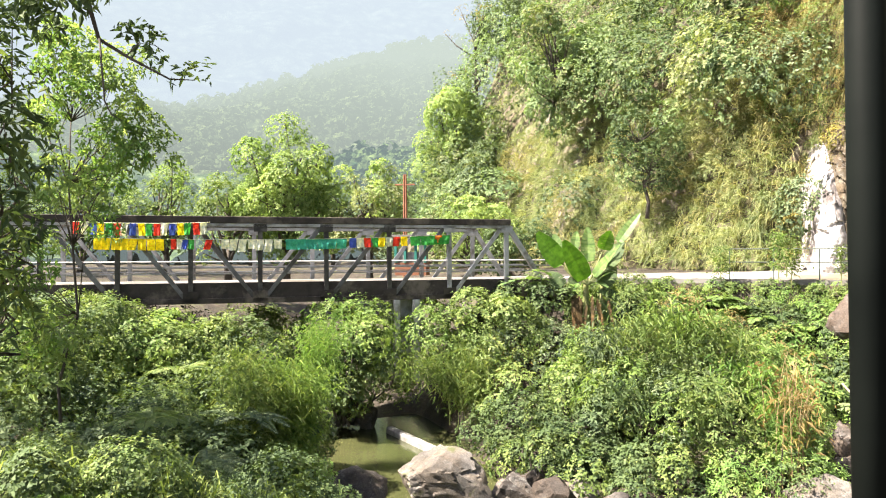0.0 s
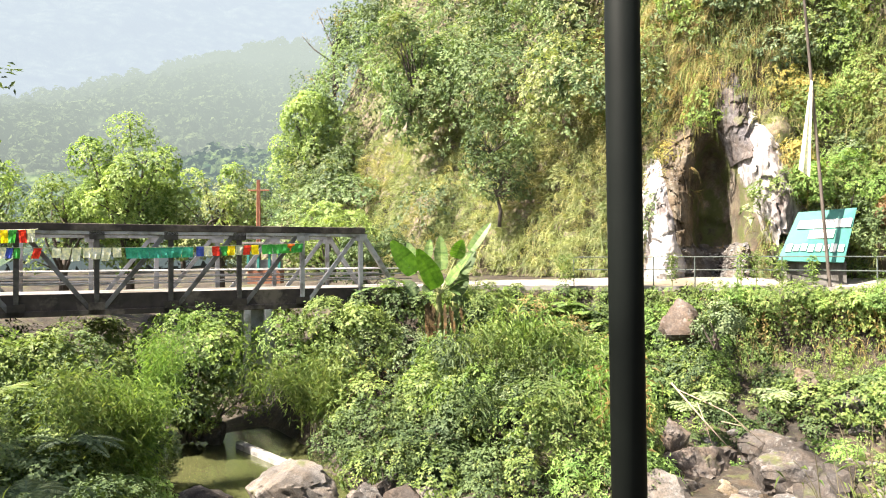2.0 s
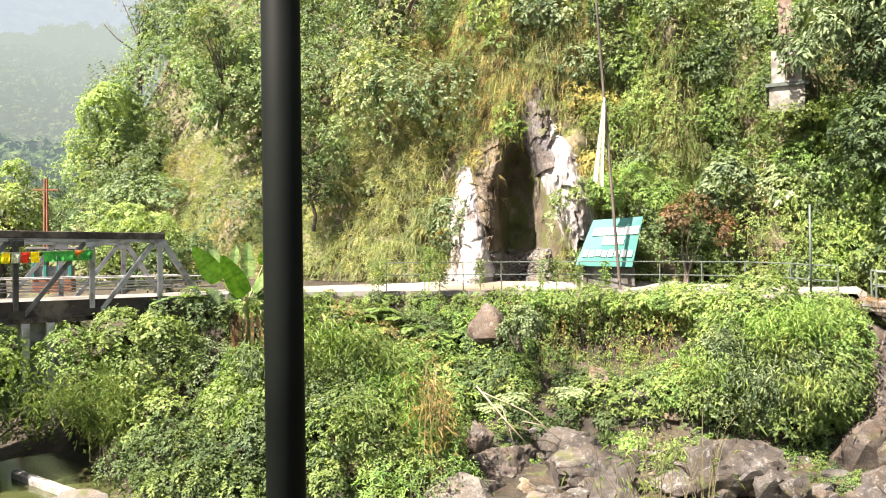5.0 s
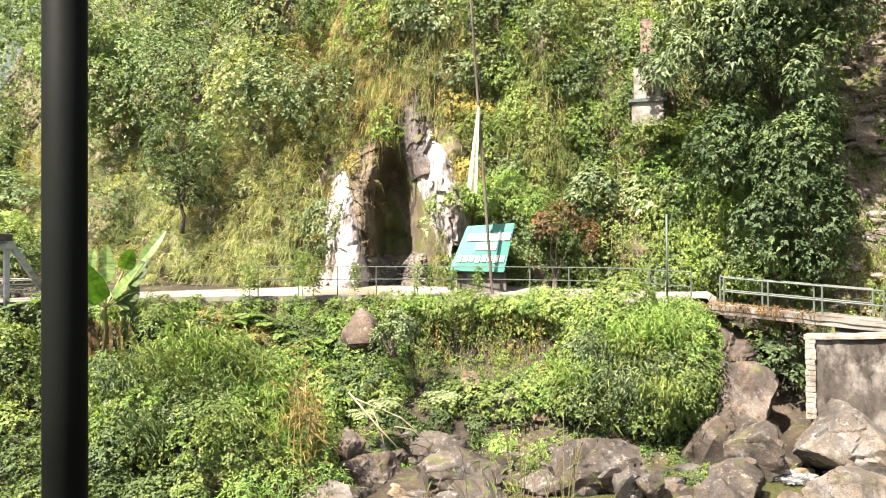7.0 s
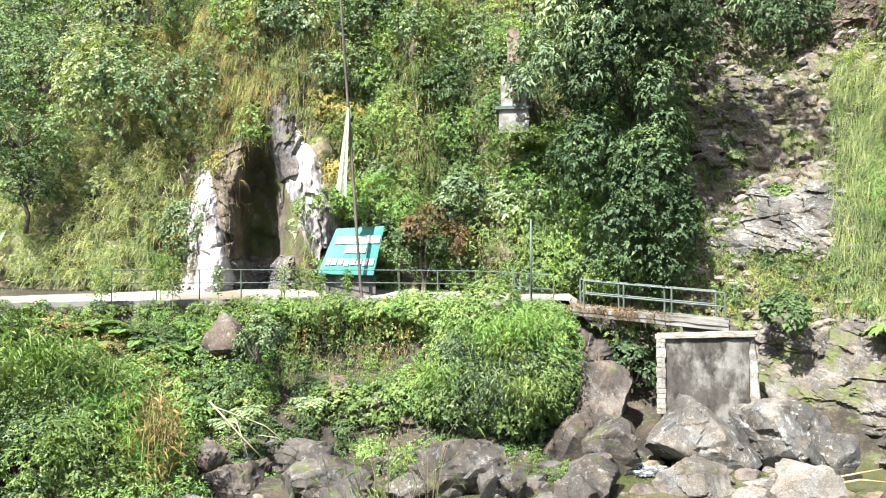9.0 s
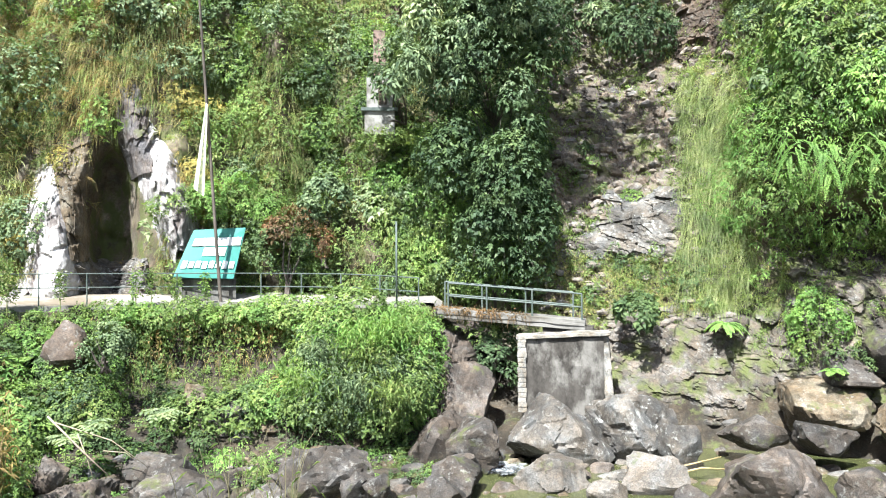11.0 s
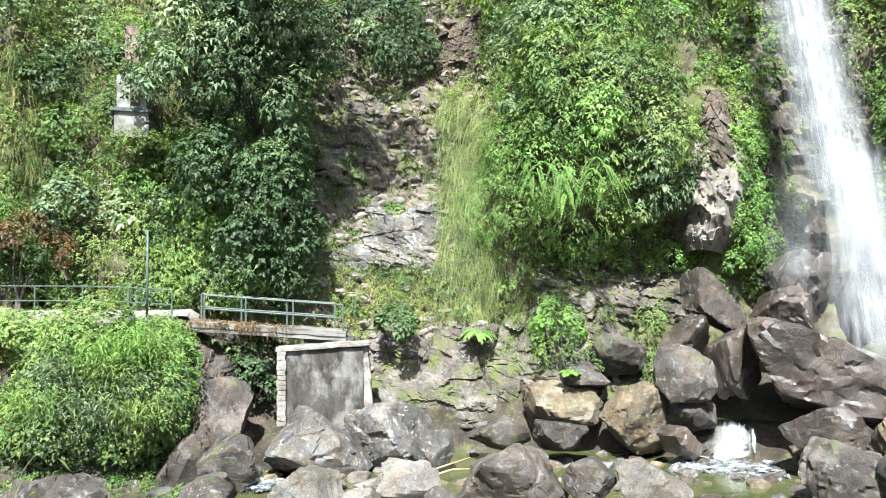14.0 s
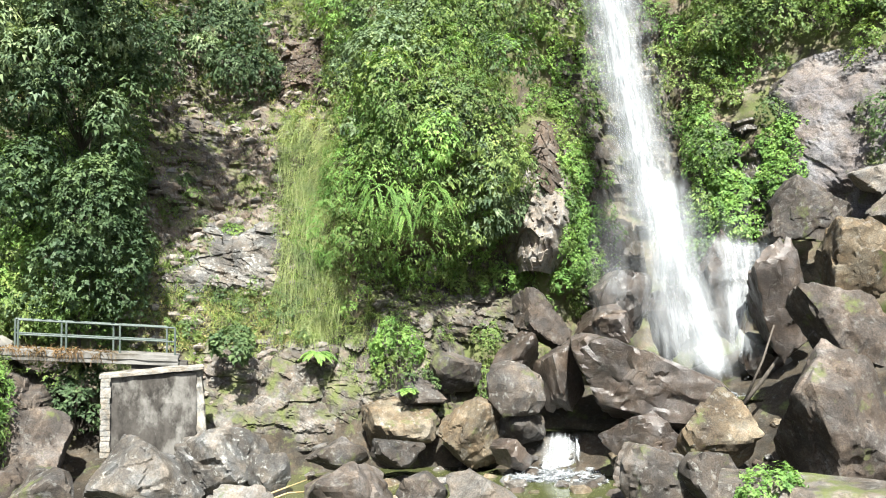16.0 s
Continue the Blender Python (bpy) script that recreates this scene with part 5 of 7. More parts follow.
def stuff(name, label, vf, material):
    return thing(name, label, "plants", vf[0], vf[1], material, False, kind="stuff")


def bare(az, z):
    """How bare the cliff is, 0 to 1."""
    b = spot(az, z, 7.2, 7.4, 5.4, 3.9) + spot(az, z, 4.9, 10.6, 2.2, 3.0)
    b = b + 0.92 * spot(az, z, -30.6, 10.0, 5.4, 9.5) + 0.6 * spot(az, z, -38.0, 3.4, 9.0, 1.8) + 0.3 * spot(az, z, -44.0, 6.3, 7.0, 0.9)
    b = b + spot(az, z, -53.0, 8.6, 2.2, 2.4) + spot(az, z, -61.0, 9.0, 3.6, 12.0) + spot(az, z, -73.5, 11.5, 3.4, 4.0) + 0.8 * spot(az, z, -70.0, 7.5, 5.0, 2.5)
    b = b + 0.8 * spot(az, z, -11.6, 10.6, 1.4, 1.0) + 0.85 * spot(az, z, -68.6, 10.6, 2.8, 3.6)
    return np.clip(b, 0, 1)


def m_noise(p, s, seed, lo=-0.1, hi=0.25):
    return np.clip((fbm(p * s, 3, seed) - lo) / (hi - lo), 0, 1)


def on_cliff(n, a0, a1, h0, h1, want=None):
    az, z, p, nr = cliff_sample(n, a0, a1, h0, h1)
    w = want(az, z, p) if want else 1.0
    keep = (rng.random(n) < w * (1 - bare(az, z))) & (z < crest(az) + 1)
    return p[keep], nr[keep]


def vines(p, n_leaf, length, L, W):
    """Creepers hanging down from each point."""
    n = len(p)
    ln = length * rng.uniform(0.4, 1.2, n)
    t = np.linspace(0, 1, n_leaf)
    q = p[:, None] - UPW * (ln[:, None] * t)[..., None] - unit(p * np.array([1, 1, 0]))[:, None] * (0.25 + 0.1 * np.sin(t * 9))[None, :, None]
    q = q + rng.normal(0, 0.07, q.shape)
    m = n * n_leaf
    ax = rng.normal(size=(m, 3)) * np.array([1, 1, 0.5]) - UPW * 0.7
    nr = np.repeat(-unit(p * np.array([1, 1, 0])), n_leaf, 0) + rng.normal(0, 0.4, (m, 3))
    return leaves(q.reshape(-1, 3), ax, nr, L * rng.uniform(0.6, 1.3, m), W * rng.uniform(0.6, 1.3, m))


def mixed(name, what, p, nr, lift, up, r, dens, k, kinds, droop=0.2, back=-0.15, clump=0.35):
    """Clumps shared out among several plants in drifts; kinds: rows of share, words, material, leaf length, leaf width."""
    q = fbm(p * clump, 3, 5) * 1.3 + rng.normal(0, 0.35, len(p))
    order = np.argsort(np.argsort(q)) / max(1, len(q))
    lo = 0.0
    tot = sum(kk[0] for kk in kinds)
    rr = r[0] + (r[1] * 1.35 - r[0]) * rng.random(len(p)) ** 2.0
    p = p + nr * (rng.random(len(p)) ** 2 * lift * 2.5)[:, None]
    for share, words, material, L, W in kinds:
        hi = lo + share / tot
        s = (order >= lo) & (order < hi)
        lo = hi
        if s.any():
            stuff(name, f"{words} {what}", lump_foliage(p[s] + nr[s] * lift, unit(nr[s] + UPW * up), rr[s], dens * (0.16 / L) ** 1.2, k, L, W, back=back, droop=droop), material)


# cliff by the road
p, nr = on_cliff(960, 13.5, -24, 5.2, 19.0, lambda a, h, q: np.where((a > 1.5) & (a < 14) & (h > 8.5) & (h < 16), 0.3, 1.0))
mixed("cliff_shrubs", "clinging to the cliff above the road", p, nr, 0.2, 0.4, (0.3, 0.85), 25, 6,
      [(2.6, "mid-green shrubs", L_MID, 0.16, 0.085), (1.5, "yellow-green shrubs", L_YEL, 0.14, 0.075), (0.8, "dark ivy", L_DARK, 0.14, 0.11),
       (1.6, "grey-green leafy shrubs", L_BLUE, 0.17, 0.10), (0.5, "pale large-leaved shrubs", L_PALE, 0.26, 0.13)])
p, nr = on_cliff(9500, 16, -18, 5.3, 18.5, lambda a, h, q: 0.25 + 0.75 * m_noise(q, 0.3, 51))
stuff("cliff_grass", "olive grass hanging over the cliff", tufts(p + nr * 0.3, unit(nr + UPW * 0.15), 9, 0.62, 0.018, 1.0), G_OLIVE)
p, nr = on_cliff(3600, 16, -18, 6.0, 17.5, lambda a, h, q: m_noise(q, 0.3, 57))
stuff("cliff_grass", "fresh green grass hanging over the cliff", tufts(p + nr * 0.35, unit(nr + UPW * 0.15), 9, 0.65, 0.018, 1.1), G_GREEN)
p, nr = on_cliff(3800, 15, 1, 6.0, 17, lambda a, h, q: 0.2 + 0.8 * m_noise(q, 0.35, 55))
stuff("cliff_grass", "dry brown grass hanging above the hollow", tufts(p + nr * 0.3, unit(nr + UPW * 0.1), 9, 0.6, 0.018, 1.1), L_DRY)
p, nr = on_cliff(420, 4, -15, 8.0, 18, lambda a, h, q: m_noise(q, 0.3, 58))
stuff("cliff_creepers", "dark creepers trailing down the cliff", vines(p + nr * 0.25, 34, 2.6, 0.13, 0.10), L_DARK)
p, nr = on_cliff(200, 12, -15, 8.0, 17, lambda a, h, q: m_noise(q, 0.3, 59))
stuff("cliff_creepers", "green creepers trailing down the cliff", vines(p + nr * 0.3, 30, 2.2, 0.13, 0.09), L_MID)
for a, z, r in ((2.2, 12.6, 0.8), (0.6, 12.2, 0.8), (1.4, 9.6, 0.6), (0.4, 9.2, 0.45), (-3.2, 9.3, 0.4), (9.8, 10.2, 0.5), (12.5, 7.0, 0.5)):
    c = cliff_point(np.array([a]), np.array([z])) - at(a, 0.5, 0.0)
    bsh = thing("shrub", "golden-leaved shrub hanging on the cliff", "shrub", group="golden shrubs on the cliff")
    part("foliage", lump_foliage(c, -unit(c * np.array([1, 1, 0])), np.array([r]), 50, 6, 0.2, 0.09), L_GOLD, bsh)
    part("stem", tube([c[0] + at(a, 0.6, 0.0), c[0], c[0] - at(a, 0.3, 0.2)], [0.04, 0.03, 0.015], 6), BARK, bsh)

# wooded slope
p, nr = on_cliff(560, 39, 13, 5.2, 28, lambda a, h, q: 1 - 0.98 * ((a > 13.0) & (a < 31) & (h < 11.5 + 0.25 * (a - 14) + 2.5 * fbm(q * 0.3, 2, 4))))
mixed("slope_woods", "crowding the wooded slope", p, nr, 0.9, 0.6, (0.8, 2.2), 12, 6,
      [(2.2, "mid-green trees", S_MID, 0.25, 0.14), (1.3, "olive-green trees", S_OLIVE, 0.24, 0.13), (0.9, "dark trees", L_DARK, 0.24, 0.14), (0.9, "grey-green trees", L_BLUE, 0.24, 0.14)], clump=0.16)
p, nr = on_cliff(6000, 32, 12, 5.1, 14, lambda a, h, q: 0.8)
k = m_noise(p, 0.35, 64, -0.25, 0.25) > rng.random(len(p))
stuff("slope_grass", "olive grass on the sunlit slope", tufts(p[k] + nr[k] * 0.7, unit(nr[k] + UPW * 0.5), 8, 0.7, 0.028, 0.7), G_OLIVE)
stuff("slope_grass", "pale dry grass on the sunlit slope", tufts(p[~k] + nr[~k] * 0.7, unit(nr[~k] + UPW * 0.5), 8, 0.7, 0.028, 0.7), G_PALE)
p, nr = on_cliff(70, 31, 12, 5.2, 10.5, lambda a, h, q: m_noise(q, 0.3, 62))
stuff("slope_shrubs", "yellow-green shrubs on the grassy slope", lump_foliage(p + nr * 0.6, unit(nr + UPW), rng.uniform(0.3, 0.8, len(p)), 24, 6, 0.18, 0.09), S_OLIVE)

# gully and foot of the cliff
az, z, p, nr = cliff_sample(5200, -23, -41, 3.5, 20)
k = rng.random(len(p)) < 0.22 + 0.78 * m_noise(p, 0.55, 71, 0.0, 0.2)
stuff("gully_grass", "tufts of green grass in the scree gully", tufts(p[k] + nr[k] * 0.16, unit(nr[k] + UPW), 9, 0.42, 0.022, 0.7), G_GREEN)
az, z, p2, nr2 = cliff_sample(260, -24, -37.5, 3.8, 18)
k = rng.random(len(p2)) < m_noise(p2, 0.5, 77, -0.05, 0.2)
mixed("gully_herbs", "rooted in the scree gully", p2[k], nr2[k], 0.05, 0.5, (0.12, 0.36), 56, 5, [(1, "yellow-green herbs", L_YEL, 0.12, 0.06), (1, "mid-green herbs", L_MID, 0.13, 0.06), (0.7, "dark herbs", L_DARK, 0.14, 0.08)])
k = rng.random(len(p)) < 0.35 * m_noise(p, 0.55, 75, 0.0, 0.2)
stuff("gully_grass", "dry straw in the scree gully", tufts(p[k] + nr[k] * 0.12, unit(nr[k] + UPW * 0.4), 7, 0.5, 0.018, 0.8), G_OLIVE)
az, z, p, nr = cliff_sample(1000, -34.2, -38.8, 4.6, 13)
kk = rng.random(len(p)) < 0.6
stuff("gully_grass", "long pale grass trailing beside the bushes", tufts(p[kk] + nr[kk] * 0.35, unit(nr[kk] + UPW * 0.2), 9, 0.85, 0.016, 1.2), G_PALE)
stuff("gully_grass", "long green grass trailing beside the bushes", tufts(p[~kk] + nr[~kk] * 0.25, unit(nr[~kk] + UPW * 0.2), 8, 0.75, 0.016, 1.1), G_GREEN)
az, z, p, nr = cliff_sample(900, -23.5, -36, 4.2, 6.6)
stuff("gully_grass", "short mossy grass below the pale slab", tufts(p + nr * 0.22, unit(nr + UPW * 0.6), 9, 0.2, 0.022, 0.8), G_OLIVE)
k = rng.random(len(p)) < 0.05
mixed("gully_herbs", "below the pale slab", p[k], nr[k], 0.2, 0.4, (0.12, 0.3), 50, 5, [(1, "mid-green herbs", L_MID, 0.13, 0.08), (1, "dark herbs", L_DARK, 0.13, 0.07)])
az, z, p, nr = cliff_sample(1500, -23.5, -38, 2.5, 20)
k = rng.random(len(p)) < 0.9
sv = [(rock_shape((s, s * 0.8, s * 0.55), 900 + i, 6, ico(2))[0] + c, ico(2)[1]) for i, (c, s) in enumerate(zip((p + nr * 0.17)[k][:900], 0.09 + 0.62 * rng.random(900) ** 2.6))]
stuff("scree", "broken brownish stones lying in the gully", join(sv), R_SCREE)

# bushes hanging left of the fall
p, nr = on_cliff(560, -35, -54, 8.0, 20, lambda a, h, q: (np.abs(a + 44.8) < np.interp(h, [7, 9, 13, 17, 20], [3.2, 4.8, 5.4, 5.0, 4.6]) + 2.5 * fbm(q * 0.5, 2, 8)) * 1.0)
mixed("cliff_bushes", "hanging from the cliff beside the waterfall", p, nr, 0.55, 0.2, (0.4, 1.1), 26, 6,
      [(2.2, "bright bamboo-like bushes", L_BRIGHT, 0.2, 0.045), (2.0, "mid-green bushes", L_MID, 0.2, 0.09), (1.6, "blue-green leafy bushes", L_BLUE, 0.19, 0.12), (0.9, "dark leafy bushes", L_DARK, 0.19, 0.1), (0.8, "fresh green bushes", L_BRIGHT, 0.18, 0.09)], droop=0.45)
az, z, p, nr = cliff_sample(900, -36, -53, 3.0, 7.8)
k = rng.random(len(p)) < m_noise(p, 0.6, 81, -0.15, 0.15)
stuff("cliff_grass", "green grass on the ledges below the bushes", tufts(p[k] + nr[k] * 0.45, unit(nr[k] + UPW * 0.6), 8, 0.4, 0.018, 0.8), G_GREEN)
p, nr = on_cliff(520, -37, -58, 2.5, 8.5, lambda a, h, q: m_noise(q, 0.6, 79, -0.1, 0.2))
mixed("cliff_ivy", "at the foot of the cliff", p, nr, 0.32, 0.3, (0.15, 0.45), 46, 5, [(1.0, "green creepers", L_MID, 0.13, 0.08), (1.0, "bright green herbs", L_BRIGHT, 0.14, 0.07)])
p, nr = on_cliff(420, -50.5, -58.0, 7.5, 18, lambda a, h, q: m_noise(q, 0.6, 85, -0.25, 0.1))
mixed("cliff_ivy", "on the mossy cliff beside the falling water", p, nr, 0.05, 0.1, (0.15, 0.4), 50, 5, [(1.2, "yellow-green mossy plants", L_YEL, 0.1, 0.07), (1.0, "fresh green plants", L_BRIGHT, 0.13, 0.08), (0.8, "mid-green plants", L_MID, 0.12, 0.08)])
p, nr = on_cliff(420, -54, -70, 7.0, 21, lambda a, h, q: m_noise(q, 0.4, 83, -0.2, 0.2))
mixed("cliff_ivy", "on the wet cliff beside the waterfall", p, nr, 0.1, 0.1, (0.25, 0.65), 36, 5, [(1.2, "wet green plants", L_MID, 0.17, 0.12), (1.2, "dark green plants", L_DARK, 0.16, 0.1), (0.5, "fresh green mossy plants", L_BRIGHT, 0.12, 0.08)])
for a0, z0, z1 in ((-65.0, 7.6, 13.0), (-66.8, 8.0, 11.5), (-56.0, 6.5, 12.0), (-70.2, 9.5, 12.0)):
    nn = 60
    a = rng.normal(a0, 0.7, nn)
    zz = rng.uniform(z0, z1, nn)
    q = cliff_point(a, zz)
    stuff("cliff_ivy", "column of fresh green ivy on the wet rock", lump_foliage(q - unit(q * np.array([1, 1, 0])) * 0.35, -unit(q * np.array([1, 1, 0])), rng.uniform(0.25, 0.5, nn), 48, 5, 0.16, 0.12), L_BRIGHT)
p, nr = on_cliff(600, -62, -82, 9.0, 22, lambda a, h, q: m_noise(q, 0.35, 87, -0.2, 0.2))
mixed("cliff_shrubs", "above the rocks by the waterfall", p, nr, 0.3, 0.3, (0.35, 0.95), 26, 6, [(1.5, "dark leafy shrubs", L_DARK, 0.2, 0.11), (1.5, "mid-green shrubs", L_MID, 0.2, 0.1), (0.6, "olive mossy shrubs", L_YEL, 0.12, 0.07)])
p, nr = on_cliff(130, -24, -80, 17.0, 24)
mixed("cliff_shrubs", "along the cliff top", p, nr, 0.4, 0.3, (0.6, 1.4), 20, 6, [(1, "dark shrubs", L_DARK, 0.24, 0.12), (1, "mid-green shrubs", L_MID, 0.24, 0.12)])


def on_bank(n, a0, a1, lo, hi):
    """Points on the ground, lo and hi counted in rings: near edge 0, river 1 to 2, bank top 3, cliff foot 4."""
    az, s = rng.uniform(min(a0, a1), max(a0, a1), n), rng.uniform(lo, hi, n)
    rings = [np.full(n, 4.6), along(BD, az), along(CD, az), along(DD, az), along(ED, az)]
    i = np.clip(s.astype(int), 0, 3)
    fr = s - i
    lo_d = np.choose(i, rings[:4])
    hi_d = np.choose(i, rings[1:])
    return ground_point(az, lo_d + (hi_d - lo_d) * fr)


def outward(p):
    return unit(-unit(p * np.array([1, 1, 0])) * 0.8 + UPW)


# far bank under the road
p = on_bank(740, 29, -15.6, 2.2, 2.76)
gap = m_noise(p, 0.5, 92, -0.22, 0.02) > rng.random(len(p))
az_p, d_p = np.degrees(np.arctan2(-p[:, 0], p[:, 1])), np.hypot(p[:, 0], p[:, 1])
gap &= ~((az_p < 6.5) & (az_p > -6.5) & (d_p > along(CD, az_p) + 1.6) & (rng.random(len(p)) < 0.9))   # the washed-out hollow under the road
p = p[gap]
# the darkest leaves paint in the shade of hollows between the herbs
mixed("bank_herbs", "covering the river bank below the road", p, outward(p), 0.05, 0.2, (0.2, 0.65), 38, 6,
      [(1.5, "yellow-green herbs", L_YEL, 0.14, 0.075), (2.0, "mid-green shrubs", L_MID, 0.16, 0.085), (1.8, "dark creepers", L_DARK, 0.13, 0.09), (0.8, "shaded dark herbs", L_SHADED, 0.14, 0.08), (1.0, "bright green herbs", L_BRIGHT, 0.16, 0.07), (0.5, "dry brown stalks", L_DRY, 0.16, 0.04)], clump=0.5)
p = on_bank(180, -7, -14.6, 2.2, 2.72)
mixed("bank_shrubs", "bulging over the stream bank", p, outward(p), 0.35, 0.1, (0.35, 0.9), 34, 6,
      [(1.5, "blue-green narrow-leaved shrubs", L_BLUE, 0.2, 0.07), (1.5, "mid-green shrubs", L_MID, 0.17, 0.08), (0.8, "bright fern-like shrubs", L_BRIGHT, 0.18, 0.06)], clump=0.5)
p = on_bank(1900, 29, -17, 2.5, 2.97)
stuff("bank_grass", "green grass along the top of the river bank", tufts(p, outward(p), 9, 0.32, 0.02, 0.6), G_GREEN)
p = on_bank(480, 29, -16.5, 2.74, 2.97) + UPW * 0.1
mixed("bank_herbs", "hanging over the top of the river bank", p, outward(p), 0.0, 0.1, (0.12, 0.24), 60, 6,
      [(2.0, "yellow-green herbs", L_YEL, 0.12, 0.06), (2.0, "mid-green herbs", L_MID, 0.12, 0.06), (1.0, "bright green herbs", L_BRIGHT, 0.13, 0.05), (0.6, "dark creepers", L_DARK, 0.12, 0.08)], clump=0.6)
p = on_bank(70, 8, -6, 2.8, 2.9)
stuff("bank_roots", "dry brown grass and roots hanging on the bank", tufts(p + UPW * 0.15, outward(p) - UPW * 0.8, 8, 0.7, 0.016, 1.0), L_DRY)
p = on_bank(40, 7, -8, 2.86, 2.95)
stuff("bank_creepers", "brown and green creepers hanging over the washed-out bank", vines(p + UPW * 0.1 - unit(p * np.array([1, 1, 0])) * 0.2, 18, 1.1, 0.11, 0.06), L_DRY)
p = on_bank(130, 7, -8, 2.86, 2.95)
stuff("bank_creepers", "green creepers hanging over the washed-out bank", vines(p + UPW * 0.1 - unit(p * np.array([1, 1, 0])) * 0.25, 18, 1.2, 0.13, 0.07), L_MID)
p = on_bank(60, 7, -6.5, 2.88, 2.94)
mixed("bank_herbs", "overhanging the washed-out bank", p - unit(p * np.array([1, 1, 0])) * 0.35, outward(p), 0.1, 0.1, (0.25, 0.5), 46, 6, [(1, "yellow-green herbs", L_YEL, 0.13, 0.07), (1.4, "mid-green herbs", L_MID, 0.13, 0.07), (0.8, "bright green herbs", L_BRIGHT, 0.13, 0.06)])
p = on_bank(240, 14, -17, 1.75, 2.3)
mixed("bank_herbs", "among the stones by the stream", p, outward(p), 0.0, 0.3, (0.1, 0.35), 60, 5, [(1, "bright green herbs", L_BRIGHT, 0.12, 0.06), (1, "mid-green herbs", L_MID, 0.12, 0.06), (1, "dark herbs", L_DARK, 0.12, 0.07)], clump=0.6)


def ball_of(center, radii, n, r):
    """Clump centres over an ellipsoid."""
    u = unit(rng.normal(size=(n, 3)))
    u[:, 2] = np.abs(u[:, 2]) - 0.15
    k = 1 + 0.22 * fbm(u * 1.6 + np.asarray(center) * 0.3, 2, 6)
    return np.asarray(center) + u * np.asarray(radii) * k[:, None], rng.uniform(*r, n)


def bush(label, groups, stem_base=None, name="bush"):
    """A bush of several kinds of foliage over a few stems; groups: rows of centre, radii, clumps, clump size, material, density, leaf length, leaf width."""
    ob = thing(name, label, "bush")
    for c, rad3, n, r, material, dens, L, W in groups:
        cs, rs = ball_of(c, rad3, n, r)
        nn = unit((cs - np.asarray(c)) / np.asarray(rad3) + np.array([0, 0, 0.3]))
        part("foliage", lump_foliage(cs, nn, rs, dens, 6, L, W, back=-0.4), material, ob)
    c0 = np.asarray(groups[0][0], float)
    b0 = c0.copy() if stem_base is None else np.asarray(stem_base, float)
    for i in range(4):
        e = c0 + rng.normal(0, 0.5, 3) * np.asarray(groups[0][1])
        part("stem", tube([b0 + rng.normal(0, 0.1, 3) * [1, 1, 0], (b0 + e) / 2 + rng.normal(0, 0.1, 3), e], [0.05, 0.035, 0.015], 6), BARK, ob)
    return ob


bush("broad dense mound of mixed green shrubs on the river bank", [
    (at(21.5, 21.4, 0.9), (3.4, 2.5, 2.9), 70, (0.4, 0.9), L_MID, 44, 0.13, 0.07),
    (at(21.5, 21.2, 1.3), (3.5, 2.5, 2.7), 26, (0.4, 0.8), L_YEL, 40, 0.12, 0.065),
    (at(20.5, 20.6, 1.0), (2.9, 2.2, 2.4), 8, (0.3, 0.55), L_PALE, 22, 0.19, 0.13),
    (at(22.0, 21.0, 0.8), (3.5, 2.6, 2.5), 26, (0.35, 0.7), L_BLUE, 34, 0.15, 0.07),
    (at(22.0, 20.8, 0.4), (3.6, 2.6, 2.0), 24, (0.4, 0.8), L_DARK, 36, 0.15, 0.08)], at(21.5, 21.4, 0.2))
bush("leafy shrub filling the bank under the bridge", [(at(40.5, 29.5, 2.2), (2.2, 1.2, 1.8), 22, (0.4, 0.8), L_MID, 30, 0.16, 0.08), (at(46.0, 30.5, 2.2), (2.6, 1.2, 1.6), 20, (0.4, 0.8), L_YEL, 30, 0.16, 0.08)], at(42.0, 29.8, 0.4))
bush("leafy shrub filling the bank under the bridge", [(at(52.0, 27.5, 2.0), (3.0, 1.5, 1.7), 24, (0.4, 0.9), L_MID, 30, 0.16, 0.08), (at(60.0, 27.5, 2.6), (3.0, 1.5, 1.5), 20, (0.4, 0.9), L_DARK, 30, 0.16, 0.08)], at(54.0, 27.8, 0.8))
bush("dark leafy shrub beside the river boulders", [(at(29.6, 20.6, 0.4), (1.6, 1.5, 2.0), 22, (0.4, 0.8), L_DARK, 40, 0.15, 0.085), (at(30.0, 21.4, 1.2), (1.8, 1.4, 1.8), 14, (0.4, 0.8), L_MID, 34, 0.16, 0.08)], at(29.6, 20.6, 0.1))
bush("dark leafy shrub hanging down to the pool", [(at(33.2, 19.4, 0.5), (1.4, 0.9, 1.3), 20, (0.35, 0.65), L_DARK, 44, 0.14, 0.08), (at(30.6, 18.6, 0.3), (1.5, 0.9, 1.0), 18, (0.3, 0.6), L_MID, 44, 0.14, 0.07)], at(32.2, 19.2, 0.0))
bush("low green shrub at the foot of the mound", [(at(25.6, 18.2, 0.1), (2.0, 0.9, 0.9), 20, (0.3, 0.55), L_DARK, 44, 0.14, 0.08), (at(21.6, 18.2, 0.2), (1.6, 0.9, 0.9), 16, (0.3, 0.55), L_MID, 44, 0.14, 0.07)], at(24.6, 18.4, -0.1))
bush("low feathery green bush by the boulders", [(at(15.5, 18.6, 0.2), (1.6, 1.2, 0.9), 22, (0.3, 0.6), L_BRIGHT, 40, 0.22, 0.045)], at(15.5, 18.6, 0.0))
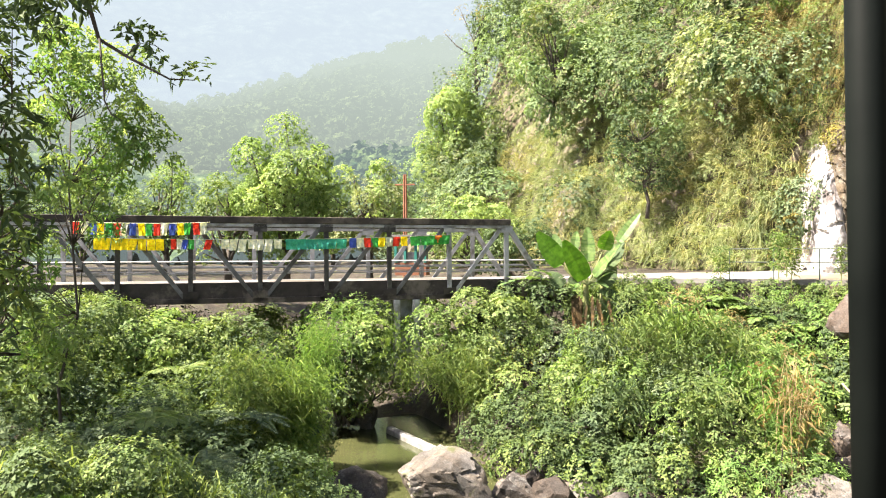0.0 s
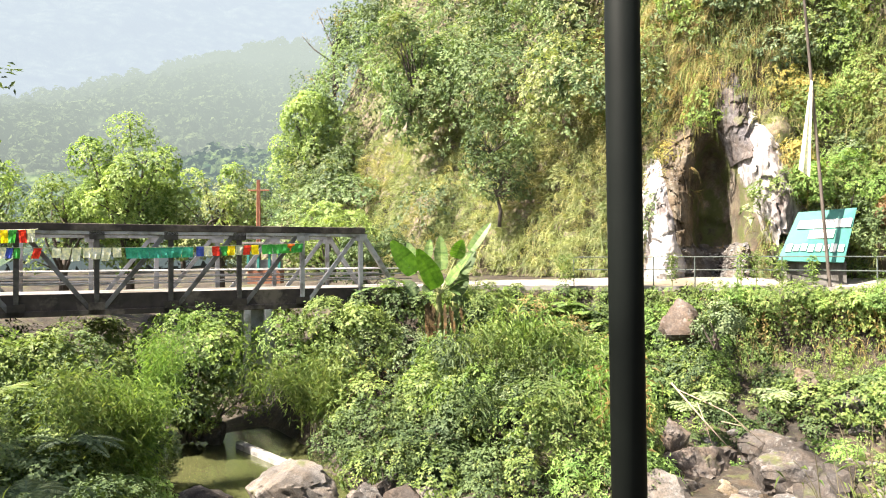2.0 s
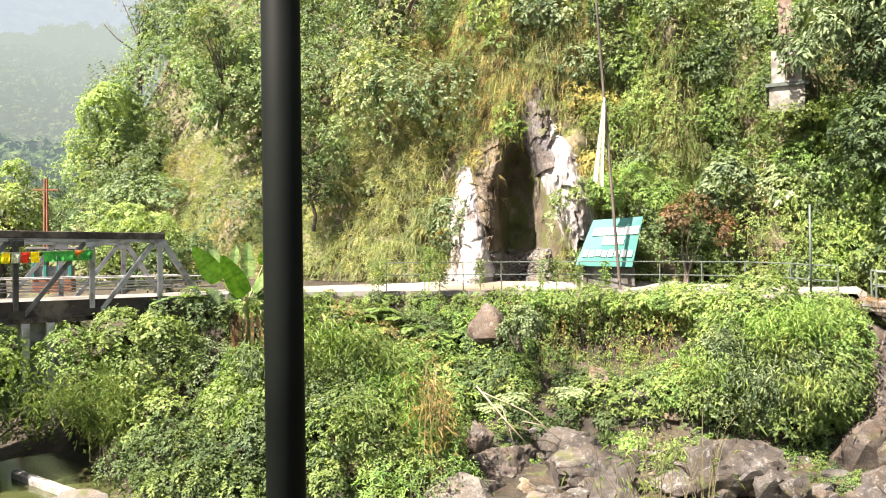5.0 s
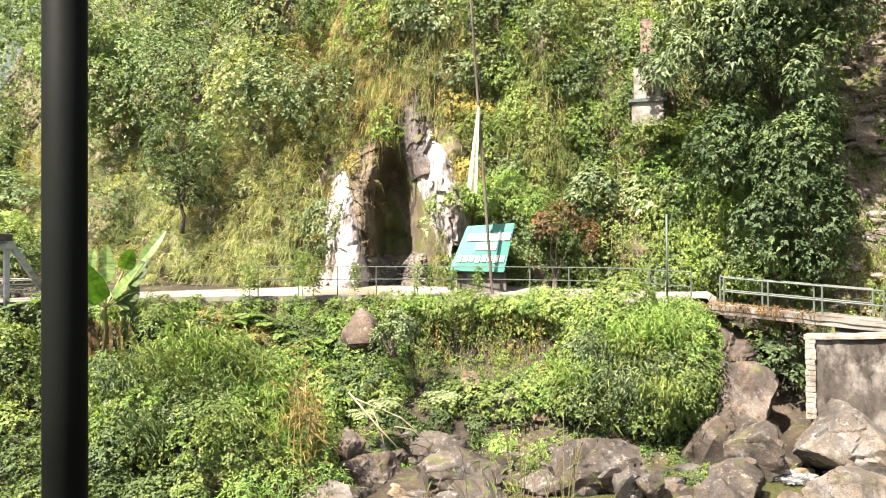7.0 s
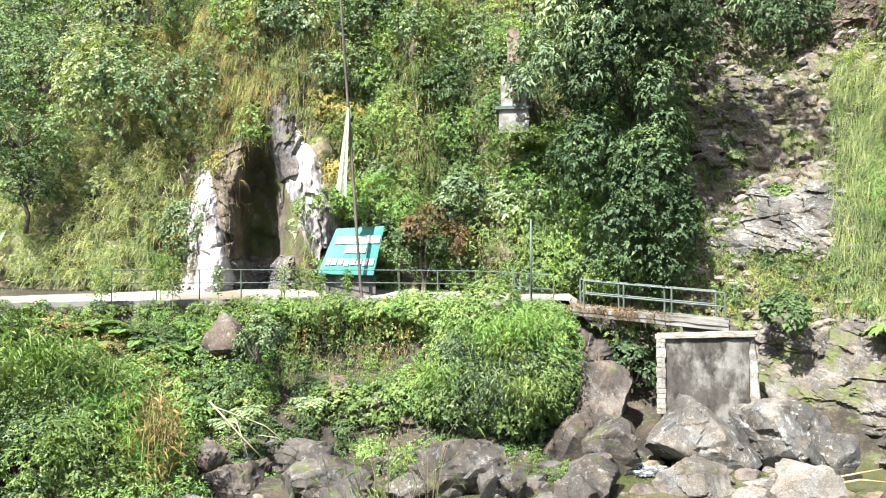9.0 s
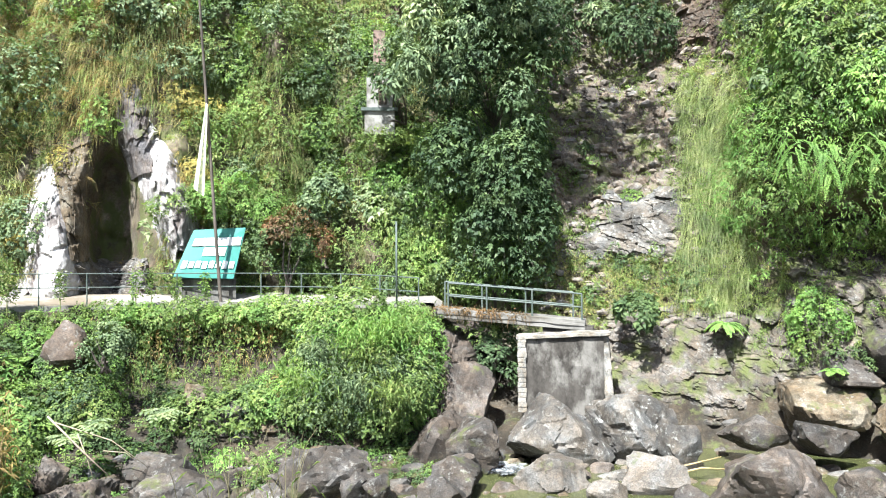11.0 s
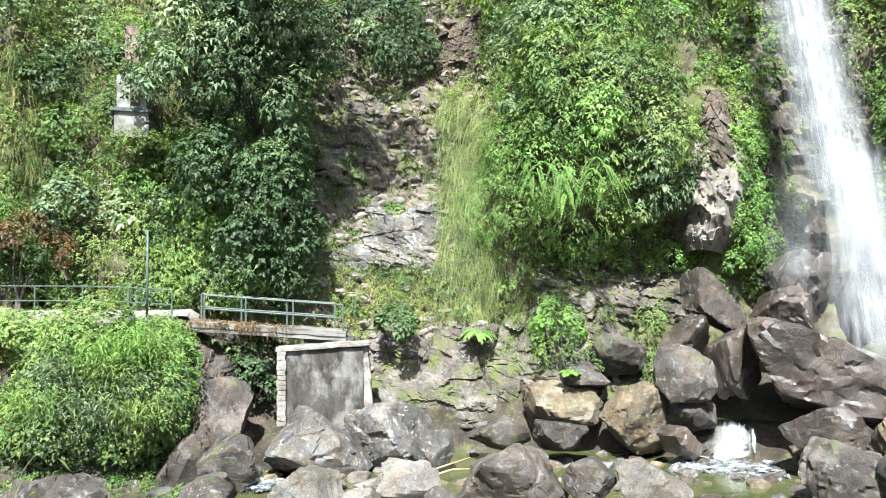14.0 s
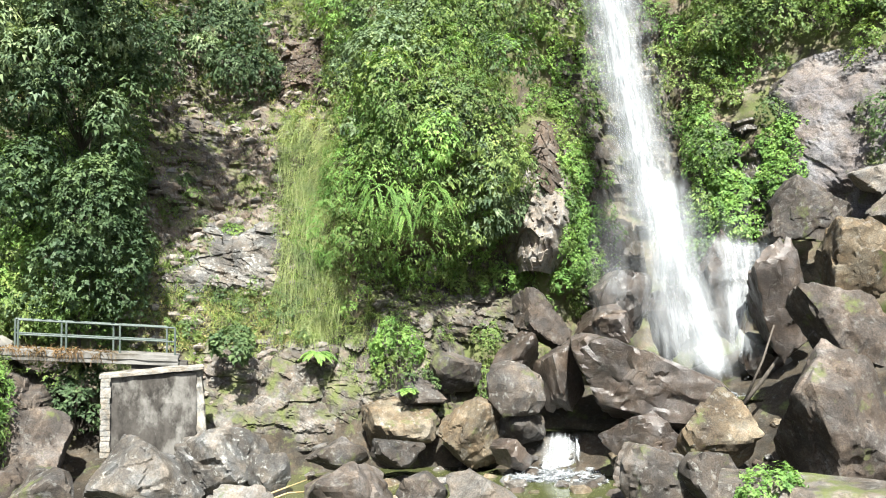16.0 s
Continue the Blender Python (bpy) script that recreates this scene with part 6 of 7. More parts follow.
bush("small round dark shrub on the bank", [(at(7.0, 24.3, 3.7), (0.55, 0.5, 0.55), 10, (0.25, 0.4), L_BLUE, 60, 0.16, 0.08)], at(7.0, 24.6, 3.0))
bush("sunlit shrub covered in creepers under the bridge", [
    (at(45.6, 24.6, 2.7), (1.8, 1.1, 1.5), 26, (0.4, 0.8), L_YEL, 34, 0.15, 0.09), (at(44.4, 24.6, 1.9), (1.5, 1.0, 1.0), 14, (0.35, 0.7), L_DARK, 38, 0.16, 0.11)], at(45.5, 24.8, 0.2))
bush("pale green shrub hanging over the river wall", [(at(38.4, 24.6, 2.4), (1.6, 1.1, 1.6), 26, (0.35, 0.75), L_YEL, 36, 0.15, 0.06), (at(35.2, 24.0, 2.7), (1.6, 1.2, 1.7), 22, (0.35, 0.75), L_MID, 36, 0.16, 0.08)], at(38.2, 25.6, 0.6))
bush("dense green shrub below the banana plant", [(at(31.8, 24.0, 2.4), (1.4, 1.1, 1.3), 20, (0.35, 0.7), L_BLUE, 36, 0.2, 0.07), (at(25.0, 25.2, 3.9), (1.3, 0.9, 1.0), 16, (0.3, 0.6), L_MID, 36, 0.24, 0.06)], at(31.5, 24.4, 1.6))
bush("leafy shrub over the rocks by the pool", [(at(43.6, 25.4, 1.2), (1.6, 0.7, 1.0), 24, (0.3, 0.6), L_MID, 40, 0.14, 0.08), (at(46.6, 24.6, 1.4), (1.2, 0.7, 0.9), 16, (0.3, 0.55), L_DARK, 40, 0.15, 0.09)], at(44.6, 25.6, 0.1))
bush("green shrub reaching down to the pool", [(at(46.4, 25.4, 1.5), (1.9, 0.8, 1.3), 26, (0.35, 0.7), L_MID, 36, 0.14, 0.07), (at(43.6, 26.0, 1.4), (1.3, 0.7, 0.9), 18, (0.3, 0.6), L_YEL, 36, 0.14, 0.07), (at(41.0, 26.2, 1.9), (1.6, 0.7, 1.2), 20, (0.35, 0.65), L_YEL, 36, 0.14, 0.06)], at(45.0, 25.8, 0.3))
bush("dark leafy shrub against the bridge abutment", [(at(31.2, 24.9, 3.9), (1.3, 0.7, 0.9), 20, (0.3, 0.6), L_DARK, 40, 0.15, 0.09), (at(33.4, 25.0, 3.5), (1.1, 0.7, 0.8), 16, (0.3, 0.55), L_MID, 40, 0.14, 0.07)], at(32.0, 25.2, 1.8))
bush("tall shrub behind the bridge end", [(at(32.0, 31.0, 5.6), (1.5, 1.2, 1.6), 20, (0.4, 0.7), L_DARK, 34, 0.17, 0.1)], at(32.0, 31.0, 4.8))
bush("red-brown shrub beside the sign board", [(at(-5.6, 28.4, 7.0), (0.9, 0.7, 1.0), 14, (0.3, 0.55), L_RED, 50, 0.15, 0.08), (at(-4.6, 28.4, 6.4), (1.0, 0.7, 1.0), 14, (0.3, 0.55), L_DARK, 50, 0.15, 0.09)], at(-5.2, 28.4, 5.0))
bush("fresh green shrub behind the sign board", [(at(-1.5, 29.3, 8.2), (1.6, 0.7, 1.0), 20, (0.35, 0.6), L_BRIGHT, 44, 0.15, 0.06), (at(2.2, 29.2, 8.0), (0.8, 0.5, 0.9), 10, (0.3, 0.5), L_MID, 44, 0.18, 0.06)], at(-1.5, 29.5, 6.0))
bush("leafy shrub half hiding the cliff shrine", [(at(-13.5, 27.2, 12.7), (0.75, 0.4, 1.7), 22, (0.3, 0.5), L_BLUE, 40, 0.2, 0.09), (at(-12.3, 27.5, 10.4), (1.1, 0.5, 0.5), 14, (0.25, 0.4), L_MID, 44, 0.14, 0.07), (at(-11.6, 28.0, 14.2), (0.8, 0.4, 0.7), 10, (0.25, 0.4), L_YEL, 44, 0.14, 0.07)], at(-13.9, 28.6, 11.4))
bush("large pale-leaved plant against the cliff", [(at(-7.8, 28.8, 8.2), (0.7, 0.5, 1.2), 14, (0.3, 0.5), L_BLUE, 34, 0.26, 0.15)], at(-7.8, 29.0, 6.0))
bush("ivy-covered mound at the foot of the cliff", [(at(-42.8, 25.5, 4.1), (0.85, 0.35, 1.2), 26, (0.2, 0.36), L_BRIGHT, 70, 0.1, 0.07), (at(-43.2, 25.3, 3.4), (0.9, 0.35, 0.8), 16, (0.2, 0.34), L_MID, 70, 0.1, 0.07), (at(-44.8, 25.0, 3.0), (0.9, 0.4, 0.6), 14, (0.2, 0.32), L_DARK, 70, 0.1, 0.07)], at(-42.8, 25.7, 2.8))
bush("dark glossy-leaved plant at the foot of the gully", [(at(-31.0, 25.5, 4.4), (0.7, 0.5, 0.5), 10, (0.25, 0.4), L_DARK, 50, 0.24, 0.13)], at(-31.0, 25.7, 3.8))
# added to fill the shadowed gap; its shade is put into the leaves
bush("hanging shrub below the footbridge, leaves darkened for the hollow's shade", [(at(-20.6, 26.0, 2.6), (1.0, 0.7, 1.4), 18, (0.3, 0.6), L_SHADED, 40, 0.16, 0.09), (at(-19.0, 25.6, 3.8), (0.8, 0.5, 0.5), 8, (0.2, 0.4), L_MID, 40, 0.14, 0.07)], at(-20.6, 26.2, 1.2))
bush("leafy bush on the ledge by the viewpoint", [(at(-69.8, 15.6, 2.3), (0.6, 0.4, 0.45), 12, (0.15, 0.3), L_BRIGHT, 90, 0.12, 0.08)], at(-69.8, 15.7, 1.6))
for a, d, z, h, m_, words in ((17.6, 27.6, 5.0, 1.0, L_MID, "broad"), (13.8, 27.6, 5.0, 1.5, L_YEL, "tall"), (13.0, 27.5, 4.9, 1.4, L_MID, "tall"), (9.9, 27.6, 5.0, 1.0, L_MID, "thin"), (5.2, 27.5, 5.0, 1.0, L_YEL, "thin"),
                              (4.2, 27.5, 5.0, 1.1, L_MID, "thin"), (2.6, 27.4, 5.0, 0.8, L_MID, "thin"), (0.6, 27.4, 5.0, 0.9, L_YEL, "thin")):
    b0 = at(a, d, z - 0.3)
    h = h + 0.25
    sp = thing("sapling", f"{words} young plant at the edge of the road", "plant", group="young plants along the road")
    wide = 0.3 if words != "thin" else 0.17
    nl = 420 if words != "thin" else 190
    hs = rng.uniform(0.2, 1.0, nl) ** 0.8 * h
    q = b0 + UPW * hs[:, None] + rng.normal(0, wide * 0.6, (nl, 3)) * [1, 1, 0.3]
    part("foliage", leaves(q, rng.normal(size=q.shape) * [1, 1, 0.6] + UPW * 0.3, rng.normal(size=q.shape) * 0.5 + UPW, 0.13 * rng.uniform(0.6, 1.3, nl), 0.05, 0.15, 0.3), m_, sp)
    part("stem", tube([b0, b0 + UPW * h * 0.5 + rng.normal(0, 0.03, 3), b0 + UPW * h], [0.02, 0.015, 0.006], 6), STEM, sp)

# near bank: undergrowth in front of the bridge
p = on_bank(150, 70, 47, 0.4, 0.95)
mixed("undergrowth", "close to the viewpoint", p, np.tile(UPW, (len(p), 1)), 0.1, 0.2, (0.2, 0.4), 90, 6,
      [(4.5, "dark herbs", L_DARK, 0.075, 0.045), (0.2, "fresh green herbs", L_BRIGHT, 0.08, 0.035), (1.0, "mid-green herbs", L_MID, 0.08, 0.04)], clump=0.6)
p = on_bank(430, 70, 49.8, 1.0, 2.7)
mixed("undergrowth", "on the near river bank", p, np.tile(UPW, (len(p), 1)), 0.25, 0.2, (0.25, 0.75), 28, 6,
      [(0.9, "dark blue-green undergrowth", L_BLUE, 0.12, 0.075), (4.2, "dark undergrowth", L_DARK, 0.12, 0.075), (2.2, "mid-green undergrowth", L_MID, 0.12, 0.06), (0.8, "fresh green undergrowth", L_BRIGHT, 0.12, 0.05)], clump=0.45)
p = on_bank(120, 70, 50.5, 1.6, 2.85)
stuff("undergrowth", "sunlit green shrubs before the bridge", lump_foliage(p + UPW * rng.uniform(0.2, 0.9, len(p))[:, None], np.tile(UPW, (len(p), 1)), rng.uniform(0.3, 0.7, len(p)), 40, 6, 0.14, 0.07), L_MID)
p = on_bank(420, 76, 48, 0.4, 1.9)
stuff("undergrowth_grass", "green grass blades among the undergrowth", tufts(p + UPW * 0.3, np.tile(UPW, (len(p), 1)), 8, 0.6, 0.018, 0.6), G_GREEN)
p = on_bank(150, 46.5, -5, 0.55, 1.12)
stuff("undergrowth", "low green herbs at the foot of the near bank", lump_foliage(p, np.tile(UPW, (len(p), 1)), rng.uniform(0.2, 0.45, len(p)), 46, 5, 0.12, 0.06), L_MID)

for a, d, z, r, m1, m2 in ((54.4, 19.0, 3.1, 1.1, L_MID, L_DARK), (57.2, 19.2, 3.1, 1.1, L_MID, L_DARK), (60.0, 19.4, 3.2, 1.1, L_YEL, L_MID), (62.8, 19.8, 3.5, 1.2, L_MID, L_DARK), (66.5, 19.0, 3.6, 1.3, L_DARK, L_MID), (50.2, 20.0, 1.2, 0.8, L_DARK, L_MID), (56.0, 16.0, 2.4, 1.1, L_MID, L_DARK), (70.5, 17.5, 3.6, 1.4, L_DARK, L_MID)):
    bush("leafy shrub on the near bank before the bridge", [(at(a, d, z), (r, r * 0.8, r * 0.85), 16, (0.3, 0.65), m1, 40, 0.15, 0.08), (at(a, d, z - 0.2), (r * 1.05, r * 0.8, r * 0.8), 12, (0.3, 0.6), m2, 40, 0.14, 0.07)], at(a, d, z - 1.4))


def fern(label, base, fronds, length, leaf, width, material, arch=0.6, pairs=16, rise=0.7, name="fern"):
    ob = thing(name, label, "fern")
    for i in range(fronds):
        a = i * 2.4 + rng.uniform(-0.3, 0.3)
        w = np.array([math.cos(a), math.sin(a), rise * rng.uniform(0.7, 1.3)])
        part("frond", frond(np.asarray(base, float), w, length * rng.uniform(0.7, 1.1), pairs, leaf, width, arch), material, ob)
    return ob


for a, d, z, n, L, m_ in ((66, 9.5, 3.0, 9, 1.2, L_BRIGHT), (63.5, 8.5, 2.6, 9, 1.1, L_MID), (61, 12.5, 3.2, 9, 1.4, L_MID), (57.5, 12.0, 2.6, 9, 1.3, L_BLUE), (66.5, 8.0, 2.3, 9, 1.0, L_BRIGHT), (54.5, 14.5, 2.7, 9, 1.5, L_BLUE), (58, 16.5, 3.3, 9, 1.6, L_MID)):
    g = at(a, d, z)
    fern("arching green fern in the undergrowth", g, n, L * 0.75, 0.2, 0.05, m_, 0.5, 22)
for a, d in ((19.0, 26.6), (17.6, 27.0), (16.2, 26.7), (15.0, 26.4), (20.4, 26.8), (13.6, 26.2), (18.2, 26.0), (12.0, 26.4), (-13.0, 24.4), (-14.6, 24.2)):
    g = ground_point(np.array([a]), np.array([d]))[0]
    fern("sunlit yellow-green fern on the river bank", g + UPW * 0.2, 9, 1.0, 0.26, 0.08, L_YEL if a > 0 else L_BRIGHT, 0.5, 16)
fern("bright green fern rosette on wet rock", at(-36.8, 25.7, 4.1), 26, 0.9, 0.14, 0.045, L_BRIGHT, 0.9, 24, 0.9)
fern("green fern among the creepers", at(-43.6, 24.3, 3.0), 9, 0.6, 0.16, 0.05, L_BRIGHT, 0.6, 14)
for a, d, z in ((-41.4, 23.9, 9.3), (-43.4, 23.7, 9.0), (-45.8, 23.8, 9.4)):
    fp = thing("fern", "drooping bright green frond plant on the cliff", "fern")
    for i in range(10):
        turn_ = radians(a + 180 + rng.uniform(-80, 80))
        part("frond", frond(at(a + rng.normal(0, 0.5), d, z + rng.normal(0, 0.3)), (-math.sin(turn_), math.cos(turn_), rng.uniform(-0.2, 0.5)), rng.uniform(0.5, 0.9), 30, 0.11, 0.026, rng.uniform(1.2, 2.0)), L_BRIGHT, fp)
for a, d, z in ((3.4, 22.6, 2.0), (7.8, 21.8, 2.0), (9.2, 22.2, 1.6)):
    fern("pale star-leaved plant beside the stream", at(a, d, z), 12, 0.7, 0.3, 0.10, L_PALE, 0.5, 5, 0.6)


def bamboo(label, base, n, height, spread, material, leaf_n, lean=(0, 0), cane=STEM, L=0.2, W=0.03, name="bamboo"):
    """Arching canes with narrow hanging leaves."""
    ob = thing(name, label, "bamboo")
    pos, ax = [], []
    for i in range(n):
        b0 = np.asarray(base, float) + rng.normal(0, 0.18, 3) * [1, 1, 0]
        a = rng.uniform(0, 6.28)
        tipv = np.array([math.cos(a) * spread + lean[0], math.sin(a) * spread + lean[1], 0]) * rng.uniform(0.4, 1.1)
        h = height * rng.uniform(0.65, 1.05)
        t = np.linspace(0, 1, 8)
        pts = b0 + UPW * (h * (t - 0.25 * t ** 3))[:, None] + tipv * (t ** 2)[:, None]
        part("cane", tube(pts, np.linspace(0.012, 0.004, 8), 5), cane, ob)
        if leaf_n:
            tt = rng.uniform(0.3, 1.0, leaf_n)
            q = np.stack([np.interp(tt, t, pts[:, j]) for j in range(3)], 1) + rng.normal(0, 0.22, (leaf_n, 3))
            pos.append(q)
    if pos:
        q = np.concatenate(pos)
        part("foliage", leaves(q, rng.normal(size=q.shape) * [1, 1, 0.5] + np.array([0, 0, -0.4]), rng.normal(size=q.shape) * 0.5 + UPW, L * rng.uniform(0.6, 1.3, len(q)), W, 0.15, 0.4), material, ob)
    return ob


bamboo("feathery dark green bamboo arching over the pool", at(36.4, 22.8, 0.6), 16, 3.4, 1.6, L_MID, 300, (-0.5, -0.4), L=0.19, W=0.026)
bamboo("feathery bright green bamboo by the bridge", at(48.6, 20.6, 0.8), 10, 4.6, 0.6, L_BRIGHT, 420, (0.5, 0.0), L=0.14, W=0.018)
bamboo("thin feathery bamboo on the near bank", at(52.6, 15.4, 0.9), 16, 3.9, 1.1, L_MID, 420, L=0.16, W=0.022)
bamboo("thin feathery bamboo on the near bank", at(50.8, 16.4, 0.5), 16, 3.9, 0.9, L_YEL, 420, L=0.16, W=0.022)
bamboo("dry yellow canes standing beside the bush", at(13.7, 18.7, 0.3), 34, 4.0, 0.4, L_DRY, 14, cane=CANE)
bamboo("green bamboo around dry canes", at(14.6, 18.9, 0.2), 14, 3.0, 0.7, L_BRIGHT, 360, L=0.15, W=0.02)
bamboo("dry yellow canes near the bridge", at(33.6, 23.6, 1.2), 18, 2.7, 0.4, L_DRY, 20, cane=CANE)
bamboo("thin reed stems by the water", at(-2.5, 13.0, 0.1), 15, 4.4, 0.6, L_MID, 3, cane=REED)
bamboo("thin reed stems by the water", at(-5.6, 13.4, 0.1), 13, 4.1, 0.6, L_MID, 3, cane=REED)
bamboo("thin reed stems by the water", at(0.2, 13.2, 0.1), 10, 3.8, 0.6, L_MID, 3, cane=REED)

for a, d, z, h, m_, words in ((-8.0, 23.9, 3.0, 1.2, L_BLUE, "blue-green"), (-9.6, 23.6, 3.4, 1.3, L_BRIGHT, "bright green"), (-11.0, 23.2, 2.9, 1.2, L_MID, "mid-green"), (-12.6, 23.2, 3.5, 1.3, L_BRIGHT, "bright green"), (-13.6, 23.2, 3.7, 1.1, L_YEL, "yellow-green"), (-13.8, 22.9, 2.6, 0.9, L_BLUE, "blue-green"),
                              (-10.2, 22.7, 2.0, 1.2, L_BLUE, "blue-green"), (-12.8, 22.4, 1.9, 1.2, L_MID, "mid-green"), (-7.2, 23.4, 2.2, 1.1, L_YEL, "yellow-green"), (26.0, 20.6, 2.8, 1.2, L_BLUE, "blue-green"), (23.6, 20.2, 3.2, 1.2, L_MID, "mid-green"), (21.0, 20.2, 3.5, 1.1, L_YEL, "yellow-green"),
                              (18.6, 20.0, 3.0, 1.2, L_MID, "mid-green"), (16.4, 19.6, 2.2, 1.2, L_BRIGHT, "bright green"), (24.4, 19.2, 1.6, 1.2, L_DARK, "dark green"), (19.8, 18.8, 1.6, 1.2, L_MID, "mid-green"), (27.4, 20.4, 1.6, 1.1, L_YEL, "yellow-green")):
    bamboo(f"{words} arching leafy shoots on the bank", at(a, d, z), 9, h, 0.9, m_, 56, tuple(-at(a, 0.4, 0.0)[:2]), L=0.2, W=0.05, name="shoots")

# banana plant

right, away = np.array([math.cos(radians(28)), math.sin(radians(28)), 0]), at(28.0, 1.0, 0.0)


def banana_leaf(base, way, length, width, arch, tear, seed):
    """A long blade with a rib, folded and torn along its side veins."""
    r = np.random.default_rng(seed)
    way = unit(np.asarray(way, float))
    n = 22
    s = np.linspace(0, 1, n)
    rib = np.asarray(base, float) + way * (length * s)[:, None] - UPW * (length * arch * s ** 2.2)[:, None]
    tan = unit(np.gradient(rib, axis=0))
    steep = np.abs(tan[:, 2:3]) ** 2
    side = unit(np.cross(tan, UPW * (1 - steep) - away * steep + r.normal(0, 0.15, 3)))
    up = np.cross(side, tan)
    w = width * np.clip(np.sin(np.pi * (0.04 + 0.93 * s ** 0.8)), 0.05, 1) ** 0.7 * (s > 0.12)
    vs, fs = [], []
    for sg in (-1, 1):
        for i in range(n - 1):
            sag = -0.25 * tear * r.random()
            a, b = rib[i], rib[i + 1]
            gap = 0.12 * tear * r.random()
            ca = a + side[i] * sg * w[i] / 2 + up[i] * w[i] * (0.14 + sag)
            cb = b + side[i + 1] * sg * w[i + 1] / 2 * (1 - gap) + up[i + 1] * w[i + 1] * (0.14 + sag) - tan[i] * gap * 0.1
            k = len(vs)
            vs += [a, b, cb, ca]
            fs += [(k, k + 1, k + 2), (k, k + 2, k + 3)]
    return np.array(vs), np.array(fs)


BAN_L = leaf_mat("banana_leaf", [(0.085, 0.2, 0.025), (0.10, 0.22, 0.03)], 0.45, 0.55, 1.5)
BAN_P = leaf_mat("banana_leaf_pale", [(0.09, 0.16, 0.055), (0.13, 0.19, 0.085)], 0.4, 0.4, 1.5)
ban = thing("banana_plant", "banana plant with broad upright leaves and dry hanging leaves", "banana plant")
bb = at(27.4, 24.8, 2.4)
for o, h in ((0.0, 2.4), (0.45, 2.6), (-0.3, 2.0)):
    part("stem", tube([bb + right * o, bb + right * o * 1.1 + UPW * h * 0.5, bb + right * o * 1.25 + UPW * h], [0.16, 0.13, 0.08], 10), STEM, ban)
crown_at = at(27.5, 24.5, 4.75)
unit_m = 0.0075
for i, (x0, y0, x1, y1, W, arch, tear, tilt, m_) in enumerate((
        (345, 330, 235, 180, 0.66, 0.0, 0.05, -0.15, BAN_L), (442, 395, 342, 212, 0.66, 0.0, 0.05, -0.3, BAN_L), (560, 235, 665, 95, 0.36, 0.06, 0.3, 0.1, BAN_P), (505, 260, 540, 160, 0.5, 0.1, 0.3, -0.4, BAN_L),
        (445, 320, 445, 150, 0.48, 0.02, 0.4, 0.3, BAN_P), (330, 300, 300, 170, 0.42, 0.1, 0.3, 0.3, BAN_P), (385, 260, 400, 160, 0.3, 0.1, 0.3, 0.3, BAN_P), (310, 390, 60, 400, 0.5, 0.32, 0.7, -0.2, BAN_P), (300, 370, 170, 330, 0.4, 0.4, 0.7, -0.3, BAN_P),
        (455, 380, 580, 220, 0.36, 0.05, 0.4, -0.4, BAN_P), (470, 390, 570, 330, 0.3, 0.2, 0.5, -0.5, BAN_P), (450, 405, 540, 400, 0.3, 0.5, 0.6, -0.5, BAN_P), (520, 330, 600, 210, 0.55, 0.1, 0.4, 0.2, L_DARK), (500, 420, 560, 300, 0.6, 0.1, 0.4, 0.2, L_DARK),
        (340, 420, 270, 330, 0.5, 0.2, 0.4, 0.3, L_DARK), (480, 430, 570, 470, 0.5, 0.4, 0.5, 0.0, L_DARK), (390, 410, 320, 440, 0.4, 0.4, 0.4, -0.4, L_DARK), (500, 470, 540, 540, 0.5, 0.2, 0.4, 0.1, L_DARK), (400, 400, 380, 340, 0.5, 0.2, 0.3, 0.2, L_DARK))):
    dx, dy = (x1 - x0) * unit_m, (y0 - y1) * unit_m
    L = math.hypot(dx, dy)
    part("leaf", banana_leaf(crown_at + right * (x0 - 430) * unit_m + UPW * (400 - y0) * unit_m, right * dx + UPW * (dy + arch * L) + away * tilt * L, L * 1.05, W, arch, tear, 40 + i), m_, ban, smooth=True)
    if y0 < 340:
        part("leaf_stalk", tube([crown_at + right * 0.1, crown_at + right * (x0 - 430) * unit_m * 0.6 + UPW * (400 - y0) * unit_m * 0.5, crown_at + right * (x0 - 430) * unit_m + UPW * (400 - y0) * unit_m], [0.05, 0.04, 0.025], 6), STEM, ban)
for i in range(14):
    o = rng.uniform(-0.5, 0.75)
    part("dry_leaf", banana_leaf(crown_at + right * o - UPW * rng.uniform(0.1, 0.5) - away * rng.uniform(0.0, 0.25), right * rng.normal(0, 0.12) - UPW - away * rng.uniform(0.0, 0.15), rng.uniform(0.9, 1.8), 0.11, 0.05, 1.0, 70 + i), DRY_DARK, ban, "dry brown hanging leaf", smooth=True)

# ---- trees ----


